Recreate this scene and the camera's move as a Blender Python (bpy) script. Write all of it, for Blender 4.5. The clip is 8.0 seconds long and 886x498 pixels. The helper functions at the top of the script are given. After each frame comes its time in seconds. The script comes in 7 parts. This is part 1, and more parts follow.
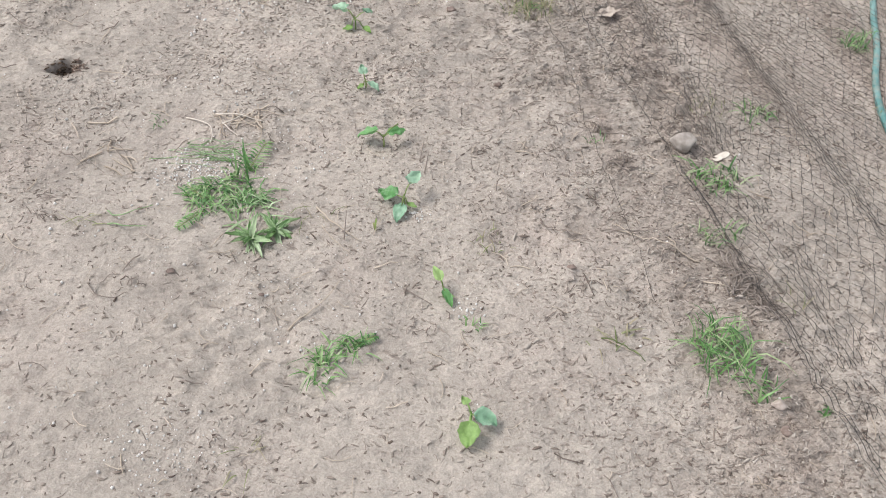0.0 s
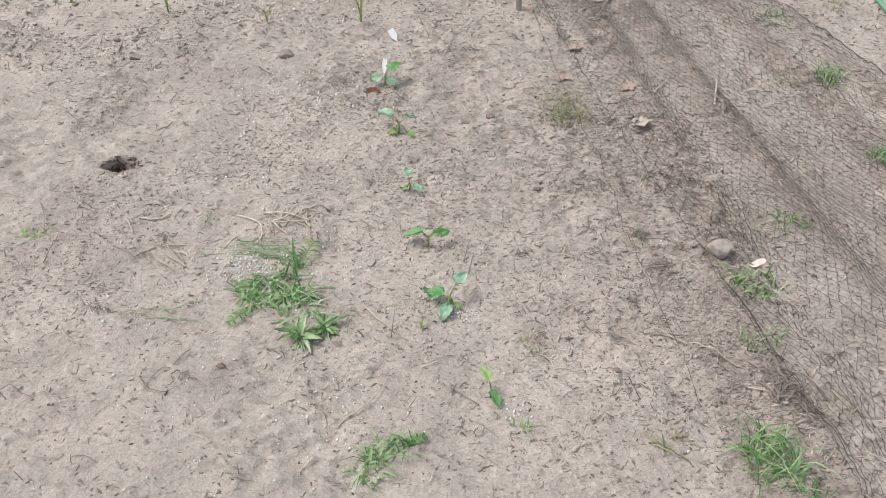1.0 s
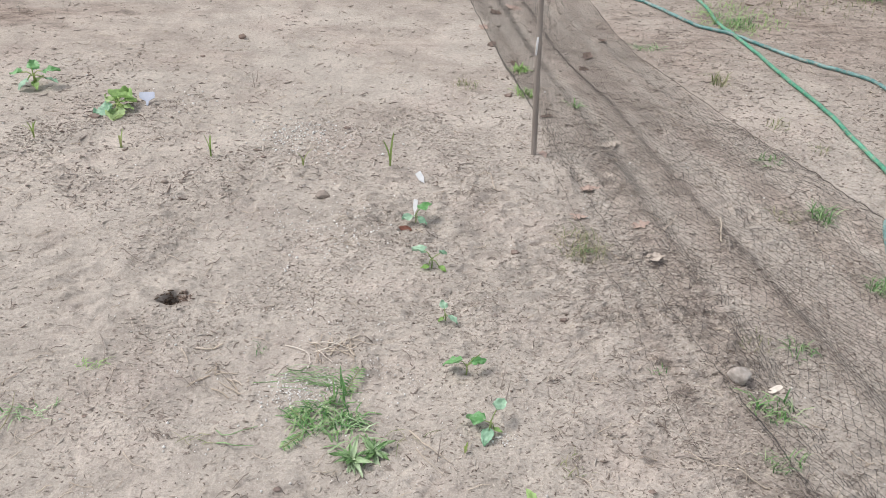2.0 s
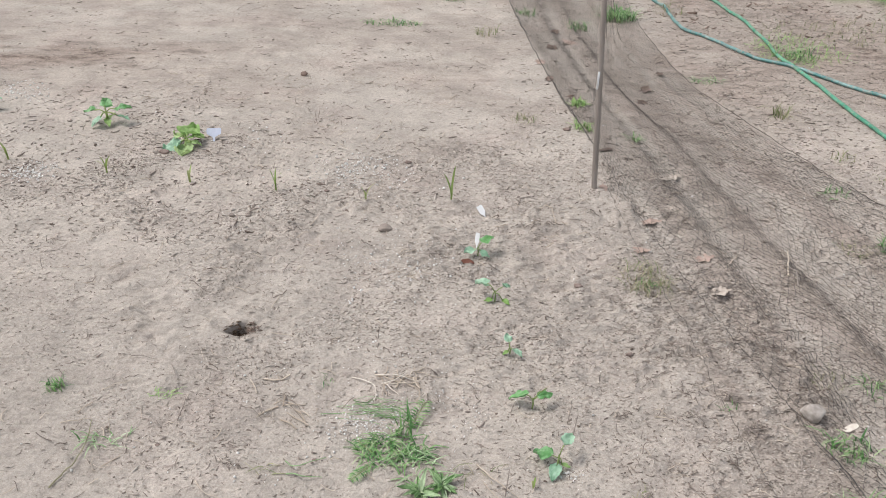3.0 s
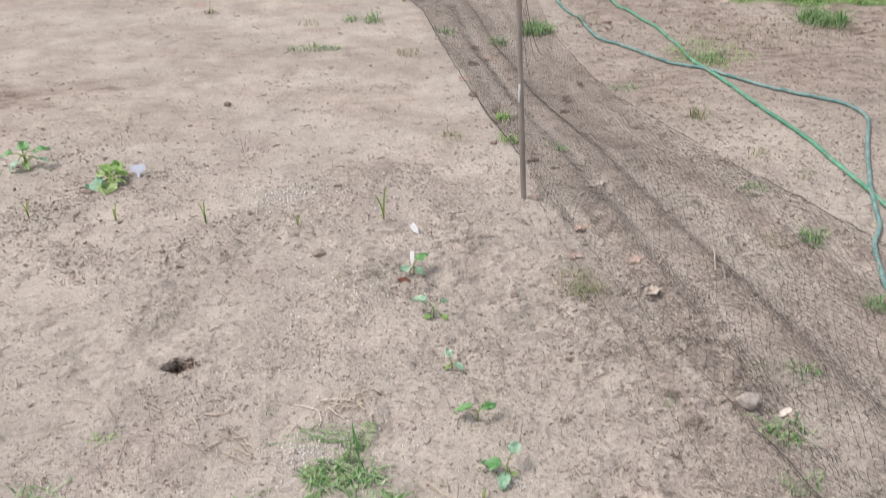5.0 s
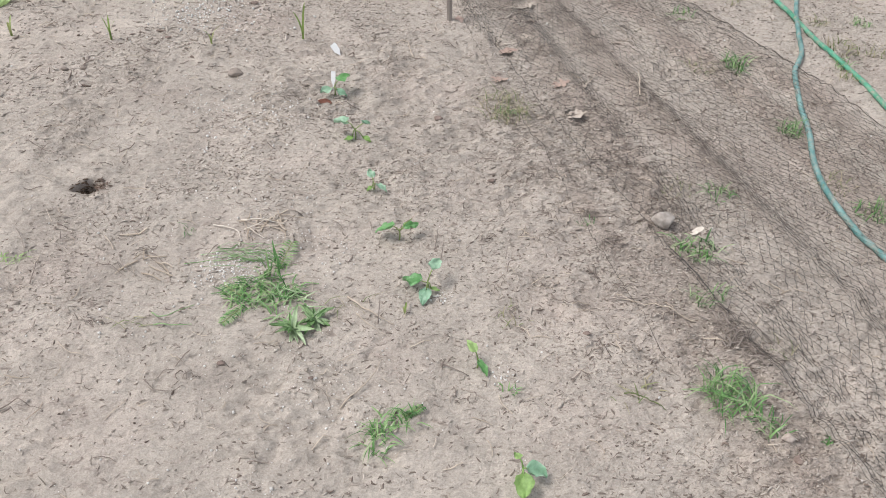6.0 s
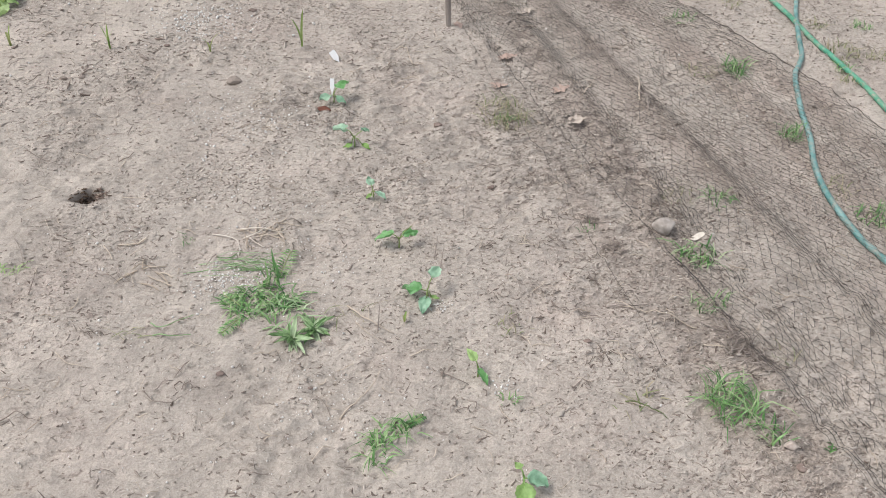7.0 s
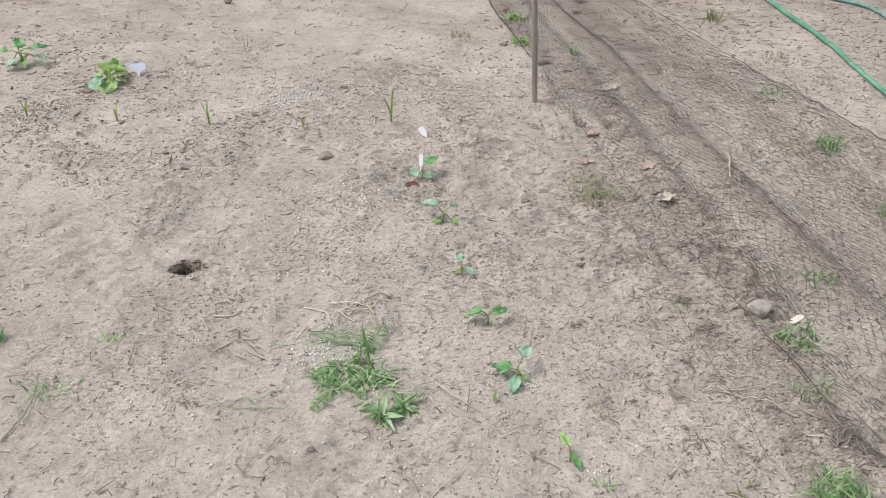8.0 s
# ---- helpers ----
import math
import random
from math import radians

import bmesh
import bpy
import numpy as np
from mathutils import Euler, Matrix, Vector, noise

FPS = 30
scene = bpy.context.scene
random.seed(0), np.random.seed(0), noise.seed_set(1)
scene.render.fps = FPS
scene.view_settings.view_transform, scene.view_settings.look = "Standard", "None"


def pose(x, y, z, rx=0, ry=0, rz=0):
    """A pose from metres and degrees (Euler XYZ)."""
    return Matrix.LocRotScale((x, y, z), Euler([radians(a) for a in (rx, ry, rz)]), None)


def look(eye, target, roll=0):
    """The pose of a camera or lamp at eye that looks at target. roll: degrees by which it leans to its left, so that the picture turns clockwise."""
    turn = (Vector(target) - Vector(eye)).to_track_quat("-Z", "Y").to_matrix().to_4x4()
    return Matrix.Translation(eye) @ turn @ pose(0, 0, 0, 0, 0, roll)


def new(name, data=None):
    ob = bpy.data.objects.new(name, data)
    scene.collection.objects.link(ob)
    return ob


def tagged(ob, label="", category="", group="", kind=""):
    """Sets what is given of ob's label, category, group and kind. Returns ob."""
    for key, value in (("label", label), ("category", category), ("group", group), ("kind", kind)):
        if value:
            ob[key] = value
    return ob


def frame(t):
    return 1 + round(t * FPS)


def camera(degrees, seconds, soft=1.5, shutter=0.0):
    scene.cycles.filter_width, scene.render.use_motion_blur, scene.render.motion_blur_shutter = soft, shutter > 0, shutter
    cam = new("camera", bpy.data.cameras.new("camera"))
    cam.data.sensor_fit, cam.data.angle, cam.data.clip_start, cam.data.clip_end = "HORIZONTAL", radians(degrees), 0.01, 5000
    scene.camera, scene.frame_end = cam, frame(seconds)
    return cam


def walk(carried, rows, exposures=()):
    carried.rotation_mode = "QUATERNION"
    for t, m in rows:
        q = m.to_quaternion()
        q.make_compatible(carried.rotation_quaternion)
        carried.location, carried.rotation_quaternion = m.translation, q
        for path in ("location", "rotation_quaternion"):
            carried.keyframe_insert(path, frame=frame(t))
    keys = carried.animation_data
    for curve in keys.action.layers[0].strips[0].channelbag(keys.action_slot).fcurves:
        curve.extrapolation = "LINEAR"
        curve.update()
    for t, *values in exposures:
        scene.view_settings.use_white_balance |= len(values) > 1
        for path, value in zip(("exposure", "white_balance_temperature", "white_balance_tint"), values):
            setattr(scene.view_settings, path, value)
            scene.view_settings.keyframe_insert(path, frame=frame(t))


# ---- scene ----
cam = camera(55.67, 8.0, soft=0.5, shutter=0.12)
PATH = [
    (0.0, (0.289, 0.097, 1.456), (0.349, 1.385, -0.074), 3.00),
    (0.5, (0.278, 0.120, 1.478), (0.295, 1.490, 0.022), 2.65),
    (1, (0.192, 0.081, 1.489), (0.234, 1.532, 0.113), 3.42),
    (1.4, (0.117, 0.022, 1.545), (0.211, 1.556, 0.259), 3.95),
    (1.5, (0.084, 0.026, 1.562), (0.180, 1.572, 0.297), 4.14),
    (1.7, (0.049, 0.001, 1.585), (0.139, 1.594, 0.379), 4.14),
    (2.8, (0.054, -0.080, 1.593), (0.007, 1.600, 0.509), 1.56),
    (3, (-0.002, -0.053, 1.595), (-0.056, 1.633, 0.520), 1.62),
    (3.5, (-0.013, -0.032, 1.624), (-0.131, 1.708, 0.644), 1.17),
    (3.7, (-0.007, -0.028, 1.650), (-0.124, 1.758, 0.758), 1.03),
    (3.8, (-0.003, -0.010, 1.694), (-0.113, 1.806, 0.862), 1.35),
    (3.9, (-0.012, 0.022, 1.752), (-0.094, 1.855, 0.957), 1.20),
    (4, (-0.020, 0.032, 1.769), (-0.072, 1.890, 1.031), 1.25),
    (4.2, (-0.021, 0.036, 1.770), (-0.064, 1.923, 1.109), 0.75),
    (4.4, (-0.013, 0.012, 1.776), (-0.030, 1.898, 1.115), 0.50),
    (4.5, (0.000, 0.000, 1.761), (0.000, 1.875, 1.066), 0.11),
    (4.7, (0.020, -0.028, 1.683), (0.058, 1.803, 0.881), -0.13),
    (4.8, (0.025, -0.045, 1.672), (0.072, 1.760, 0.813), -0.12),
    (5, (0.015, -0.067, 1.598), (0.104, 1.643, 0.564), -0.08),
    (5.1, (0.021, -0.072, 1.552), (0.132, 1.582, 0.434), 0.05),
    (5.2, (0.042, -0.084, 1.518), (0.176, 1.514, 0.323), 0.40),
    (6.3, (0.030, -0.077, 1.531), (0.287, 1.390, 0.196), 4.42),
    (6.5, (0.038, -0.075, 1.531), (0.291, 1.390, 0.193), 4.25),
    (7, (0.041, -0.066, 1.534), (0.282, 1.412, 0.208), 3.44),
    (7.5, (0.015, -0.044, 1.547), (0.196, 1.482, 0.267), 2.16),
    (8, (-0.013, -0.039, 1.558), (0.069, 1.550, 0.347), 0.44),
]
walk(cam, [(t, look(eye, target, roll)) for t, eye, target, roll in PATH], [(0, 0.55, 6500, 10), (0.5, 0.55, 6500, 10), (1, 0.5, 6500, 10), (1.5, 0.55, 6500, 10), (3, 0.5, 6500, 10), (3.5, 0.48, 6500, 10), (4, 0.55, 6500, 13), (4.3, 0.7, 6500, 13), (4.6, 0.7, 6500, 13), (5.0, 0.55, 6700, 13), (5.4, 0.54, 6500, 10), (6.5, 0.48, 6500, 10), (7, 0.49, 6500, 10), (7.5, 0.5, 6500, 10), (8, 0.52, 6500, 10)])

# ---- light ----
world = bpy.data.worlds.new("overcast_sky")
scene.world = world
world.use_nodes = True
wn = world.node_tree
wn.nodes.clear()
sky = wn.nodes.new("ShaderNodeTexSky")
sky.sky_type = "NISHITA"
sky.sun_disc = False
sky.sun_elevation, sky.sun_rotation = radians(58), radians(-85)
sky.dust_density, sky.ozone_density, sky.air_density = 2.0, 1.0, 1.0
pale = wn.nodes.new("ShaderNodeHueSaturation")
pale.inputs["Saturation"].default_value = 0.35
bg = wn.nodes.new("ShaderNodeBackground")
bg.inputs["Strength"].default_value = 0.14
wout = wn.nodes.new("ShaderNodeOutputWorld")
wn.links.new(sky.outputs[0], pale.inputs["Color"])
wn.links.new(pale.outputs[0], bg.inputs["Color"])
wn.links.new(bg.outputs[0], wout.inputs["Surface"])

sun_data = bpy.data.lights.new("sun", "SUN")
sun_data.energy, sun_data.angle, sun_data.color = 1.5, radians(18), (1.0, 0.97, 0.935)
sun = new("sun", sun_data)
sun.matrix_world = look((-4.6, 0.4, 7.4), (0, 0, 0))


# ---- material helpers ----
def material(name, rough=0.8, metal=0.0, spec=0.3):
    m = bpy.data.materials.new(name)
    m.use_nodes = True
    b = m.node_tree.nodes["Principled BSDF"]
    b.inputs["Roughness"].default_value = rough
    b.inputs["Metallic"].default_value = metal
    b.inputs["Specular IOR Level"].default_value = spec
    return m, m.node_tree, b


def node(tree, kind, **values):
    n = tree.nodes.new(kind)
    for key, value in values.items():
        n.inputs[key].default_value = value
    return n


def noise_of(tree, scale, detail=4.0, rough=0.55, vec=None):
    n = node(tree, "ShaderNodeTexNoise", Scale=scale, Detail=detail, Roughness=rough)
    if vec is not None:
        tree.links.new(vec, n.inputs["Vector"])
    return n.outputs["Fac"]


def ramp(tree, source, *stops):
    n = tree.nodes.new("ShaderNodeValToRGB")
    e = n.color_ramp.elements
    while len(e) < len(stops):
        e.new(0.5)
    for k, (at, col) in enumerate(stops):
        e[k].position = at
        e[k].color = (*col, 1.0) if len(col) == 3 else col
    tree.links.new(source, n.inputs["Fac"])
    return n.outputs["Color"]


def blend(tree, factor, a, b, mode="MIX"):
    n = tree.nodes.new("ShaderNodeMix")
    n.data_type, n.blend_type = "RGBA", mode
    for socket, value in ((n.inputs[0], factor), (n.inputs[6], a), (n.inputs[7], b)):
        if isinstance(value, (int, float)):
            socket.default_value = value
        elif isinstance(value, tuple):
            socket.default_value = (*value, 1.0)
        else:
            tree.links.new(value, socket)
    return n.outputs[2]


def bump(tree, height, bsdf, strength=0.4, distance=0.01):
    n = node(tree, "ShaderNodeBump", Strength=strength, Distance=distance)
    tree.links.new(height, n.inputs["Height"])
    tree.links.new(n.outputs[0], bsdf.inputs["Normal"])


def coords(tree):
    return tree.nodes.new("ShaderNodeTexCoord").outputs["Object"]


def grey(v):
    return (v, v, v)


def simple(name, dark, light, scale, rough=0.7, spec=0.3, metal=0.0, relief=0.2, size=0.004, island=False, stretch=None):
    """A two-tone grained surface, varied piece by piece as well where island is set."""
    m, t, b = material(name, rough, metal, spec)
    co = coords(t)
    if stretch:
        mp = t.nodes.new("ShaderNodeMapping")
        mp.inputs["Scale"].default_value = stretch
        t.links.new(co, mp.inputs["Vector"])
        co = mp.outputs[0]
    f = noise_of(t, scale, 5.0, 0.6, co)
    col = ramp(t, f, (0.3, dark), (0.7, light))
    if island:
        g = t.nodes.new("ShaderNodeNewGeometry").outputs["Random Per Island"]
        col = blend(t, 0.6, col, ramp(t, g, (0.0, dark), (1.0, light)))
    t.links.new(col, b.inputs["Base Color"])
    bump(t, f, b, relief, size)
    return m


def leafy(name, stops, rough=0.5, through_light=0.25, scale=60.0, spec=0.35, sheen=None):
    """Leaf or blade: hue varies leaf by leaf, and light comes through a little."""
    m, t, b = material(name, rough, 0.0, spec)
    # island by island within a mesh, and object by object
    own = t.nodes.new("ShaderNodeMath")
    own.operation = "ADD"
    t.links.new(t.nodes.new("ShaderNodeNewGeometry").outputs["Random Per Island"], own.inputs[0])
    t.links.new(t.nodes.new("ShaderNodeObjectInfo").outputs["Random"], own.inputs[1])
    wrap = t.nodes.new("ShaderNodeMath")
    wrap.operation = "FRACT"
    t.links.new(own.outputs[0], wrap.inputs[0])
    g = wrap.outputs[0]
    n = len(stops) - 1
    col = ramp(t, g, *[(k / n, c) for k, c in enumerate(stops)])
    f = noise_of(t, scale, 3.0, 0.6, coords(t))
    col = blend(t, 0.55, col, ramp(t, f, (0.3, grey(0.55)), (0.7, grey(1.35))), "MULTIPLY")
    if sheen:
        # pale highlights of a glossy leaf, painted in as blotches
        patch = ramp(t, noise_of(t, scale * 0.8, 3.0, 0.6, coords(t)), (0.46, grey(0.0)), (0.72, grey(0.7)))
        col = blend(t, patch, col, sheen)
    t.links.new(col, b.inputs["Base Color"])
    bump(t, f, b, 0.25, 0.002)
    tr = t.nodes.new("ShaderNodeBsdfTranslucent")
    t.links.new(col, tr.inputs["Color"])
    mx = node(t, "ShaderNodeMixShader", Fac=through_light)
    t.links.new(b.outputs[0], mx.inputs[1])
    t.links.new(tr.outputs[0], mx.inputs[2])
    t.links.new(mx.outputs[0], t.nodes["Material Output"].inputs["Surface"])
    return m


# ---- materials ----
def ground_material():
    m, t, b = material("sandy_soil", 0.93, 0.0, 0.12)
    co = coords(t)
    big = noise_of(t, 0.9, 4.0, 0.55, co)
    mid = noise_of(t, 6.0, 5.0, 0.6, co)
    fine = noise_of(t, 70.0, 6.0, 0.7, co)
    grit = noise_of(t, 260.0, 3.0, 0.7, co)
    soil = ramp(t, big, (0.32, (0.424, 0.379, 0.333)), (0.5, (0.482, 0.431, 0.379)), (0.7, (0.527, 0.470, 0.412)))
    soil = blend(t, 0.8, soil, ramp(t, mid, (0.28, (0.74, 0.73, 0.72)), (0.62, (1.06, 1.05, 1.04))), "MULTIPLY")
    # the crust breaks into crumbs where it was trodden and raked
    crust_attr = t.nodes.new("ShaderNodeAttribute")
    crust_attr.attribute_name = "crust"
    crust = crust_attr.outputs["Fac"]
    lay = t.nodes.new("ShaderNodeMapping")
    lay.inputs["Scale"].default_value = (88.0, 132.0, 90.0)
    lay.inputs["Rotation"].default_value = (0, 0, 0.15)
    t.links.new(co, lay.inputs["Vector"])
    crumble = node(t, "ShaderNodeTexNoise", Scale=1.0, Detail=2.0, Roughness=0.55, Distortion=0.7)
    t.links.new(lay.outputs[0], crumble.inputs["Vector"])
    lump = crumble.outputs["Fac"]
    # shade between the crumbs, painted in where the bump alone is too faint
    crevice_shade = ramp(t, lump, (0.35, grey(1.0)), (0.46, grey(0.0)))
    soil = blend(t, blend(t, 1.0, crevice_shade, crust, "MULTIPLY"), soil, (0.29, 0.243, 0.209))
    # light on the crumb tops, painted in as a paler soil
    lit_tops = ramp(t, lump, (0.56, grey(0.0)), (0.68, grey(0.75)))
    soil = blend(t, blend(t, 1.0, lit_tops, crust, "MULTIPLY"), soil, (0.57, 0.507, 0.447))
    # small pits and heel marks: their shade is painted as dark brown, without relief
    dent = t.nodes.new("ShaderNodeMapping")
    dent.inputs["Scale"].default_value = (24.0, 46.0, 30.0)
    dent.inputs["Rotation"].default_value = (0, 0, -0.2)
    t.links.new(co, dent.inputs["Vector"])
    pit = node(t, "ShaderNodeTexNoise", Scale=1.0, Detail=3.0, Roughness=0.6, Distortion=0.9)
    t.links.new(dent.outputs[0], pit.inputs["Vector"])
    pit_shade = ramp(t, pit.outputs["Fac"], (0.31, grey(0.9)), (0.385, grey(0.0)))
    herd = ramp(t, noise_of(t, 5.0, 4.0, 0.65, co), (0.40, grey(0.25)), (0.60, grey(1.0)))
    soil = blend(t, blend(t, 1.0, pit_shade, herd, "MULTIPLY"), soil, (0.225, 0.182, 0.154))
    # rusty tints in loose patches
    rust = ramp(t, noise_of(t, 2.3, 4.0, 0.6, co), (0.50, grey(0.0)), (0.72, grey(0.5)))
    soil = blend(t, rust, soil, blend(t, 1.0, soil, (1.035, 0.97, 0.975), "MULTIPLY"))
    soil = blend(t, 0.7, soil, ramp(t, fine, (0.3, grey(0.72)), (0.68, grey(1.18))), "MULTIPLY")
    soil = blend(t, 0.5, soil, ramp(t, grit, (0.35, grey(0.75)), (0.65, grey(1.2))), "MULTIPLY")
    turf_attr = t.nodes.new("ShaderNodeAttribute")
    turf_attr.attribute_name = "turf"
    litter_shade_attr = t.nodes.new("ShaderNodeAttribute")
    litter_shade_attr.attribute_name = "litter_and_shade"
    sod = ramp(t, mid, (0.3, (0.085, 0.19, 0.045)), (0.5, (0.125, 0.26, 0.065)), (0.72, (0.20, 0.30, 0.11)))
    sod = blend(t, 0.6, sod, ramp(t, fine, (0.3, grey(0.5)), (0.7, grey(1.3))), "MULTIPLY")
    dug_attr = t.nodes.new("ShaderNodeAttribute")
    dug_attr.attribute_name = "dug"
    turned = blend(t, 1.0, soil, (0.60, 0.560, 0.548), "MULTIPLY")
    # drag marks and broken ridges of the dug earth, running across
    rake = t.nodes.new("ShaderNodeMapping")
    rake.inputs["Scale"].default_value = (6.5, 17.0, 8.0)
    rake.inputs["Rotation"].default_value = (0, 0, -0.12)
    t.links.new(co, rake.inputs["Vector"])
    drag = node(t, "ShaderNodeTexNoise", Scale=1.0, Detail=7.0, Roughness=0.74, Distortion=0.25)
    t.links.new(rake.outputs[0], drag.inputs["Vector"])
    turned = blend(t, 0.85, turned, ramp(t, drag.outputs["Fac"], (0.40, (0.42, 0.372, 0.342)), (0.465, (0.98, 0.94, 0.92)), (0.58, (1.38, 1.36, 1.34))), "MULTIPLY")
    soil = blend(t, dug_attr.outputs["Fac"], soil, turned)
    col = blend(t, turf_attr.outputs["Fac"], soil, sod)
    # leaf litter, its colour darkened to hold the shade under shrubs and trees
    shaded_duff = ramp(t, fine, (0.3, (0.022, 0.016, 0.011)), (0.7, (0.08, 0.054, 0.039)))
    col = blend(t, litter_shade_attr.outputs["Fac"], col, shaded_duff)
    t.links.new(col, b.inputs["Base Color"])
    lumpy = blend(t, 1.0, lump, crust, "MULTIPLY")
    total = t.nodes.new("ShaderNodeMath")
    total.operation = "MULTIPLY_ADD"
    t.links.new(lumpy, total.inputs[0])
    total.inputs[1].default_value = 1.6
    t.links.new(fine, total.inputs[2])
    bump(t, total.outputs[0], b, 0.75, 0.010)
    return m


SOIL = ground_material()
CLOD = simple("soil_clod", (0.33, 0.287, 0.25), (0.54, 0.475, 0.42), 60, 0.95, 0.1, island=True, relief=0.5)

CLOD_DARK = simple("damp_clod", (0.17, 0.125, 0.105), (0.33, 0.26, 0.225), 60, 0.95, 0.1, relief=0.6)


def crumb_material():
    """Crumbs of the crust: most are soil, some brown with bark, a few nearly black."""
    m, t, b = material("crust_crumbs", 0.93, 0.0, 0.12)
    g = t.nodes.new("ShaderNodeNewGeometry").outputs["Random Per Island"]
    col = ramp(t, g, (0.0, (0.53, 0.47, 0.414)), (0.42, (0.45, 0.398, 0.348)), (0.66, (0.345, 0.295, 0.256)), (0.88, (0.225, 0.18, 0.152)), (1.0, (0.14, 0.108, 0.091)))
    f = noise_of(t, 160, 3.0, 0.6, coords(t))
    t.links.new(blend(t, 0.5, col, ramp(t, f, (0.3, grey(0.7)), (0.7, grey(1.2))), "MULTIPLY"), b.inputs["Base Color"])
    bump(t, f, b, 0.4, 0.002)
    return m


CRUMB = crumb_material()
# bark brown, dark enough to pass for the shadow in small pits as well
DARK_BITS = simple("bark_crumbs", (0.155, 0.126, 0.106), (0.40, 0.34, 0.293), 90, 0.9, 0.1, island=True)
PERLITE = simple("perlite", (0.48, 0.45, 0.42), (0.84, 0.82, 0.79), 200, 0.9, 0.2, island=True)
STRAW = simple("dry_straw", (0.35, 0.285, 0.225), (0.63, 0.54, 0.445), 40, 0.8, 0.2, island=True)
DRY_LEAF = simple("dry_leaf", (0.27, 0.185, 0.15), (0.50, 0.385, 0.325), 60, 0.75, 0.25, island=True, relief=0.4)
DARK_LEAF = simple("rotting_leaf", (0.10, 0.072, 0.058), (0.24, 0.18, 0.15), 60, 0.8, 0.2, relief=0.4)
PALE_LEAF = simple("bleached_leaf", (0.33, 0.275, 0.23), (0.53, 0.46, 0.395), 80, 0.7, 0.25, relief=0.4)
RED_BIT = simple("rotten_wood", (0.10, 0.04, 0.03), (0.24, 0.11, 0.08), 60, 0.85, 0.15, relief=0.6)
PINK_STONE = simple("pinkish_stone", (0.36, 0.29, 0.25), (0.58, 0.50, 0.44), 70, 0.85, 0.2, relief=0.5)
STONE = simple("field_stone", (0.25, 0.217, 0.192), (0.53, 0.475, 0.425), 38, 0.85, 0.25, relief=0.5)
GREY_WOOD = simple("weathered_wood", (0.20, 0.17, 0.15), (0.38, 0.335, 0.30), 30, 0.85, 0.2, stretch=(1, 1, 0.08), relief=0.4)
POLE_WOOD = simple("peeled_pole", (0.22, 0.165, 0.115), (0.44, 0.345, 0.25), 25, 0.75, 0.3, stretch=(1, 1, 0.1), relief=0.3)
BAMBOO = simple("bamboo_cane", (0.28, 0.175, 0.085), (0.54, 0.385, 0.20), 20, 0.5, 0.4, stretch=(1, 1, 0.15), relief=0.1)
BARK = simple("tree_bark", (0.05, 0.038, 0.03), (0.19, 0.155, 0.13), 14, 0.95, 0.1, stretch=(1, 1, 0.2), relief=0.8, size=0.02)
ROOT = simple("dark_rootlet", (0.135, 0.107, 0.091), (0.33, 0.277, 0.24), 30, 0.92, 0.12, island=True)
TWIG = simple("grey_twig", (0.17, 0.14, 0.12), (0.40, 0.345, 0.305), 30, 0.9, 0.15, island=True)
# darker twin of the twig colour, with the canopy's shade put into it
UNDERBRUSH = simple("shaded_underbrush", (0.035, 0.028, 0.022), (0.13, 0.105, 0.085), 20, 0.95, 0.1, island=True)
CREAM_LEAF = simple("cream_leaf", (0.56, 0.49, 0.42), (0.74, 0.68, 0.60), 60, 0.6, 0.3, relief=0.2)
BLACK_NET = simple("black_netting", (0.035, 0.03, 0.027), (0.085, 0.072, 0.065), 80, 0.55, 0.4)
CORD = simple("net_selvage", (0.06, 0.05, 0.043), (0.17, 0.145, 0.125), 120, 0.8, 0.2)
WHITE_PLASTIC = simple("white_plastic", (0.70, 0.70, 0.70), (0.80, 0.80, 0.80), 30, 0.45, 0.4, relief=0.05)
BLUE_WHITE = simple("pale_label", (0.48, 0.51, 0.62), (0.62, 0.65, 0.74), 30, 0.5, 0.4, relief=0.05)
GREEN_POT = simple("green_plastic", (0.02, 0.19, 0.12), (0.06, 0.32, 0.22), 20, 0.4, 0.45, relief=0.05)
GREY_POT = simple("grey_plastic", (0.10, 0.13, 0.15), (0.22, 0.26, 0.29), 20, 0.4, 0.45, relief=0.05)
BLACK_POT = simple("black_plastic", (0.012, 0.012, 0.013), (0.04, 0.04, 0.042), 20, 0.45, 0.4, relief=0.05)
TERRACOTTA = simple("terracotta", (0.24, 0.07, 0.04), (0.38, 0.13, 0.07), 30, 0.85, 0.2, relief=0.1)
POTTING = simple("potting_soil", (0.04, 0.028, 0.02), (0.16, 0.115, 0.085), 120, 0.95, 0.1, relief=0.6)
TARP = simple("blue_tarp", (0.005, 0.13, 0.42), (0.02, 0.24, 0.62), 6, 0.45, 0.4, relief=0.3, size=0.02)
STEEL = simple("rusty_steel", (0.05, 0.035, 0.03), (0.14, 0.10, 0.085), 40, 0.7, 0.4, 0.5)
RUBBER = simple("tyre_rubber", (0.012, 0.012, 0.012), (0.03, 0.03, 0.03), 40, 0.85, 0.2)
RIM = simple("grey_rim", (0.35, 0.35, 0.36), (0.5, 0.5, 0.5), 20, 0.4, 0.5, 0.6)
PAINT_GREY = simple("pale_grey_paint", (0.42, 0.45, 0.48), (0.55, 0.58, 0.60), 3, 0.35, 0.5, relief=0.05)

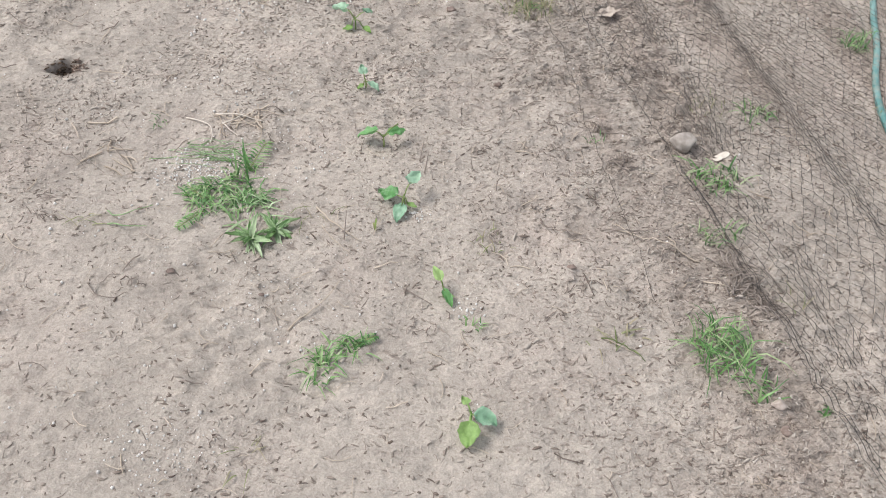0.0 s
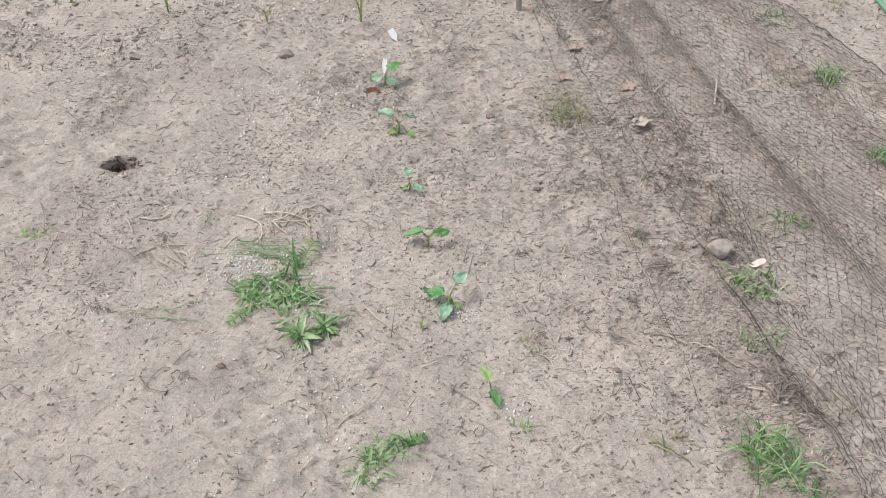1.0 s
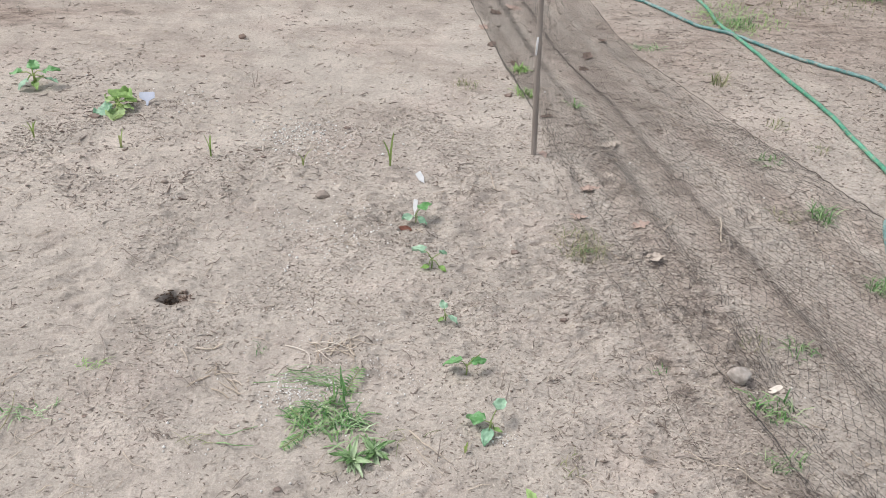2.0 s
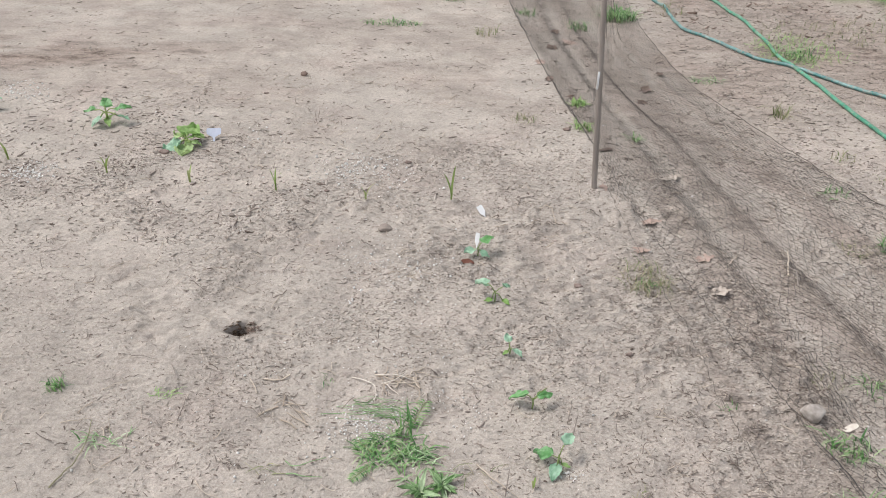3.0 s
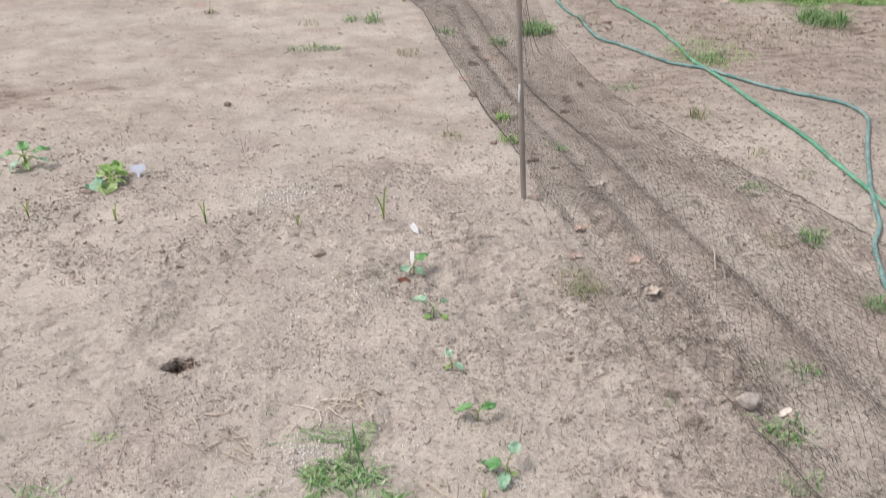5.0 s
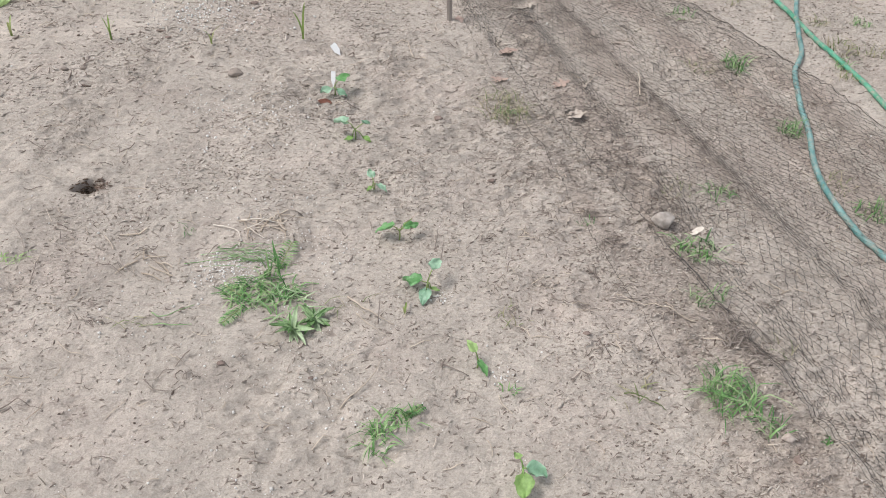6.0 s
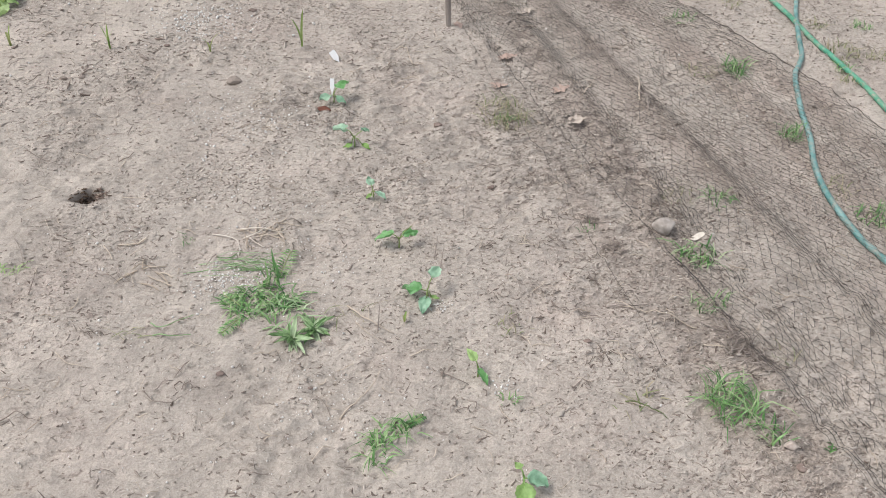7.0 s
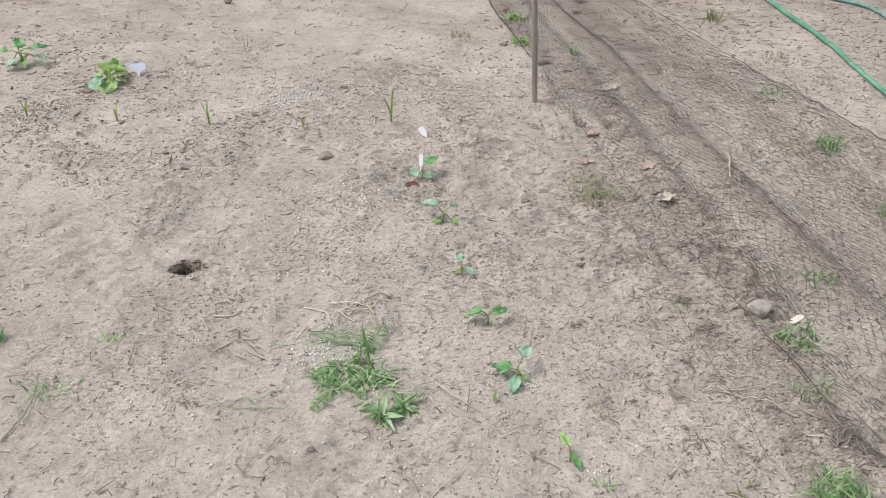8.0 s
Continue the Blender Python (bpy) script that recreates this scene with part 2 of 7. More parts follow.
TUFT = leafy("weed_grass", [(0.065, 0.155, 0.05), (0.11, 0.25, 0.075), (0.175, 0.34, 0.11), (0.27, 0.42, 0.17), (0.42, 0.50, 0.29)], 0.42, 0.2, 60, 0.5)
GREY_WEED = leafy("grey_green_weed", [(0.15, 0.28, 0.10), (0.24, 0.39, 0.165), (0.34, 0.48, 0.25), (0.47, 0.57, 0.37)], 0.45, 0.2, 60, 0.5)
OLIVE_TUFT = leafy("wilting_grass", [(0.16, 0.20, 0.08), (0.25, 0.28, 0.13), (0.35, 0.33, 0.20), (0.42, 0.36, 0.25)])
LAWN = leafy("clover_lawn", [(0.148, 0.28, 0.08), (0.245, 0.40, 0.13), (0.355, 0.495, 0.195), (0.50, 0.57, 0.30)])
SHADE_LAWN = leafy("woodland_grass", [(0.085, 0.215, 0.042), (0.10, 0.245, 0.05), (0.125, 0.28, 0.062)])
# duller grass than the lawn; the shrubs' shade is put into its colour
VERGE_LAWN = leafy("shaded_verge_blade", [(0.12, 0.19, 0.065), (0.165, 0.24, 0.085), (0.23, 0.295, 0.125)])
EDGE_LEAF = leafy("young_tree_leaf", [(0.14, 0.25, 0.09), (0.25, 0.37, 0.15), (0.37, 0.49, 0.23), (0.50, 0.60, 0.36)], 0.5, 0.35, 8)
# leaf green darkened to hold the shade under the trees
UNDER_LEAF = leafy("shaded_understory_leaf", [(0.035, 0.06, 0.022), (0.06, 0.10, 0.035), (0.10, 0.15, 0.06)], 0.6, 0.2, 8)
SPOIL = simple("turned_earth", (0.11, 0.078, 0.063), (0.31, 0.235, 0.195), 30, 0.95, 0.1, island=True, relief=0.6)
SEEDLING = leafy("seedling_leaf", [(0.10, 0.28, 0.085), (0.15, 0.37, 0.12), (0.22, 0.44, 0.17)], 0.36, 0.22, 45, 0.5, (0.38, 0.56, 0.36))
PALE_SEEDLING = leafy("pale_seedling_leaf", [(0.27, 0.47, 0.31), (0.36, 0.55, 0.39)], 0.4, 0.2, 45, 0.5, (0.56, 0.70, 0.57))
LIME = leafy("lime_leaf", [(0.25, 0.42, 0.12), (0.33, 0.50, 0.18), (0.42, 0.55, 0.25)], 0.5, 0.25)
STEM = leafy("pale_green_stem", [(0.20, 0.30, 0.09), (0.30, 0.36, 0.14)], 0.5, 0.1)
CORN = leafy("maize_blade", [(0.24, 0.36, 0.10), (0.36, 0.46, 0.16), (0.48, 0.50, 0.24)], 0.5, 0.25)
SHRUB_LEAF = leafy("shrub_leaf", [(0.13, 0.215, 0.055), (0.25, 0.37, 0.10), (0.39, 0.51, 0.16), (0.55, 0.64, 0.26)], 0.5, 0.38, 8)
TREE_LEAF = leafy("tree_leaf", [(0.08, 0.16, 0.045), (0.15, 0.26, 0.08), (0.26, 0.36, 0.14), (0.42, 0.48, 0.30)], 0.5, 0.3, 8)
PINE_LEAF = leafy("fir_needles", [(0.03, 0.075, 0.03), (0.07, 0.15, 0.055)], 0.6, 0.1, 8)


def hose_material(name, dark, light):
    m, t, b = material(name, 0.42, 0.0, 0.45)
    w = node(t, "ShaderNodeTexNoise", Scale=9.0, Detail=5.0, Roughness=0.7)
    t.links.new(coords(t), w.inputs["Vector"])
    col = ramp(t, w.outputs["Fac"], (0.35, dark), (0.6, light))
    dirt = ramp(t, noise_of(t, 45.0, 4.0, 0.7, coords(t)), (0.47, grey(0.0)), (0.72, grey(0.85)))
    t.links.new(blend(t, dirt, col, (0.36, 0.30, 0.25)), b.inputs["Base Color"])
    bump(t, w.outputs["Fac"], b, 0.1, 0.003)
    return m


HOSE_GREEN = hose_material("green_hose", (0.03, 0.205, 0.125), (0.12, 0.37, 0.245))
HOSE_BRIGHT = hose_material("turquoise_hose", (0.01, 0.30, 0.19), (0.05, 0.46, 0.31))
HOSE_TEAL = hose_material("faded_hose", (0.03, 0.155, 0.145), (0.19, 0.33, 0.315))
HOSE_DARK = simple("dull_hose", (0.17, 0.165, 0.125), (0.31, 0.29, 0.23), 20, 0.6, 0.3)


# ---- geometry helpers ----
def table_of(seed):
    return np.random.RandomState(seed).rand(256, 256)


TABLES = [table_of(k) for k in range(12)]


def vnoise(x, y, size, seed=0):
    """Smooth value noise, 0 to 1, with lumps of about that size."""
    x, y = np.asarray(x, float) / size + 37.3 * seed, np.asarray(y, float) / size + 11.7 * seed
    i, j = np.floor(x).astype(int), np.floor(y).astype(int)
    u, v = x - i, y - j
    u, v = u * u * (3 - 2 * u), v * v * (3 - 2 * v)
    t = TABLES[seed % 12]
    a, b = t[i & 255, j & 255], t[(i + 1) & 255, j & 255]
    c, d = t[i & 255, (j + 1) & 255], t[(i + 1) & 255, (j + 1) & 255]
    return (a * (1 - u) + b * u) * (1 - v) + (c * (1 - u) + d * u) * v


def fbm(x, y, size, seed=0, octaves=4):
    total, amp, norm = 0.0, 1.0, 0.0
    for k in range(octaves):
        total = total + amp * vnoise(x, y, size / 2**k, seed + k)
        norm += amp
        amp *= 0.5
    return total / norm


def smooth(a, b, v):
    s = np.clip((np.asarray(v, float) - a) / (b - a), 0, 1)
    return s * s * (3 - 2 * s)


BED_EDGE = ((-40, 8.5), (-8, 7.1), (-4.06, 6.76), (-3.0, 6.7), (-2.0, 6.6), (-1.45, 6.44), (-0.9, 6.25), (-0.56, 6.32), (0.8, 6.36),
            (1.5, 6.5), (2.04, 6.5), (2.25, 6.2), (2.4, 5.74), (3.0, 5.75), (6, 5.6), (40, 5.0))
STRIP_FAR = ((-40, 9.5), (-8, 8.85), (-5.3, 8.9), (-3.4, 9.05), (-2.67, 8.95), (-1.33, 8.7), (-0.73, 8.6), (-0.15, 9.2), (0.48, 9.5), (1.16, 9.9),
             (1.6, 9.2), (2.1, 8.0), (2.8, 7.4), (3.4, 7.2), (5, 6.8), (40, 6.5))
TRACK_LEFT = ((12.6, -2.4), (13.0, -1.95), (16.2, -1.87), (23.0, -1.67), (26, -1.8), (60, -2.5))
TRACK_RIGHT = ((7.0, 6.0), (8.17, 4.09), (8.93, 3.45), (9.36, 2.98), (10.8, 2.7), (12.5, 2.28), (14.4, 1.66), (17.0, 1.28), (23.5, 1.43), (60, 2.0))
WOOD_SOIL = ((-40, 17.6), (-9, 17.9), (-7.0, 18.6), (-5.2, 20.5), (-4.0, 23.5), (-2.0, 24.6), (1.5, 24.6), (1.65, 20.0), (2.2, 17.2), (2.96, 16.5), (3.05, 14.2), (3.3, 12.6),
             (3.83, 11.8), (4.43, 11.1), (4.95, 10.6), (5.3, 9.4), (6.5, 8.5), (40, 6))


NET_LEFT = ((0.5, 0.885), (0.98, 0.833), (1.17, 0.805), (1.45, 0.767), (1.72, 0.727), (2.04, 0.69), (2.46, 0.611), (2.91, 0.56), (3.33, 0.541), (3.78, 0.451),
            (4.36, 0.368), (5.0, 0.273), (5.72, 0.186), (6.1, 0.075))
NET_RIGHT = ((0.5, 2.35), (1.3, 2.2), (2.08, 1.9), (2.33, 1.843), (2.53, 1.761), (2.8, 1.66), (3.1, 1.51), (3.64, 1.285), (4.09, 1.12), (5.05, 0.99), (6.1, 1.01))


def lane(points, v):
    return np.interp(v, [p[0] for p in points], [p[1] for p in points])


# the middle of a small burrow
HOLE = (-0.675, 1.935)


def turf_at(x, y):
    """How far the ground is grown over with grass, 0 to 1."""
    w = 0.5 * (fbm(x, y, 0.7, 3) - 0.5)
    yy, xx = y + w * 0.9, x + w * 0.9
    strip = smooth(-0.02, 0.05, y + 0.25 * w + 0.05 * (vnoise(x, y, 0.12, 2) - 0.5) - lane(BED_EDGE, x)) * (1 - smooth(-0.2, 0.25, yy - lane(STRIP_FAR, x)))
    strip = strip * smooth(0.16, 0.28, fbm(x, y, 0.9, 5))
    # a worn scrape in the lawn
    strip = strip * (1 - 0.9 * np.exp(-(((x + 1.85) / 0.30) ** 2) - ((y - 7.45 - 0.5 * (x + 1.85)) / 0.10) ** 2))
    far_edge = np.interp(x, (-40, -8, -5.9, -3.8, -2.7, -1.95), (15.5, 14.5, 14.2, 13.5, 12.7, 13.0))
    lawn = smooth(-0.35, 0.35, yy - far_edge) * smooth(-0.15, 0.25, lane(TRACK_LEFT, y) - xx)
    verge = smooth(-0.15, 0.25, xx - lane(TRACK_RIGHT, y)) * smooth(5.4, 6.6, y)
    right = smooth(2.2, 2.6, x) * smooth(0.0, 0.2, yy - lane(BED_EDGE, x)) * smooth(0.36, 0.48, fbm(x, y, 0.8, 6)) * (1 - smooth(-0.15, 0.2, yy - np.interp(x, (2.2, 3.0, 5.0, 9.0), (7.7, 7.35, 6.9, 6.5))))
    patches = 0.7 * smooth(0.60, 0.70, fbm(x, y, 0.7, 8)) * smooth(-4.5, -2.5, x) * smooth(8.6, 9.3, y) * (y < 17)
    mid = smooth(0.4, 1.0, x) * smooth(0.40, 0.54, fbm(x, y, 0.8, 9)) * smooth(7.0, 7.6, y) * (1 - smooth(10.2, 11.0, y)) * (1 - smooth(-0.2, 0.2, xx - np.interp(y, (8.5, 9.1, 10.5), (2.3, 1.45, 1.5))))
    t = np.maximum.reduce([strip, lawn, verge, right, patches, mid])
    return np.clip(t * (1 - litter_at(x, y)), 0, 1)


def litter_at(x, y):
    w = 1.2 * (fbm(x, y, 1.5, 2) - 0.5)
    # the burrow's middle is blended towards the near-black litter colour
    damp = 0.75 * np.exp(-(((x - HOLE[0]) / 0.026) ** 4) - ((y - HOLE[1]) / 0.017) ** 4)
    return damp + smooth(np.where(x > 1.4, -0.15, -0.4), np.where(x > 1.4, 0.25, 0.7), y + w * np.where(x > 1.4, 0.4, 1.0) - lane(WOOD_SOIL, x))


# low heaps and ridges of dug soil: x, y, half sizes, height
HEAPS = ((-2.48, 9.03, 0.16, 0.10, 0.07), (-2.34, 9.33, 0.20, 0.10, 0.07), (-1.99, 8.61, 0.24, 0.09, 0.08), (-1.70, 8.50, 0.26, 0.09, 0.07), (-1.08, 9.10, 0.12, 0.10, 0.16), (-0.97, 8.75, 0.22, 0.10, 0.07),
         (-4.81, 10.5, 0.16, 0.10, 0.10), (-4.39, 9.59, 0.24, 0.09, 0.09), (-4.80, 11.4, 0.22, 0.10, 0.06), (-2.0, 10.0, 0.28, 0.10, 0.05), (-4.53, 12.49, 0.35, 0.12, 0.07), (-2.5, 11.4, 0.4, 0.12, 0.05),
         (-5.05, 9.1, 0.25, 0.12, 0.08), (-6.5, 14.2, 0.8, 0.2, 0.10), (-3.2, 13.3, 0.5, 0.15, 0.06)) + (
         (1.09, 11.44, 0.30, 0.14, 0.10), (1.02, 10.27, 0.22, 0.12, 0.07), (0.59, 9.79, 0.28, 0.12, 0.08), (0.30, 9.0, 0.35, 0.12, 0.07), (2.98, 8.98, 0.30, 0.10, 0.08), (3.36, 7.52, 0.12, 0.09, 0.11),
         (3.52, 7.36, 0.20, 0.10, 0.09), (2.38, 7.84, 0.25, 0.10, 0.06), (-0.06, 14.86, 0.5, 0.2, 0.09), (0.6, 13.6, 0.5, 0.15, 0.07), (4.2, 7.75, 0.5, 0.16, 0.09))


def net_share(x, y):
    """How far across the spread net a place lies: 0 at its left edge, 1 at its right."""
    return (x - lane(NET_LEFT, y)) / (lane(NET_RIGHT, y) - lane(NET_LEFT, y))


def dug_at(x, y):
    """Freshly turned, browner earth: the strip past the lawn, the track and the bed's far right corner."""
    w = 0.6 * (fbm(x, y, 0.6, 5) - 0.5)
    far = smooth(7.6, 8.4, y + w) * (0.55 + 0.28 * smooth(-0.5, -2.5, x) + 0.25 * smooth(-2.5, -5.0, x) + 2.4 * (fbm(x * 0.4, y, 0.4, 1) - 0.48))
    corner = smooth(0.8, 1.3, x + w) * smooth(2.8, 4.6, y + w) * (0.5 + 0.9 * (fbm(x, y, 0.4, 2) - 0.35))
    left = 0.3 * smooth(0.5, 0.62, fbm(x * 0.5, y * 1.6, 0.9, 10)) * smooth(2.5, 3.5, y) * smooth(0.6, 1.4, -x)
    drift = 0.30 * smooth(0.46, 0.62, fbm(x * 0.8, y * 1.3, 0.3, 11)) * smooth(2.6, 3.8, y)
    drift = drift + 0.85 * np.exp(-(((x + 2.6) / 1.1) ** 2) - ((y - 4.25 + 0.1 * w) / 0.28) ** 2) * smooth(0.2, 0.6, fbm(x, y * 2, 0.3, 4))
    under = (0.46 - 0.12 * smooth(1.7, 1.2, y)) * smooth(-0.05, 0.1, x - lane(NET_LEFT, y)) * (1 - smooth(-0.1, 0.1, x - lane(NET_RIGHT, y))) * smooth(0.38, 0.68, vnoise(net_share(x, y) * 15.0, y * 0.7, 1.0, 9)) * (y < 6.1) * smooth(0.3, 0.6, y)
    spoil = sum(np.exp(-((x - hx) / (1.3 * rx)) ** 2 - ((y - hy) / (1.3 * ry)) ** 2) for hx, hy, rx, ry, _ in HEAPS)
    burrow = np.exp(-(((x - HOLE[0] - 0.008) / 0.038) ** 2) - ((y - HOLE[1]) / 0.024) ** 2)
    return np.clip(np.maximum.reduce([far, corner, left, drift, under, 0.8 * spoil, 1.2 * burrow]), 0, 1)




def height(x, y, fine=1.0):
    """The lie of the ground."""
    x, y = np.asarray(x, float), np.asarray(y, float)
    z = 0.020 * (fbm(x, y, 0.9, 1) - 0.5) + 0.016 * (fbm(x, y, 0.16, 4) - 0.5)
    rough = smooth(0.42, 0.66, fbm(x, y, 0.35, 7))
    near = fine * (1 - smooth(2.5, 4.2, y)) * smooth(-1.9, -1.2, x) * (1 - smooth(2.0, 2.8, x)) * smooth(0.2, 0.6, y)
    z = z + near * (0.005 + 0.017 * rough) * (vnoise(x * 0.6, y, 0.030, 2) - 0.5)
    crust = 0.45 + 0.55 * rough
    lumps = np.maximum(0, vnoise(x * 0.42, y, 0.013, 6) - 0.50) * 0.020 + np.maximum(0, vnoise(x * 0.7, y * 1.2, 0.024, 9) - 0.58) * 0.024
    pits = np.maximum(0, vnoise(x * 0.40, y, 0.012, 3) - 0.64) * 0.030
    z = z + near * crust * (lumps - pits)
    d = np.hypot((x - HOLE[0]) / 1.05, y - HOLE[1]) * (0.72 + 0.62 * vnoise(x, y, 0.022, 7)) + 0.10 * (y < HOLE[1] - 0.3)
    z = z - 0.07 * np.exp(-((d / 0.024) ** 3)) + 0.008 * np.exp(-(((d - 0.065) / 0.03) ** 2))
    # drag ridges along the net
    share = net_share(x, y)
    z = z + 0.013 * (vnoise(share * 15.0, y * 0.7, 1.0, 9) - 0.5) * smooth(-0.02, 0.06, share) * (1 - smooth(0.85, 1.0, share)) * smooth(0.5, 0.9, y) * (1 - smooth(5.0, 6.0, y))
    dug = smooth(8.4, 9.2, y) * (1 - smooth(20, 24, y)) * (1 - smooth(5, 9, np.abs(x)))
    z = z + dug * 0.13 * (fbm(x * 0.32, y, 0.26, 3, 3) - 0.5)
    bed = smooth(2.9, 4.4, y) * (1 - smooth(7.0, 8.0, y))
    corner = 0.35 + 1.1 * smooth(0.9, 1.4, x) * smooth(4.9, 5.7, y)
    z = z + bed * corner * (0.034 * (fbm(x * 0.5, y, 0.13, 8, 3) - 0.5) + 0.02 * np.maximum(0, vnoise(x, y, 0.05, 4) - 0.55))
    z = z + dug * (0.11 * (fbm(x, y, 0.75, 10) - 0.5) + 0.05 * (vnoise(x, y, 0.16, 5) - 0.5))
    z = z + 0.10 * np.exp(-((x - 0.2) ** 2 + (y - 19.6) ** 2) / 0.25)
    z = z + 0.07 * np.exp(-(((x - 1.75) / 0.5) ** 2) - ((y - 6.45) / 0.17) ** 2)
    for hx, hy, rx, ry, hh in HEAPS:
        d2 = ((x - hx) / rx) ** 2 + ((y - hy) / ry) ** 2
        z = z + hh * np.exp(-d2) * (0.35 + 1.3 * fbm(x, y, 0.13, 9, 3))
    return z + 0.028 * smooth(-0.03, 0.05, y - lane(BED_EDGE, x)) * (1 - smooth(2.6, 3.4, x))


def zat(x, y):
    return float(height(x, y))


def mesh_of(name, verts, faces):
    me = bpy.data.meshes.new(name)
    me.from_pydata([tuple(v) for v in verts], [], faces)
    me.update()
    return me


def mesh_np(name, verts, faces):
    """A mesh from arrays: faces all of one size."""
    verts, faces = np.asarray(verts, np.float32), np.asarray(faces, np.int32)
    me = bpy.data.meshes.new(name)
    me.vertices.add(len(verts))
    me.vertices.foreach_set("co", verts.ravel())
    n, k = faces.shape
    me.loops.add(n * k)
    me.loops.foreach_set("vertex_index", faces.ravel())
    me.polygons.add(n)
    me.polygons.foreach_set("loop_start", np.arange(0, n * k, k, dtype=np.int32))
    me.polygons.foreach_set("loop_total", np.full(n, k, np.int32))
    me.update(calc_edges=True)
    me.validate()
    return me


def soften(me):
    me.polygons.foreach_set("use_smooth", [True] * len(me.polygons))
    return me


def whole(name, me, mat, label="", category="", group="", kind="", at=(0, 0, 0)):
    """A thing that is one mesh."""
    if mat.name not in [q.name for q in me.materials if q]:
        me.materials.append(mat)
    ob = new(name, me)
    ob.location = at
    return tagged(ob, label, category, group, kind)


def root(name, at, label, category, group="", turn=0.0):
    """The base of a thing made of parts."""
    ob = new(name)
    ob.empty_display_size = 0.05
    ob.matrix_basis = pose(*at, 0, 0, turn)
    return tagged(ob, label, category, group)


def part(name, me, mat, parent, label="", at=None):
    """One mesh under a thing or under a part."""
    if isinstance(me, bmesh.types.BMesh):
        bm, me = me, bpy.data.meshes.new(name)
        bm.to_mesh(me)
        bm.free()
        soften(me)
    if not me.materials:
        me.materials.append(mat)
    ob = new(name, me)
    ob.parent = parent
    if at is not None:
        ob.matrix_basis = at
    return tagged(ob, label)


def tube_data(points, radius, sides=8, close=True):
    """Verts and faces of a round bar along points; radius may be a list."""
    pts = [Vector(p) for p in points]
    rad = radius if isinstance(radius, (list, tuple, np.ndarray)) else [radius] * len(pts)
    verts, faces, up = [], [], None
    for k, p in enumerate(pts):
        d = (pts[min(k + 1, len(pts) - 1)] - pts[max(k - 1, 0)]).normalized()
        if up is None:
            up = d.orthogonal().normalized()
        side = d.cross(up)
        side = side.normalized() if side.length > 1e-6 else d.orthogonal().normalized()
        up = side.cross(d).normalized()
        for s in range(sides):
            a = 2 * math.pi * s / sides
            verts.append(p + (math.cos(a) * up + math.sin(a) * side) * float(rad[k]))
    for k in range(len(pts) - 1):
        for s in range(sides):
            q = (s + 1) % sides
            faces.append((k * sides + s, k * sides + q, (k + 1) * sides + q, (k + 1) * sides + s))
    if close:
        faces.append(tuple(range(sides))[::-1])
        faces.append(tuple((len(pts) - 1) * sides + s for s in range(sides)))
    return verts, faces


def tube(name, points, radius, sides=8):
    return soften(mesh_of(name, *tube_data(points, radius, sides)))


def gather(chunks):
    """Joins (verts, faces) lists into one."""
    verts, faces = [], []
    for v, f in chunks:
        base = len(verts)
        verts.extend(v)
        faces.extend(tuple(i + base for i in q) for q in f)
    return verts, faces


def spline(points, steps=10):
    """A smooth curve through points."""
    p = np.array(points, float)
    p = np.vstack([2 * p[0] - p[1], p, 2 * p[-1] - p[-2]])
    out = []
    for k in range(1, len(p) - 2):
        for s in range(steps):
            t = s / steps
            out.append(0.5 * (2 * p[k] + (p[k + 1] - p[k - 1]) * t + (2 * p[k - 1] - 5 * p[k] + 4 * p[k + 1] - p[k + 2]) * t**2
                              + (3 * p[k] - p[k - 1] - 3 * p[k + 1] + p[k + 2]) * t**3))
    out.append(p[-2])
    return np.array(out)


def blades_np(x, y, z, tall, wide, lean, rng, curl=0.5):
    """Grass blades as arrays: each a strip of three faces that bends over."""
    n = len(x)
    a = rng.uniform(0, 2 * np.pi, n)
    d = np.stack([np.cos(a), np.sin(a)], 1)
    s = np.stack([-np.sin(a), np.cos(a)], 1)
    v = np.zeros((n, 7, 3))
    reach = lean * tall
    for k, (h, r, w) in enumerate(((0.0, 0.0, 1.0), (0.5, 0.28, 0.85), (0.85, 0.7, 0.55))):
        for q, sign in enumerate((-1, 1)):
            v[:, 2 * k + q, :2] = np.stack([x, y], 1) + d * (reach * r)[:, None] + s * (sign * 0.5 * w * wide)[:, None]
            v[:, 2 * k + q, 2] = z + tall * h * (1 - curl * lean * r)
    v[:, 6, :2] = np.stack([x, y], 1) + d * reach[:, None]
    v[:, 6, 2] = z + tall * (1 - curl * lean)
    f = np.array([[0, 1, 3], [0, 3, 2], [2, 3, 5], [2, 5, 4], [4, 5, 6]])
    faces = (f[None] + 7 * np.arange(n)[:, None, None]).reshape(-1, 3)
    return v.reshape(-1, 3), faces


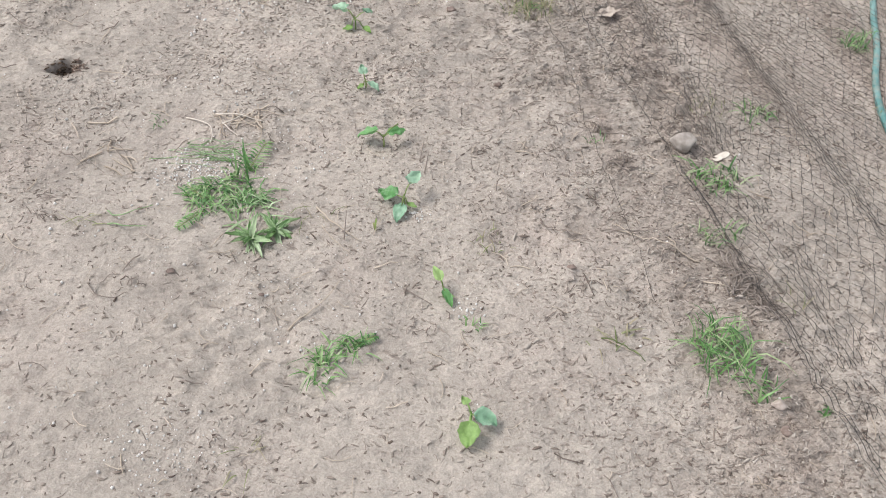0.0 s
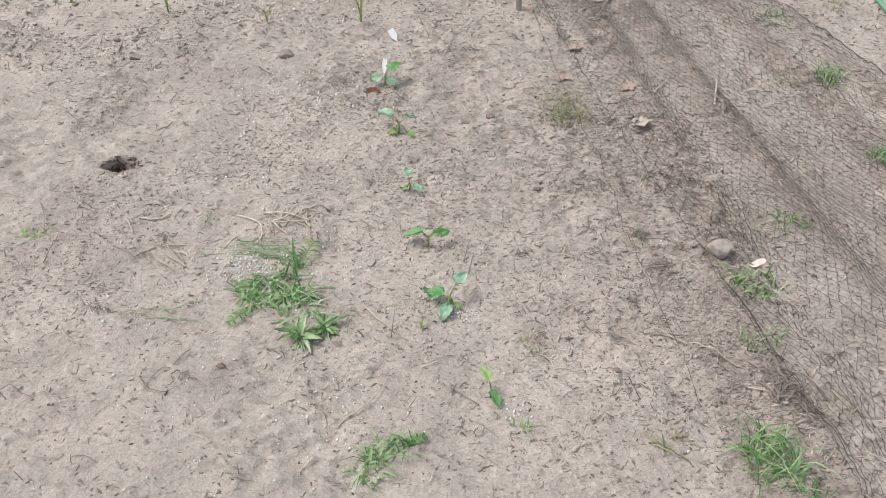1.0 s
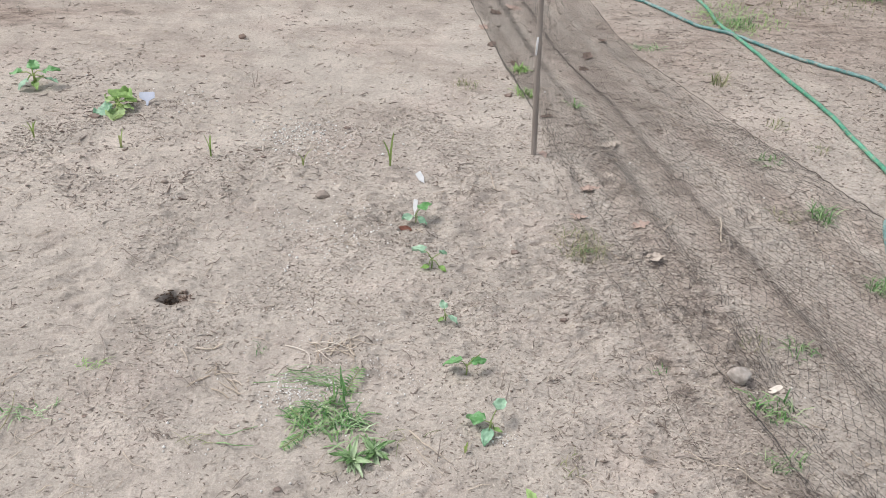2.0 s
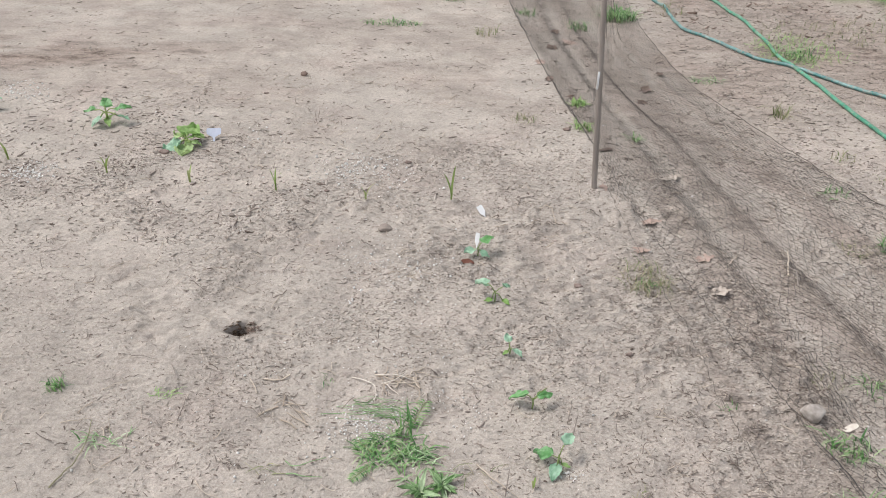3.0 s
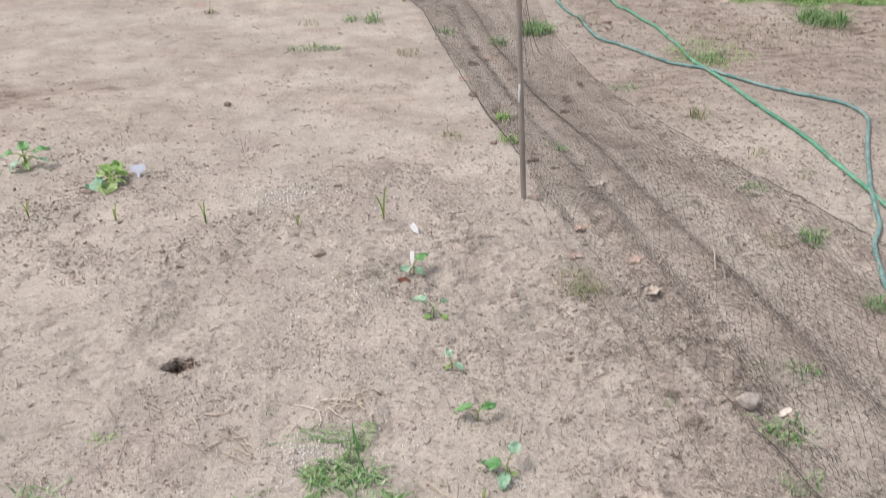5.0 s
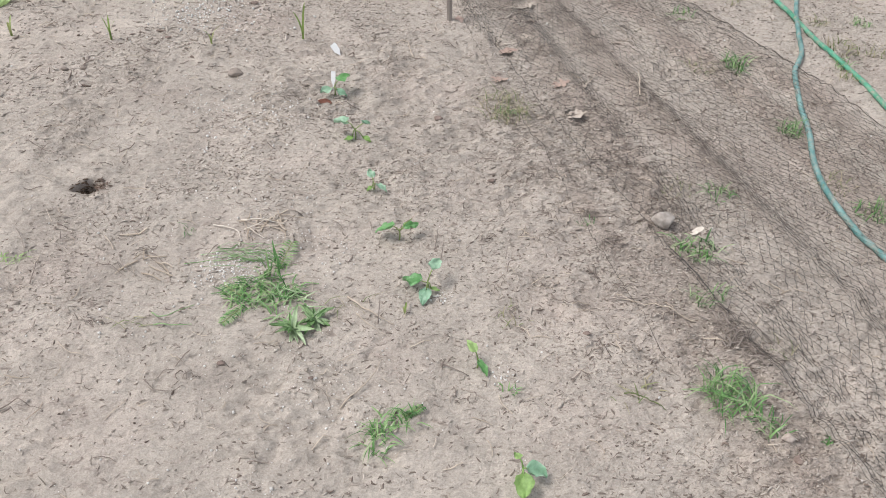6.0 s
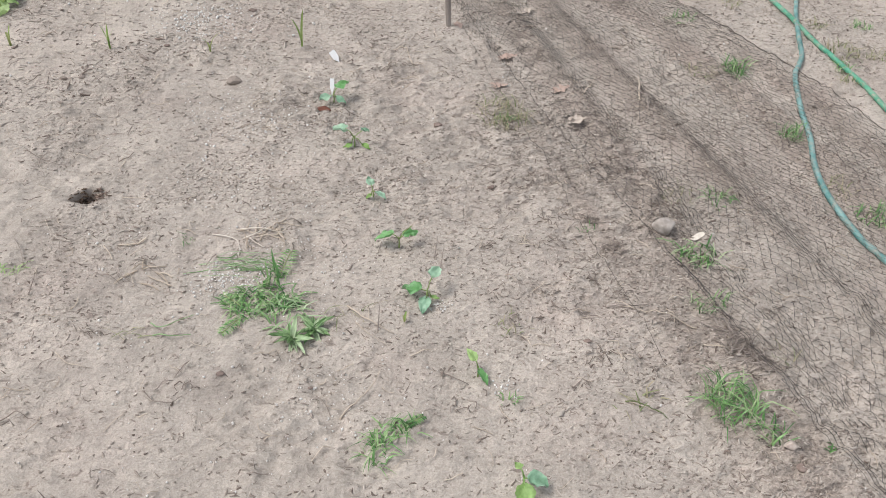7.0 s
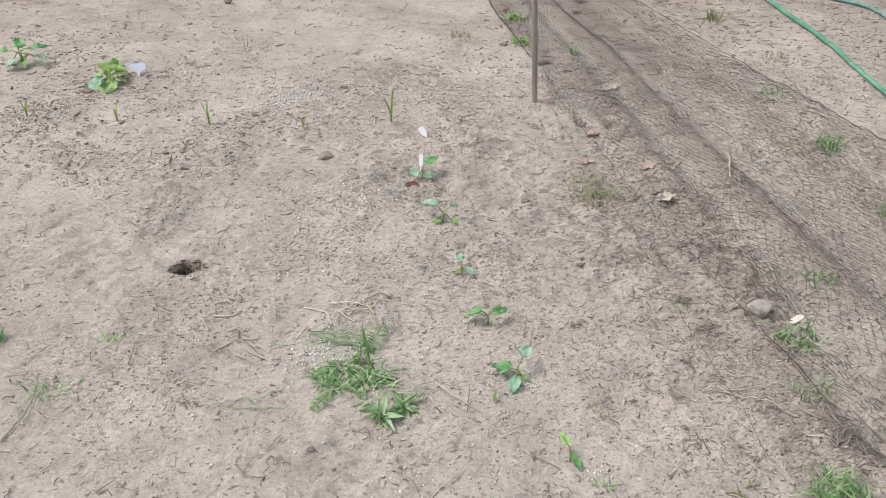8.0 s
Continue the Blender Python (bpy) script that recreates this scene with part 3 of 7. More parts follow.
def leaves_np(c, size, rng, flat=0.5, slim=0.5):
    """Small pointed leaves, folded along the rib, at the places c."""
    n = len(c)
    d = rng.normal(size=(n, 3))
    d[:, 2] *= 1 - flat
    d /= np.linalg.norm(d, axis=1, keepdims=True)
    up = rng.normal(size=(n, 3)) * 0.6 + (0, 0, 1)
    s = np.cross(d, up)
    s /= np.linalg.norm(s, axis=1, keepdims=True) + 1e-9
    nrm = np.cross(s, d)
    L = (size * rng.uniform(0.6, 1.3, n))[:, None]
    w = L * slim
    v = np.stack([c, c + d * L * 0.45 + s * w * 0.5 + nrm * L * 0.08, c + d * L - nrm * L * 0.1, c + d * L * 0.45 - s * w * 0.5 + nrm * L * 0.08], 1)
    f = np.array([[0, 1, 2], [0, 2, 3]])
    return v.reshape(-1, 3), (f[None] + 4 * np.arange(n)[:, None, None]).reshape(-1, 3)


def chips_np(x, y, z, length, wide, thick, rng, tilt=0.35, swing=3.1416):
    """Short angular crumbs lying about: eight corners each, none square."""
    n = len(x)
    base = np.array([[-1, -1, -1], [1, -1, -1], [1, 1, -1], [-1, 1, -1], [-1, -1, 1], [1, -1, 1], [1, 1, 1], [-1, 1, 1]], float) * 0.5
    v = base[None] * (1 + rng.uniform(-0.45, 0.25, (n, 8, 3)))
    v = v * np.stack([length, wide, thick], 1)[:, None, :]
    a, b = rng.uniform(-swing, swing, n), rng.normal(0, tilt, n)
    ca, sa, cb, sb = np.cos(a)[:, None], np.sin(a)[:, None], np.cos(b)[:, None], np.sin(b)[:, None]
    X, Z = v[..., 0] * cb - v[..., 2] * sb, v[..., 0] * sb + v[..., 2] * cb
    out = np.stack([X * ca - v[..., 1] * sa + x[:, None], X * sa + v[..., 1] * ca + y[:, None], Z + z[:, None]], 2)
    f = np.array([[4, 5, 6, 7], [0, 1, 5, 4], [1, 2, 6, 5], [2, 3, 7, 6], [3, 0, 4, 7]])
    return out.reshape(-1, 3), (f[None] + 8 * np.arange(n)[:, None, None]).reshape(-1, 4)


def scatter(rng, n, box, keep):
    """n places in the box (x0, x1, y0, y1), kept with the chance that keep(x, y) gives."""
    xs, ys, got = [], [], 0
    for _ in range(400):
        x, y = rng.uniform(box[0], box[1], n), rng.uniform(box[2], box[3], n)
        k = rng.random(n) < keep(x, y)
        xs.append(x[k]), ys.append(y[k])
        got += int(k.sum())
        if got >= n:
            break
    return np.concatenate(xs)[:n], np.concatenate(ys)[:n]


# ---- ground ----
def steps_from(*runs):
    """Grid lines: runs of (start, end, step), each going on where the last ended."""
    out = []
    for a, b, s in runs:
        out.extend(np.linspace(a, b, max(1, int(round((b - a) / s))), endpoint=False))
    out.append(runs[-1][1])
    return np.array(out)


def verge_shade(x, y):
    """Shade beside the shrubs and the wood, painted on the grass with the dark litter colour."""
    inside = smooth(0.1, 1.0, x - lane(TRACK_RIGHT, y)) * smooth(7.6, 8.6, y) * (x > 1.2)
    wood = 0.9 * smooth(-3.5, -7.0, x) * smooth(13.0, 15.5, y)
    return np.maximum(inside, wood) * (0.35 + 0.35 * fbm(x, y, 0.6, 6))


def clump_at(x, y):
    """Grass stands in clumps with bare earth showing between."""
    return smooth(0.38, 0.58, fbm(x, y * 1.3, 0.34, 2))


def crust_at(x, y):
    """Where the surface is broken into crumbs, 0 to 1: in drifts, along the seedling row and at the netting."""
    drift = smooth(0.42, 0.62, fbm(x, y * 1.2, 0.30, 7)) * (0.55 + 0.45 * smooth(0.35, 0.6, fbm(x, y, 1.1, 2)))
    row = np.exp(-(((x - 0.12 - 0.16 * (2.4 - y)) / 0.34) ** 2)) * smooth(1.7, 2.1, y) * (1 - smooth(3.0, 3.5, y))
    edge = np.exp(-(((x - lane(NET_LEFT, y) - 0.10) / 0.20) ** 2)) * (1 - smooth(3.5, 5.0, y))
    plants = np.exp(-(((x + 1.55) / 0.75) ** 2) - ((y - 3.05) / 0.42) ** 2) * smooth(0.38, 0.58, fbm(x, y, 0.22, 5))
    share = net_share(x, y)
    cover = 0.16 * smooth(0.0, 0.15, share) * (1 - smooth(0.85, 1.05, share)) * (y < 6.1)
    return np.clip(0.24 + 0.06 * smooth(0.1, 0.5, x) + 0.28 * drift + 0.22 * row + 0.22 * edge + 0.36 * plants + cover, 0, 1.0) * (1 - 0.35 * smooth(2.8, 4.2, y))


def build_ground():
    xs = steps_from((-900, -60, 70), (-60, -15, 2.5), (-15, -6, 0.35), (-6, -2.2, 0.09), (-2.2, -1.0, 0.02), (-1.0, 1.7, 0.0075), (1.7, 2.3, 0.016), (2.3, 3.2, 0.03),
                    (3.2, 6, 0.09), (6, 15, 0.35), (15, 60, 2.5), (60, 900, 70))
    ys = steps_from((-900, -40, 70), (-40, -4, 2), (-4, 0.6, 0.1), (0.6, 2.7, 0.0075), (2.7, 3.8, 0.017), (3.8, 5.2, 0.022), (5.2, 7.5, 0.035), (7.5, 12, 0.05), (12, 24, 0.14),
                    (24, 50, 0.8), (50, 120, 5), (120, 1200, 80))
    # past the near bed every third of the close-set lines goes on
    near = ys[ys <= 4.3]
    far = ys[ys > 4.3]
    tight = (xs > -1.0) & (xs < 1.7)
    kept = np.array([k for k in range(len(xs)) if not tight[k] or k % 3 == 0])
    w, c = len(xs), len(kept)
    X = np.concatenate([np.tile(xs, len(near)), np.tile(xs[kept], len(far))])
    Y = np.concatenate([np.repeat(near, w), np.repeat(far, c)])
    Z = height(X, Y)

    def sheet(start, rows, wide):
        q = start + (np.arange(rows - 1)[:, None] * wide + np.arange(wide - 1)[None]).ravel()
        return np.concatenate([np.stack([q, q + 1, q + wide + 1], 1), np.stack([q, q + wide + 1, q + wide], 1)])

    last, first = (len(near) - 1) * w, len(near) * w
    seam = []
    for k in range(c - 1):
        a, b = kept[k], kept[k + 1]
        mid = (a + b) // 2
        seam += [(last + q, last + q + 1, first + k) for q in range(a, mid)]
        seam.append((last + mid, first + k + 1, first + k))
        seam += [(last + q, last + q + 1, first + k + 1) for q in range(mid, b)]
    faces = np.concatenate([sheet(0, len(near), w), np.array(seam), sheet(first, len(far), c)])
    me = mesh_np("ground", np.stack([X, Y, Z], 1), faces)
    soften(me)
    # the litter layer also carries the painted shade of verge and wood edge
    for key, values in (("turf", turf_at(X, Y) * np.where(Y < 12, 0.72 + 0.28 * clump_at(X, Y), 1.0)), ("litter_and_shade", np.maximum(litter_at(X, Y), verge_shade(X, Y))), ("dug", dug_at(X, Y)), ("crust", crust_at(X, Y))):
        layer = me.attributes.new(key, "FLOAT", "POINT")
        layer.data.foreach_set("value", values.ravel().astype(np.float32))
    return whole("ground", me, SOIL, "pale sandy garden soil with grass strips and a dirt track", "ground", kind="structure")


ground = build_ground()


# ---- stakes and posts ----
def garden_stake(base, top, radius, mat, label, square=False, bend=0.0):
    ob = root("garden_stake", (*base, zat(*base)), label, "stake", "stakes along the garden bed")
    lean = Vector(top) - Vector((*base, 0))
    pts, rad = [], []
    for k in range(13):
        f = -0.12 + 1.12 * k / 12
        p = lean * f + Vector((bend * math.sin(3.1 * f), 0.3 * bend * math.sin(5 * f), 0))
        pts.append(p)
        rad.append(radius * (1.0 + 0.06 * math.sin(9 * f)) * (0.6 if f < -0.05 else 1.0))
    v, f = tube_data(pts, rad, 4 if square else 10)
    me = mesh_of("shaft", v, f)
    if not square:
        soften(me)
    part("shaft", me, mat, ob)
    return ob, lean


near_stake, lean = garden_stake((0.502, 2.951), (0.422, 2.97, 1.165), 0.011, GREY_WOOD, "weathered grey wooden stake standing in sandy soil")
bm = bmesh.new()
bmesh.ops.create_cube(bm, size=1.0, matrix=Matrix.Translation(lean * 0.39 + Vector((-0.008, -0.0105, 0))) @ Matrix.Diagonal((0.008, 0.003, 0.07, 1)))
bmesh.ops.bevel(bm, geom=bm.edges[:], offset=0.001, segments=1, affect="EDGES")
part("sticker", bm, WHITE_PLASTIC, near_stake, "narrow white sticker on the stake")
far_stake, lean = garden_stake((0.05, 6.05), (0.09, 6.05, 1.135), 0.0135, POLE_WOOD, "peeled wooden pole at the corner of the bed", bend=0.012)
cane, lean = garden_stake((-0.893, 6.15), (-0.875, 6.15, 1.16), 0.0088, BAMBOO, "yellow bamboo cane at the edge of the bed", bend=0.006)
for f in (0.18, 0.40, 0.63, 0.85):
    part("cane_joint", tube("cane_joint", [lean * (f - 0.004), lean * f, lean * (f + 0.004)], [0.0091, 0.0105, 0.0091], 10), BAMBOO, cane)
part("tie", tube("tie", [lean * 0.395, lean * 0.42], 0.0112, 10), WHITE_PLASTIC, cane, "white tie round the cane")

post = root("steel_post", (0.2, 19.55, zat(0.2, 19.55)), "thin dark steel post on a low soil mound", "post")
part("shaft", tube("shaft", [(0, 0, -0.2), (0, 0, 0.62)], 0.016, 6), STEEL, post)
part("anchor_plate", tube("anchor_plate", [(0, -0.012, 0.02), (0, -0.012, 0.12)], [0.035, 0.035], 4), STEEL, post)
post = root("steel_post", (0.02, 23.2, zat(0.02, 23.2)), "short dark steel post beside a blue tarpaulin", "post")
part("shaft", tube("shaft", [(0, 0, -0.2), (0, 0, 0.45)], 0.02, 6), STEEL, post)


# ---- netting ----
NET_FOLD = ((0.5, 1.27), (0.784, 1.17), (0.934, 1.119), (1.06, 1.086), (1.154, 1.063), (1.239, 1.034), (1.456, 0.975), (1.67, 0.912), (1.97, 0.828), (2.37, 0.731), (2.91, 0.61), (3.3, 0.57))
NET_TOP = ((2.97, 0.425, 1.135), (3.16, 0.425, 1.11), (3.54, 0.376, 1.00), (4.0, 0.319, 0.882), (4.52, 0.253, 0.785), (5.2, 0.167, 0.712), (5.85, 0.085, 0.668), (6.04, 0.072, 0.67))


def wires(a, b, radius):
    """Three-sided wires between the rows of a and b, as arrays."""
    d = b - a
    d = d / (np.linalg.norm(d, axis=1, keepdims=True) + 1e-9)
    ref = np.where(np.abs(d[:, 2:3]) > 0.9, [[1.0, 0, 0]], [[0, 0, 1.0]])
    s = np.cross(d, ref)
    s /= np.linalg.norm(s, axis=1, keepdims=True) + 1e-9
    u = np.cross(s, d)
    ring = []
    for e in (a, b):
        for k in range(3):
            t = 2 * math.pi * k / 3
            ring.append(e + radius * (math.cos(t) * s + math.sin(t) * u))
    v = np.stack(ring, 1).reshape(-1, 3)
    f = np.array([[0, 1, 4, 3], [1, 2, 5, 4], [2, 0, 3, 5]])
    return v, (f[None] + 6 * np.arange(len(a))[:, None, None]).reshape(-1, 4)


def honeycomb(nu, nv, place, rng, jitter, knot=0.16):
    """Edges of a diamond net with short knots, nu cells across and nv rows along, laid by place(u, v)."""
    i, j = np.meshgrid(np.arange(nu), np.arange(nv), indexing="ij")
    i, j = i.ravel(), j.ravel()
    ju, jv = rng.normal(0, jitter, (nu + 2, nv + 2, 2)), rng.normal(0, jitter, (nu + 2, nv + 2, 2))

    def lower(a, b):
        return place((a + 0.5 * (b % 2) + ju[a, b, 0]) / nu, (b + 0.0 + ju[a, b, 1]) / nv)

    def upper(a, b):
        return place((a + 0.5 * (b % 2) + jv[a, b, 0]) / nu, (b + knot + jv[a, b, 1]) / nv)

    edges = [(lower(i, j), upper(i, j))]
    k = j < nv - 1
    i, j = i[k], j[k]
    shift = (j % 2)
    edges.append((upper(i, j), lower(i, j + 1)))
    side = np.clip(i + np.where(shift == 1, 1, -1), 0, nu)
    edges.append((upper(i, j), lower(side, j + 1)))
    return np.concatenate([e[0] for e in edges]), np.concatenate([e[1] for e in edges])


def build_net():
    rng = np.random.default_rng(5)
    net = root("garden_net", (0, 0, 0), "black diamond-mesh garden netting hung between stakes and spread on soil", "netting")

    def lifted(x, y):
        fold = 0.016 * vnoise(x + 0.30 * y, y * 0.12, 0.09, 3) + 0.012 * vnoise(x, y, 0.3, 1)
        return height(x, y) + fold

    # folds that run along the net: the meshes crowd together on them
    grid = np.linspace(0, 1, 400)
    loose = 0.62 + 0.8 * np.maximum(smooth(0.25, 0.6, vnoise(grid, 0.0 * grid, 0.05, 4)), smooth(0.62, 0.72, grid)) + 0.5 * smooth(0.25, 0.0, grid) - 0.25 * np.exp(-(((grid - 0.5) / 0.1) ** 2))
    spread = np.concatenate([[0], np.cumsum(0.5 * (loose[1:] + loose[:-1]))])
    spread /= spread[-1]

    def on_ground(u, v):
        y = 0.5 + 5.6 * v
        a, b = lane(NET_LEFT, y), lane(NET_RIGHT, y)
        bunch = np.interp(np.clip(u + 0.035 * (vnoise(v * 6.0, 0.0 * v, 0.8, 5) - 0.5), 0, 1), grid, spread) + 0.02 * (vnoise(u * 3, v * 3, 0.5, 8) - 0.5)
        x = a + (b - a) * np.clip(bunch, 0, 1)
        # left of the fold the net is trodden into the soil
        sunk = 0.032 * (1 - smooth(-0.04, 0.03, x - lane(NET_FOLD, y))) * (1 - smooth(2.4, 3.0, y))
        # close by, soil has washed over many of its strands
        buried = 0.013 * smooth(0.42, 0.66, vnoise(x, y, 0.04, 6)) * (1 - smooth(2.0, 2.9, y)) * (1 - 0.8 * smooth(0.25, 0.5, u))
        return np.stack([x, y + 0.03 * np.sin(7 * u + 20 * v) + 0.02 * np.sin(16 * u), lifted(x, y) - sunk - buried], 1)

    a, b = honeycomb(56, 215, on_ground, rng, 0.08)
    rib = np.arange(len(a)) < 56 * 215
    part("spread_mesh", mesh_np("spread_mesh", *wires(a[rib], b[rib], 0.00085)), BLACK_NET, net)
    part("spread_mesh", mesh_np("spread_mesh", *wires(a[~rib], b[~rib], 0.00050)), BLACK_NET, net)

    def hanging(u, v):
        y = 2.97 + 3.07 * u
        x = np.interp(y, [p[0] for p in NET_TOP], [p[1] for p in NET_TOP])
        top = np.interp(y, [p[0] for p in NET_TOP], [p[2] for p in NET_TOP])
        foot = lane(NET_LEFT, y)
        x = x + (foot - x) * v + 0.012 * np.sin(11 * u + 2 * v)
        return np.stack([x, y, top + (height(x, y) + 0.004 - top) * v], 1)

    a, b = honeycomb(90, 22, hanging, rng, 0.10, 0.38)
    part("hanging_mesh", mesh_np("hanging_mesh", *wires(a, b, 0.0002)), BLACK_NET, net)

    def cord(points, r, lift, wave):
        line = []
        for y in np.arange(points[0][0], points[-1][0], 0.02):
            x = float(lane(points, y)) + wave * math.sin(5.3 * y) + 0.002 * math.sin(31 * y)
            line.append((x, y, float(lifted(x, y)) + lift))
        return tube("edge_cord", line, [r * (0.8 + 0.5 * float(vnoise(k, 0.0, 6.0, 2))) for k in range(len(line))], 5)

    part("edge_cord", cord([p for p in NET_LEFT if p[0] > 1.1], 0.0006, -0.003, 0.001), CORD, net)
    # the hanging net bunches where it meets the ground
    part("bunched_hem", cord([p for p in NET_LEFT if p[0] > 3.3], 0.0015, 0.0, 0.006), BLACK_NET, net)
    part("edge_cord", cord(NET_FOLD, 0.0007, -0.001, 0.002), BLACK_NET, net)
    # the fold is doubled close by, two or three strands side by side
    for off, wave in ((-0.011, 0.004), (0.007, -0.003)):
        part("edge_cord", cord([(p[0], p[1] + off) for p in NET_FOLD if p[0] < 1.7], 0.0005, -0.001, wave), BLACK_NET, net)
    part("edge_cord", cord(NET_RIGHT, 0.0013, 0.0, 0.003), CORD, net)
    top = spline([(p[1], p[0], p[2]) for p in NET_TOP], 10)
    part("top_cord", tube("top_cord", top, 0.0034, 5), CORD, net)
    # a torn edge slants from the stake down to the hem
    torn = spline([(0.428, 2.99, 1.08), (0.426, 3.147, 1.061), (0.408, 3.291, 0.989), (0.36, 3.672, 0.811), (0.345, 3.78, 0.76)], 8)
    part("edge_cord", tube("edge_cord", torn, [0.0036 - 0.0028 * k / len(torn) for k in range(len(torn))], 5), CORD, net)
    for p in ((0.424, 2.965, 1.12), (0.074, 6.05, 0.67)):
        v, f = tube_data([(p[0] + 0.0128 * math.cos(t * 0.7), p[1] + 0.0128 * math.sin(t * 0.7), p[2] + 0.002 * t) for t in range(10)], 0.0022, 5)
        part("tie", soften(mesh_of("tie", v, f)), CORD, net)
    # slack hem that runs down from the near stake to the ground
    hem = [(0.43 + 0.52 * t / 16, 2.97 + 2.03 * t / 16, 0.01 + 1.04 * (1 - t / 16) ** 1.8) for t in range(17)]
    part("edge_cord", tube("edge_cord", hem, 0.0010, 4), CORD, net)
    for k, (ex, ey) in enumerate(((0.84, 4.71), (0.90, 4.95), (0.76, 4.45))):
        hem = [(0.432 + (ex - 0.432) * t / 16, 2.98 + (ey - 2.98) * t / 16, 0.01 + (1.07 - 0.03 * k) * (1 - t / 16) ** 1.5) for t in range(17)]
        part("edge_cord", tube("edge_cord", hem, 0.0009, 4), CORD, net)


build_net()


# ---- hoses ----
def laid(points, lift):
    line = spline(points, 12)
    return [(x, y, float(height(x, y, 0.0)) + lift + 0.003) for x, y in line]


def hose(points, r, mat, label):
    ob = root("garden_hose", (0, 0, 0), label, "hose", "garden hoses")
    part("tubing", tube("tubing", laid(points, r * 0.9), r, 8), mat, ob)
    return ob


hose([(1.0, 6.62), (1.144, 6.206), (1.157, 5.80), (1.229, 5.457), (1.25, 5.08), (1.40, 4.864), (1.558, 4.60), (1.765, 4.42), (1.905, 4.239),
               (2.08, 4.05), (2.27, 3.88), (2.30, 3.69), (2.17, 3.42), (2.06, 3.19), (1.938, 2.92), (1.842, 2.665), (1.79, 2.575), (1.748, 2.515), (1.703, 2.40), (1.667, 2.29), (1.622, 2.13),
               (1.553, 1.945), (1.528, 1.794), (1.53, 1.621), (1.554, 1.509), (1.60, 1.2), (1.62, 0.7)], 0.0098, HOSE_TEAL, "faded teal garden hose snaking over the soil")
hose_b = hose([(1.70, 10.6), (1.663, 10.134), (1.466, 8.778), (1.371, 7.506), (1.415, 6.95), (1.475, 6.65), (1.53, 6.3), (1.545, 5.865), (1.633, 5.481), (1.709, 4.982), (1.712, 4.6),
               (1.756, 4.40), (1.82, 3.98), (1.88, 3.6), (1.925, 3.1), (1.935, 2.8), (1.965, 2.487), (1.975, 2.217), (2.0, 1.7), (2.1, 1.0)], 0.0098, HOSE_GREEN,
              "bright green garden hose lying across the soil")
x, y = 1.371, 7.506
part("coupling", tube("coupling", [(x - 0.004, y + 0.03, zat(x, y) + 0.014), (x + 0.004, y - 0.03, zat(x, y) + 0.014)], 0.019, 10), WHITE_PLASTIC, hose_b, "pale hose coupling")
hose([(0.9, 17.2), (1.02, 16.6), (1.35, 15.0), (1.62, 13.2), (1.78, 11.7), (1.70, 10.6)], 0.007, HOSE_DARK, "dull dusty hose trailing along the dirt track")
hose([(-4.1, 11.37), (-3.6, 11.0), (-3.22, 10.74), (-2.62, 10.36), (-1.99, 9.64), (-1.31, 9.02), (-0.9, 8.7)], 0.0075, HOSE_DARK, "dull olive hose feeding a garden sprinkler")


def hose_pile():
    rng = np.random.default_rng(8)
    ob = root("hose_pile", (0, 0, 0), "tangled pile of bright green hose on grass", "hose", "garden hoses")
    for k in range(9):
        cx, cy = 2.09 + rng.normal(0, 0.10), 8.20 + rng.normal(0, 0.05)
        rx, ry = rng.uniform(0.22, 0.45), rng.uniform(0.06, 0.17)
        pts = []
        for s in range(41):
            a = 2 * math.pi * s / 40 + k
            x = cx + rx * math.cos(a) + 0.03 * math.sin(3 * a + k)
            y = cy + ry * math.sin(a) + 0.02 * math.sin(5 * a + 2 * k)
            pts.append((x, y, zat(x, y) + 0.018 + 0.007 * k * (0.6 + 0.4 * math.sin(2 * a + k))))
        part("loop", tube("loop", pts, 0.0088, 8), HOSE_BRIGHT, ob)
    pts = [(x, y, zat(x, y) + 0.03 + 0.02 * math.sin(9 * x)) for x, y in spline([(2.35, 8.25), (2.5, 8.40), (2.75, 8.42), (3.0, 8.28)], 10)]
    part("loop", tube("loop", pts, 0.0088, 8), HOSE_BRIGHT, ob)
    pts = [(x, y, zat(x, y) + 0.04) for x, y in spline([(2.4, 8.16), (2.6, 8.45), (2.85, 8.36), (3.02, 8.25)], 10)]
    part("loop", tube("loop", pts, 0.0088, 8), HOSE_BRIGHT, ob)
    part("nozzle", tube("nozzle", [(3.0, 8.28, zat(3, 8.28) + 0.03), (3.06, 8.23, zat(3.06, 8.23) + 0.03)], [0.016, 0.022], 8), BLACK_POT, ob, "black hose end")
    part("tape", tube("tape", [(2.14, 8.20, 0.10), (2.22, 8.20, 0.10)], 0.02, 8), WHITE_PLASTIC, ob, "white tape round the loops")


hose_pile()


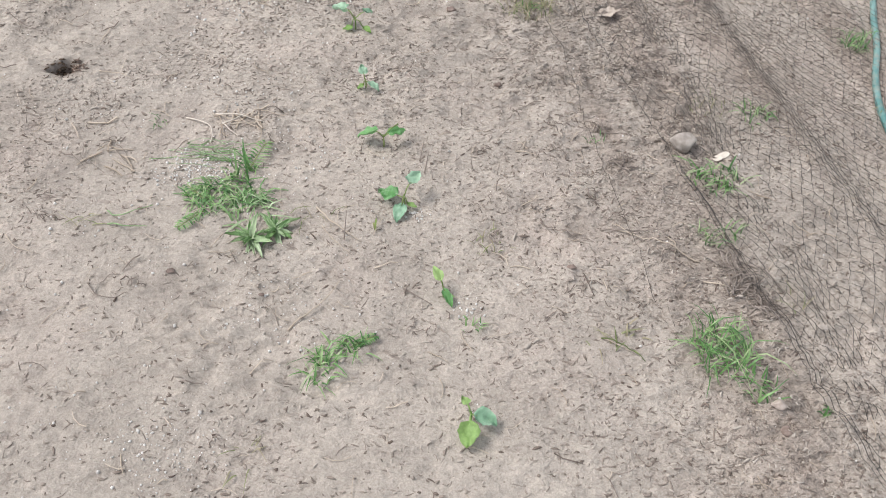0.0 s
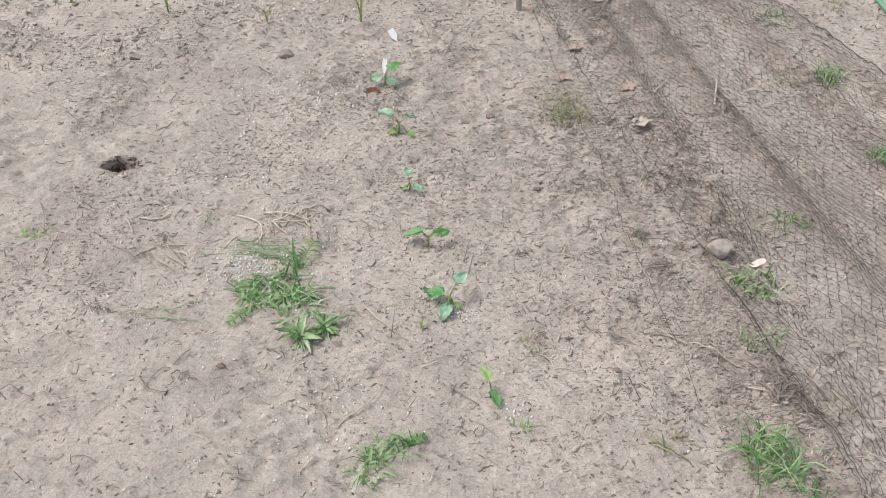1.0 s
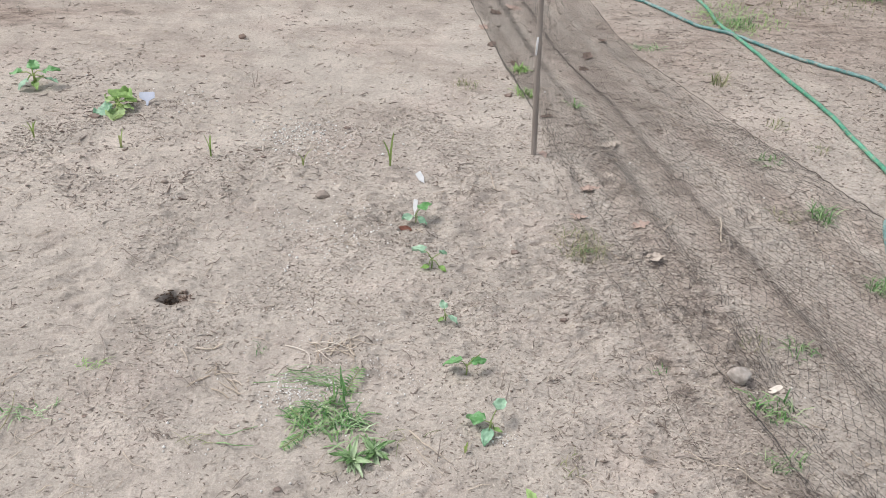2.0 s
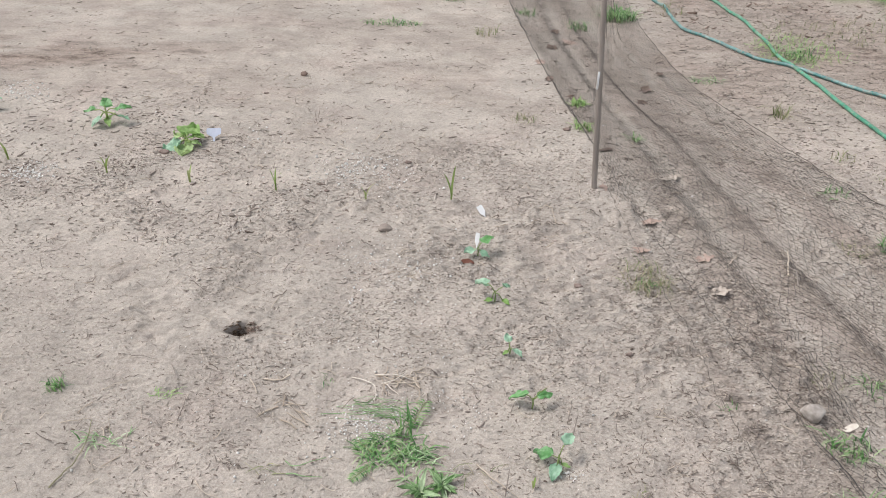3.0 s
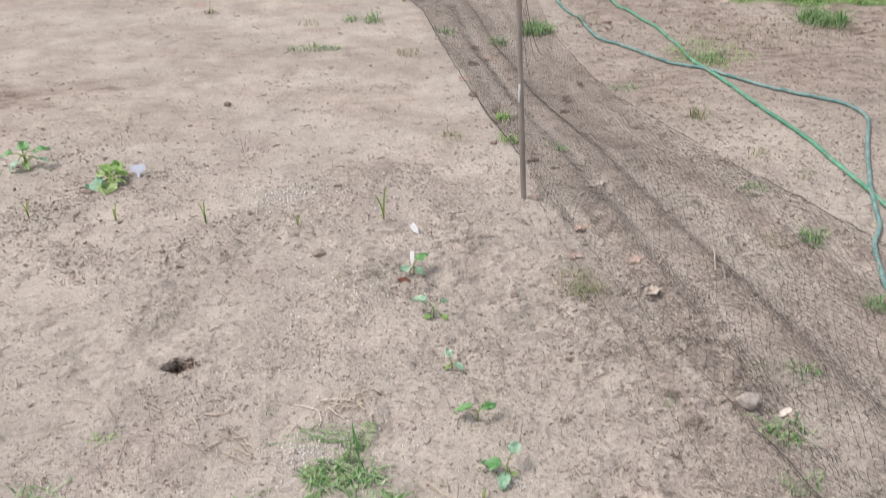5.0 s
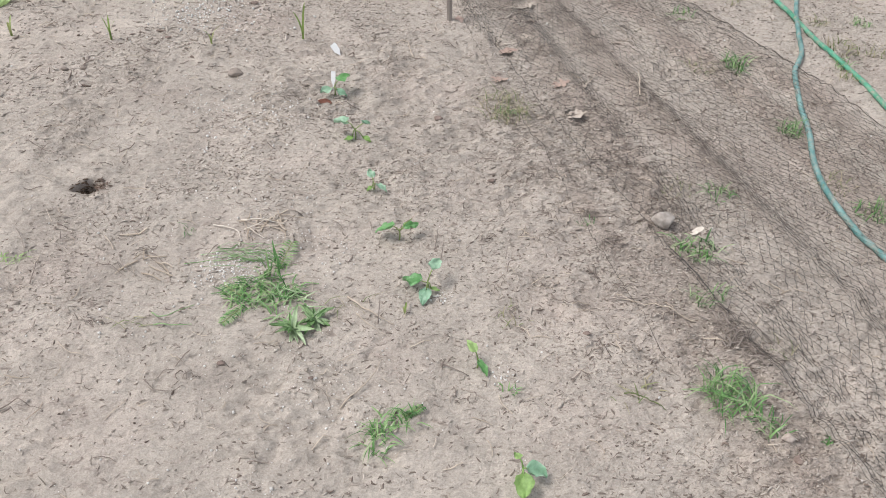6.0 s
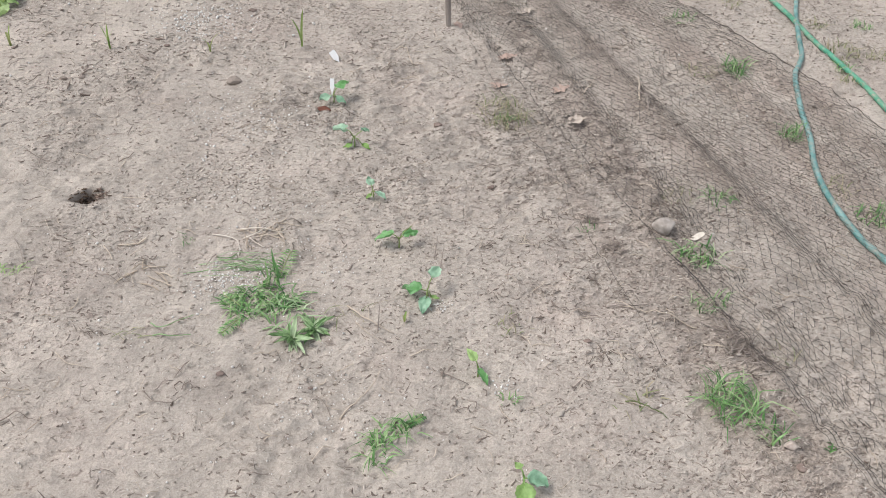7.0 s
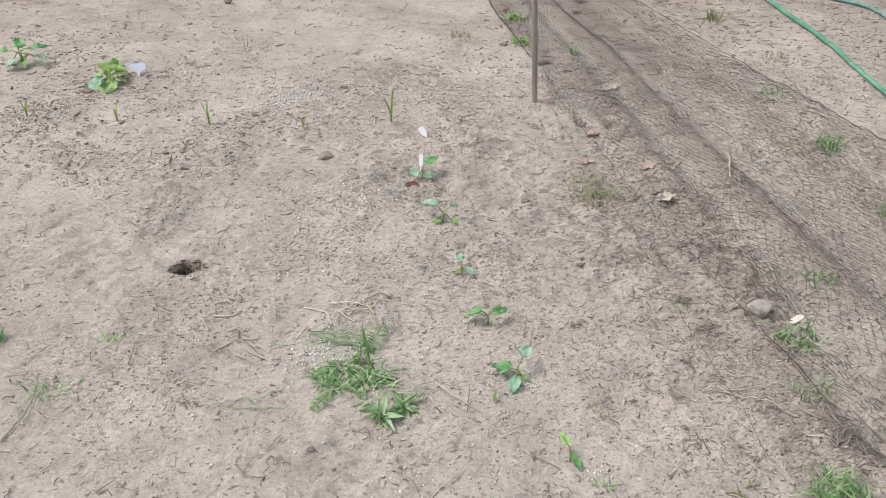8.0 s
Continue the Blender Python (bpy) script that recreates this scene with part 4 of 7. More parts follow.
# ---- seedlings ----
def leaf_mesh(name, length, wide, droop=0.25, cup=0.15, notch=0.0, tooth=0.0, tip=0.9):
    """A broad leaf from its stalk along +y: rounded base, pointed tip, raised sides, ribs as ridges."""
    n, m = 10, 4
    verts, faces = [], []
    for k in range(n + 1):
        t = k / n
        half = 0.5 * wide * (math.sin(math.pi * min(1.0, t ** 0.62)) ** 0.75 + 0.04 * (1 - t)) * (1 if t < tip else (1 - t) / (1 - tip + 1e-6) * 0.6 + 0.4)
        half *= 1 + tooth * (0.5 - (k % 2))
        for s in range(-m, m + 1):
            u = s / m
            y = length * (t - notch * abs(u) * (1 - t) ** 3)
            z = -droop * length * t * t + cup * wide * u * u + 0.035 * wide * math.cos(3 * math.pi * u) * math.sin(math.pi * t) + 0.02 * wide * math.sin(9 * t + 4 * u)
            z += 0.34 * wide * noise.noise((u * 1.7 + length * 400, t * 2.8 + wide * 300, droop * 9)) * (0.3 + abs(u))
            z += 0.13 * wide * noise.noise((u * 4.2 + length * 210, t * 6.5 + wide * 170, droop * 5)) * (0.5 + 0.5 * abs(u))
            edge = 1 + 0.22 * noise.noise((t * 7.0 + length * 300, 3.1 * (1 if u > 0 else -1), wide * 90)) * abs(u)
            verts.append((half * u * edge, y, z))
    w = 2 * m + 1
    for k in range(n):
        for s in range(w - 1):
            i = k * w + s
            faces.append((i, i + 1, i + w + 1, i + w))
    return soften(mesh_of(name, verts, faces))


def seedling(at, leaves, label, category="seedling", group="seedlings in a row", stalk=STEM, stem_r=0.0022):
    """A young plant: leaves are (heading, reach, height, length, width, pitch, droop, material, tooth), heading in degrees from +x."""
    x, y = at
    ob = root("seedling", (x, y, zat(x, y)), label, category, group)
    top = max(h for _, _, h, *_ in leaves) * 0.7
    part("stem", tube("stem", [(0, 0, -0.02), (0.002, 0.001, top * 0.5), (0.0, 0.003, top)], [stem_r * 1.2, stem_r, stem_r * 0.8], 6), stalk, ob)
    for az, reach, h, length, wide, pitch, droop, mat, tooth in leaves:
        a = radians(az)
        b = Vector((reach * math.cos(a), reach * math.sin(a), h)) * (0.8 if y > 3 else 1.0)
        if reach > 0.004:
            mid = Vector((b.x * 0.45, b.y * 0.45, max(top * 0.85, h * 0.9)))
            part("leaf_stalk", tube("leaf_stalk", [(0, 0.002, top * 0.8), mid, b], stem_r * 0.7, 5), stalk, ob)
        grow = 1.05 if y > 3 else 0.9
        part("leaf", leaf_mesh("leaf", length * grow, wide * grow, droop, 0.16, 0.18, tooth), mat, ob, at=Matrix.Translation(b) @ pose(0, 0, 0, 0, 0, az - 90) @ pose(0, 0, 0, pitch, 0, 0))
    return ob


G, P, L = SEEDLING, PALE_SEEDLING, LIME
seedling((0.04, 2.40), [(40, 0.02, 0.05, 0.055, 0.05, 12, 0.3, G, 0.1), (190, 0.012, 0.025, 0.04, 0.035, 0, 0.3, P, 0), (330, 0.012, 0.022, 0.04, 0.03, -5, 0.3, P, 0)],
         "small green seedling with pale lower leaves beside a white tag")
seedling((0.098, 2.142), [(150, 0.03, 0.06, 0.052, 0.05, -8, 0.25, P, 0.1), (30, 0.03, 0.05, 0.032, 0.028, -10, 0.3, P, 0), (200, 0.01, 0.012, 0.03, 0.022, 0, 0.2, L, 0),
                         (330, 0.03, 0.015, 0.028, 0.02, 0, 0.3, L, 0)], "seedling with one broad blue-green leaf and yellowing lower leaves")
seedling((0.141, 1.884), [(110, 0.012, 0.04, 0.03, 0.028, 20, 0.2, P, 0), (330, 0.014, 0.02, 0.034, 0.028, -5, 0.3, P, 0), (210, 0.006, 0.012, 0.02, 0.014, 0, 0.3, L, 0)],
         "tiny pale blue-green seedling in sandy soil")
seedling((0.198, 1.654), [(170, 0.02, 0.05, 0.056, 0.034, -12, 0.35, G, 0.06), (20, 0.018, 0.042, 0.045, 0.036, 5, 0.2, G, 0.1), (35, 0.045, 0.055, 0.03, 0.010, 22, 0.0, PALE_LEAF, 0)],
         "two-leaved green seedling with one torn and bleached leaf")
seedling((0.254, 1.448), [(155, 0.022, 0.036, 0.052, 0.046, -4, 0.25, G, 0.1), (60, 0.03, 0.06, 0.05, 0.036, 4, 0.2, P, 0.15), (250, 0.012, 0.02, 0.045, 0.036, -12, 0.35, P, 0.08),
                          (350, 0.01, 0.016, 0.025, 0.018, 0, 0.3, L, 0)], "three-leaved seedling with pale blue-green upper leaves")
seedling((0.345, 1.185), [(120, 0.014, 0.05, 0.036, 0.022, 25, 0.3, L, 0.08), (300, 0.006, 0.03, 0.042, 0.022, -25, 0.3, G, 0.08), (350, 0.008, 0.012, 0.02, 0.012, 0, 0.3, L, 0)],
         "narrow upright green seedling with two leaves")
seedling((0.395, 0.885), [(262, 0.024, 0.03, 0.046, 0.046, -10, 0.3, L, 0.0), (345, 0.012, 0.028, 0.048, 0.040, -8, 0.25, P, 0.12), (120, 0.014, 0.05, 0.02, 0.02, 0, 0.2, L, 0)],
         "drooping seedling with one bright and one pale leaf", stalk=LIME, stem_r=0.0026)
seedling((-1.22, 3.18), [(85, 0.03, 0.055, 0.075, 0.09, 18, 0.25, L, 0.03), (30, 0.03, 0.045, 0.05, 0.056, 10, 0.3, L, 0.03), (140, 0.035, 0.045, 0.055, 0.06, 12, 0.3, L, 0.03),
                         (215, 0.04, 0.024, 0.07, 0.07, -6, 0.12, P, 0.06), (275, 0.045, 0.018, 0.068, 0.07, -6, 0.12, L, 0.06), (345, 0.03, 0.03, 0.045, 0.03, 6, 0.3, L, 0.1),
                         (300, 0.02, 0.04, 0.03, 0.018, 20, 0.3, CORN, 0.1)], "bushy lime-green young plant with floppy leaves",
         group="plants at the back of the bed", stalk=CORN, stem_r=0.005)
seedling((-1.64, 3.37), [(100, 0.02, 0.10, 0.055, 0.05, 30, 0.4, G, 0.25), (165, 0.075, 0.075, 0.055, 0.05, 5, 0.45, G, 0.2), (20, 0.06, 0.085, 0.06, 0.045, 20, 0.35, G, 0.25),
                         (355, 0.07, 0.06, 0.05, 0.03, 0, 0.35, P, 0.15), (225, 0.035, 0.05, 0.05, 0.045, -15, 0.4, P, 0.15), (300, 0.012, 0.03, 0.04, 0.03, 0, 0.35, L, 0.1),
                         (60, 0.012, 0.03, 0.04, 0.025, 30, 0.3, L, 0.1)], "young squash plant with several lobed green leaves", group="plants at the back of the bed", stalk=CORN, stem_r=0.004)
seedling((-2.33, 3.46), [(15, 0.08, 0.075, 0.085, 0.05, 8, 0.35, P, 0.15), (150, 0.06, 0.07, 0.07, 0.06, 0, 0.35, G, 0.2), (280, 0.03, 0.03, 0.05, 0.04, -5, 0.3, L, 0.1),
                         (80, 0.03, 0.09, 0.06, 0.05, 20, 0.35, G, 0.2)], "young squash plant with pale leaf edges", group="plants at the back of the bed", stem_r=0.0035)


def maize(at, tall, count, seed, label="thin upright maize seedling in sandy soil"):
    rng = random.Random(seed)
    x, y = at
    ob = root("maize_seedling", (x, y, zat(x, y)), label, "seedling", "maize seedlings in a row")
    for k in range(count):
        h, lean = tall * rng.uniform(0.6, 1.0) if k else tall, rng.uniform(0.08, 0.5)
        a, w = rng.uniform(0, 6.28), rng.uniform(0.0042, 0.0068)
        verts, faces = [], []
        for s in range(8):
            t = s / 7
            r = lean * h * t * t
            half = w * (0.55 + 0.6 * t) * (1 - t) ** 0.5 + 0.0004
            cx, cy, cz = r * math.cos(a), r * math.sin(a), h * t - 0.25 * lean * h * t**3
            b = a + 1.2
            verts += [(cx - half * math.cos(b), cy - half * math.sin(b), cz + half * 0.3), (cx, cy, cz - half * 0.25), (cx + half * math.cos(b), cy + half * math.sin(b), cz + half * 0.3)]
        for s in range(7):
            i = 3 * s
            faces += [(i, i + 1, i + 4, i + 3), (i + 1, i + 2, i + 5, i + 4)]
        part("blade", soften(mesh_of("blade", verts, faces)), CORN, ob)
    return ob


maize((-0.066, 2.775), 0.16, 2, 1, "tall thin maize seedling with an upright blade")
maize((-0.395, 2.76), 0.10, 3, 2)
maize((-0.757, 2.818), 0.10, 3, 3)
maize((-1.107, 2.85), 0.085, 5, 4)
maize((-1.46, 2.90), 0.10, 4, 5)
maize((-1.91, 2.99), 0.085, 6, 6)
maize((0.19, 1.375), 0.035, 2, 7, "tiny two-bladed sprout in sandy soil")


# ---- plant tags ----
def tag(at, wide, tall, heading, tilt, mat, label, roll=0.0, out=0.016):
    x, y = at
    ob = root("plant_tag", (x, y, zat(x, y)), label, "plant tag", "plant tags in the bed")
    bm = bmesh.new()
    shape = [(-wide / 2, tall * 0.35), (-wide / 2, tall * 0.92), (-wide * 0.44, tall), (wide * 0.44, tall), (wide / 2, tall * 0.92), (wide / 2, tall * 0.35), (wide * 0.1, 0), (wide * 0.06, -tall * 0.5), (-wide * 0.06, -tall * 0.5), (-wide * 0.1, 0)]
    vs = [bm.verts.new((a, -0.0006, b)) for a, b in shape]
    f = bm.faces.new(vs)
    r = bmesh.ops.extrude_face_region(bm, geom=[f])
    bmesh.ops.translate(bm, vec=(0, 0.0012, 0), verts=[v for v in r["geom"] if isinstance(v, bmesh.types.BMVert)])
    bmesh.ops.recalc_face_normals(bm, faces=bm.faces[:])
    me = bpy.data.meshes.new("card")
    bm.to_mesh(me)
    bm.free()
    part("card", me, mat, ob, at=Matrix.Translation((0, 0, out)) @ pose(0, 0, 0, 0, 0, heading) @ pose(0, 0, 0, tilt, roll, 0))
    return ob


tag((0.064, 2.69), 0.023, 0.044, 14, -38, WHITE_PLASTIC, "white plastic plant tag leaning in the soil", -32, 0.008)
tag((0.036, 2.44), 0.016, 0.046, -22, -22, WHITE_PLASTIC, "narrow white plant tag upright behind a seedling", -6)
tag((-1.122, 3.25), 0.062, 0.040, 10, -42, BLUE_WHITE, "wide pale lavender plant tag tilted back in the soil")


# ---- weeds ----
def tuft(at, spread, tall, count, mat, label, wide=0.004, lean=0.9, seed=0, squash=(1.0, 1.0), curl=0.55):
    rng = np.random.default_rng(seed + int(1000 * abs(at[0])) + int(77 * at[1]))
    lean = lean if at[1] < 1.9 else max(lean, 1.0)
    count = int(count * (0.45 if at[1] < 1.9 else 0.8))
    r = spread * np.sqrt(rng.random(count)) * 0.45
    a = rng.uniform(0, 2 * np.pi, count)
    x, y = r * np.cos(a) * squash[0], r * np.sin(a) * squash[1]
    z = height(x + at[0], y + at[1]) - zat(*at) - 0.004
    v, f = blades_np(x, y, z, tall * rng.uniform(0.45, 1.15, count), 1.2 * wide * rng.uniform(0.5, 1.3, count), lean * rng.uniform(0.4, 1.3, count), rng, curl)
    if at[1] < 1.9 and abs(at[0]) < 1.3:
        # close by, every blade is a piece of its own
        ob = root("grass_tuft", (*at, zat(*at)), label, "weed", "weeds in the garden bed")
        for k in range(count):
            part("blade", soften(mesh_np("blade", v[7 * k:7 * k + 7], f[:5])), mat, ob)
        return ob
    me = soften(mesh_np("grass_tuft", v, f))
    return whole("grass_tuft", me, mat, label, "weed", "weeds in the garden bed", at=(*at, zat(*at)))


def fern(at, heading, length, seed, label="low feathery green weed sprawling on soil"):
    """A sprawling stalk with narrow leaflets on both sides."""
    rng = random.Random(seed)
    ob = root("feathery_weed", (*at, zat(*at)), label, "weed", "weeds in the garden bed")
    a = radians(heading)
    d, s = Vector((math.cos(a), math.sin(a), 0.25)), Vector((-math.sin(a), math.cos(a), 0))
    part("stalk", tube("stalk", [d * (length * k / 6) - Vector((0, 0, 0.1 * length * (k / 6) ** 2)) for k in range(7)], 0.0012, 5), STEM, ob)
    for k in range(2, 13):
        c = d * (length * k / 12) - Vector((0, 0, 0.1 * length * (k / 12) ** 2))
        for sign in (-1, 1):
            l, w = length * 0.28 * (1.1 - abs(k / 12 - 0.6)) * rng.uniform(0.8, 1.1), 0.0028
            t = (s * sign + d * 0.35).normalized()
            q = t.cross(Vector((0, 0, 1))) * w
            part("leaflet", mesh_of("leaflet", [c, c + t * l * 0.5 + q + Vector((0, 0, 0.002)), c + t * l - Vector((0, 0, 0.003)), c + t * l * 0.5 - q + Vector((0, 0, 0.002))], [(0, 1, 2, 3)]), TUFT, ob)
    return ob


def rosette(at, radius, count, seed, label, mat=SEEDLING, slim=0.26):
    """A broad-leaved weed: long leaves out from one crown, in two rings."""
    rng = random.Random(seed)
    ob = root("rosette_weed", (*at, zat(*at)), label, "weed", "weeds in the garden bed")
    for k in range(count):
        ln = radius * rng.uniform(0.5, 1.15) * (1.0 if k % 2 else 0.75)
        part("leaf", leaf_mesh("leaf", ln, ln * slim, 0.35, 0.25, 0, 0.06), mat, ob,
             at=Matrix.Translation((0, 0, 0.006 + 0.004 * (k % 3))) @ pose(0, 0, 0, 0, 0, 360 * k / count + rng.uniform(-28, 28)) @ pose(0, 0, 0, rng.uniform(0, 60), rng.uniform(-25, 25), 0))
    return ob


GREEN = "bright green grass tuft rooted in sandy soil"
tuft((-0.165, 1.475), 0.17, 0.048, 420, TUFT, "large sprawling green grass tuft in sandy soil", 0.0037, 1.5, 1, (1.2, 0.75), 0.7)
tuft((-0.135, 1.55), 0.07, 0.09, 50, TUFT, "taller green grass blades at the back of a weed patch", 0.004, 0.7, 2)
tuft((-0.11, 1.435), 0.12, 0.05, 90, GREY_WEED, "short grey-green grass blades in a weed patch", 0.004, 1.3, 66)
fern((-0.20, 1.45), 140, 0.08, 1)
fern((-0.21, 1.43), 235, 0.08, 2)
fern((-0.13, 1.54), 70, 0.11, 3)
rosette((-0.085, 1.335), 0.058, 30, 4, "star-shaped narrow-leaved grey-green weed in sandy soil", GREY_WEED, 0.25)
rosette((-0.035, 1.36), 0.052, 30, 5, "small bushy narrow-leaved green weed", GREY_WEED, 0.27)
tuft((0.03, 1.41), 0.13, 0.045, 26, OLIVE_TUFT, "thin trailing olive grass stems lying on soil", 0.002, 1.5, 6, (1.8, 0.5))
tuft((0.10, 1.00), 0.08, 0.045, 130, TUFT, "sparse dark green grass tuft in sandy soil", 0.0032, 1.2, 7, (0.8, 1.2))
tuft((0.145, 1.045), 0.08, 0.042, 110, TUFT, "bright green grass blades beside a darker tuft", 0.0032, 1.2, 67, (1.3, 0.7))
fern((0.15, 1.05), 25, 0.06, 7)
tuft((1.018, 1.56), 0.12, 0.055, 150, TUFT, "low green grass tuft growing through netting", 0.004, 1.0, 9, (1.2, 0.9))
tuft((0.99, 1.375), 0.10, 0.05, 110, TUFT, "fine green grass tuft growing through netting", 0.0025, 0.8, 10, (1.2, 0.8))
tuft((0.925, 1.055), 0.14, 0.078, 330, TUFT, "large bright green grass clump growing beside netting", 0.0032, 1.1, 11, (1.0, 1.0), 0.7)
tuft((0.985, 0.965), 0.09, 0.055, 70, TUFT, "small bushy green grass tuft", 0.0035, 0.9, 12)
tuft((1.108, 0.923), 0.035, 0.03, 20, TUFT, "tiny green sprig at the fold of netting", 0.003, 0.9, 13)
tuft((1.177, 1.80), 0.09, 0.045, 70, TUFT, GREEN, 0.0035, 1.0, 14)
tuft((1.06, 1.84), 0.12, 0.045, 50, OLIVE_TUFT, "sparse wilting olive grass under netting", 0.002, 0.9, 15)
tuft((1.534, 2.565), 0.10, 0.06, 90, TUFT, "green grass tuft poking through netting", 0.0035, 1.0, 16)
tuft((1.40, 2.56), 0.12, 0.045, 45, OLIVE_TUFT, "sparse wilting olive grass under netting", 0.0025, 1.1, 17)
tuft((1.561, 2.131), 0.09, 0.055, 70, TUFT, GREEN, 0.003, 0.8, 18)
tuft((1.62, 1.69), 0.11, 0.06, 80, TUFT, "green grass tuft beside a teal hose", 0.0035, 0.9, 19)
tuft((1.58, 1.83), 0.12, 0.05, 50, OLIVE_TUFT, "sparse olive grass beside a teal hose", 0.003, 0.9, 20)
tuft((1.73, 3.10), 0.08, 0.04, 30, OLIVE_TUFT, "sparse olive grass on bare soil", 0.003, 1.1, 68)
tuft((2.02, 2.88), 0.10, 0.05, 36, OLIVE_TUFT, "sparse olive grass on bare soil", 0.003, 1.1, 69, (1.3, 0.6))
tuft((2.20, 2.88), 0.09, 0.045, 40, TUFT, GREEN, 0.003, 1.0, 70)
tuft((1.93, 2.45), 0.08, 0.04, 34, OLIVE_TUFT, "sparse wilting grass beside a green hose", 0.003, 1.1, 71)
tuft((2.15, 2.64), 0.11, 0.045, 40, OLIVE_TUFT, "sparse yellow-green grass on bare soil", 0.003, 1.1, 72)
tuft((2.03, 2.68), 0.14, 0.06, 60, OLIVE_TUFT, "sparse yellow-green grass on bare soil", 0.0035, 1.0, 21)
tuft((1.95, 2.55), 0.07, 0.05, 40, TUFT, GREEN, 0.003, 0.9, 22)
tuft((0.605, 2.29), 0.18, 0.075, 150, OLIVE_TUFT, "half-dry grass tuft at the edge of netting", 0.002, 1.1, 23)
tuft((0.61, 2.27), 0.05, 0.04, 30, TUFT, "small green centre of a dry tuft", 0.003, 0.9, 24)
tuft((-0.375, 1.73), 0.05, 0.035, 26, TUFT, "tiny pale green grass tuft", 0.0025, 0.9, 25)
tuft((0.405, 1.105), 0.05, 0.03, 30, TUFT, "tiny green weed beside a seedling", 0.004, 0.8, 26)
tuft((0.462, 1.34), 0.10, 0.035, 40, OLIVE_TUFT, "sparse flat olive weed in the bed", 0.0025, 1.2, 27)
tuft((0.715, 1.085), 0.13, 0.03, 30, OLIVE_TUFT, "wilted olive weed lying on the soil", 0.0035, 2.2, 28, (1.3, 0.6), 0.35)
tuft((1.115, 1.18), 0.08, 0.05, 22, OLIVE_TUFT, "thin olive grass under netting", 0.002, 0.8, 29)
tuft((-0.46, 1.39), 0.08, 0.035, 16, OLIVE_TUFT, "sparse wilted grass stems lying flat", 0.0025, 2.4, 30, (1, 1), 0.35)
tuft((0.74, 1.69), 0.05, 0.035, 22, TUFT, "tiny green grass tuft at the net's edge", 0.0025, 0.8, 31)
tuft((-1.113, 1.64), 0.06, 0.04, 110, TUFT, "small dense green weed in sandy soil", 0.0035, 0.8, 32)
tuft((-0.90, 1.462), 0.12, 0.034, 70, GREY_WEED, "flat grey-green grass tuft in sandy soil", 0.0032, 1.9, 33, (1.4, 0.5), 0.35)
tuft((-0.815, 1.64), 0.07, 0.03, 44, LIME, "flat yellow-green weed in sandy soil", 0.003, 1.7, 34, (1.2, 0.6))
tuft((-0.51, 4.97), 0.26, 0.045, 180, TUFT, "flat spreading green grass patch on bare soil", 0.004, 1.2, 35, (1.6, 0.5))
tuft((-0.15, 5.52), 0.14, 0.10, 70, TUFT, "green grass tuft on bare soil near the fence", 0.004, 0.7, 36)
tuft((-0.30, 5.55), 0.12, 0.06, 60, TUFT, GREEN, 0.004, 0.9, 37)
tuft((-0.58, 5.48), 0.16, 0.05, 50, OLIVE_TUFT, "sparse olive grass on bare soil", 0.003, 1.0, 38)
tuft((0.065, 4.84), 0.16, 0.07, 55, OLIVE_TUFT, "sparse yellow-green grass near the netting", 0.003, 0.8, 39)
tuft((0.24, 3.60), 0.13, 0.045, 55, OLIVE_TUFT, "sparse yellow-green weed near the netting", 0.003, 1.0, 40)
tuft((0.515, 3.79), 0.08, 0.055, 50, LIME, "upright broad-bladed green weed at the netting", 0.006, 0.8, 41)
tuft((0.515, 3.52), 0.09, 0.06, 55, LIME, "upright lime-green weed behind a stake", 0.005, 0.7, 42)
tuft((0.735, 3.43), 0.06, 0.045, 35, TUFT, "small green sprig under netting", 0.004, 0.8, 43)
tuft((1.48, 3.76), 0.10, 0.09, 45, OLIVE_TUFT, "upright half-dry grass tuft on bare soil", 0.004, 0.6, 44)
tuft((1.215, 4.19), 0.16, 0.04, 70, TUFT, "flat green grass patch on bare soil", 0.003, 1.2, 45, (1.4, 0.5))
tuft((1.85, 4.72), 0.5, 0.065, 260, LIME, "loose yellow-green grass behind crossing hoses", 0.0035, 1.3, 46, (1.2, 1.2))
tuft((1.80, 4.66), 0.26, 0.09, 130, TUFT, GREEN, 0.004, 1.2, 47)
tuft((2.82, 5.35), 0.30, 0.14, 420, TUFT, "dense tall green grass clump on bare soil", 0.005, 1.1, 48, (1.2, 1.2))
tuft((0.885, 5.22), 0.22, 0.10, 300, TUFT, "dense upright green grass clump at the net's edge", 0.0045, 1.0, 49, (1.2, 1.1))
tuft((0.62, 5.02), 0.16, 0.06, 80, TUFT, "low green grass patch under netting", 0.004, 0.9, 50)
tuft((0.32, 5.30), 0.16, 0.05, 60, TUFT, "low green weed under netting", 0.004, 1.0, 51)
tuft((1.47, 2.97), 0.10, 0.04, 45, TUFT, "low green grass at the net's edge", 0.003, 1.1, 52)
tuft((1.62, 3.32), 0.12, 0.05, 40, OLIVE_TUFT, "sparse olive grass on bare soil", 0.003, 1.0, 53)
tuft((2.30, 5.05), 0.9, 0.08, 260, OLIVE_TUFT, "sparse dry grass on bare soil", 0.003, 0.8, 54, (1.5, 0.6))
tuft((1.25, 5.45), 0.25, 0.07, 60, OLIVE_TUFT, "sparse dry grass beside a hose", 0.003, 0.8, 55)
tuft((-1.28, 5.80), 0.10, 0.07, 40, OLIVE_TUFT, "dull grass tuft near the lawn edge", 0.004, 0.8, 56)
tuft((-0.02, 0.80), 0.08, 0.03, 20, OLIVE_TUFT, "small wilted weed in sandy soil", 0.0025, 1.8, 57)


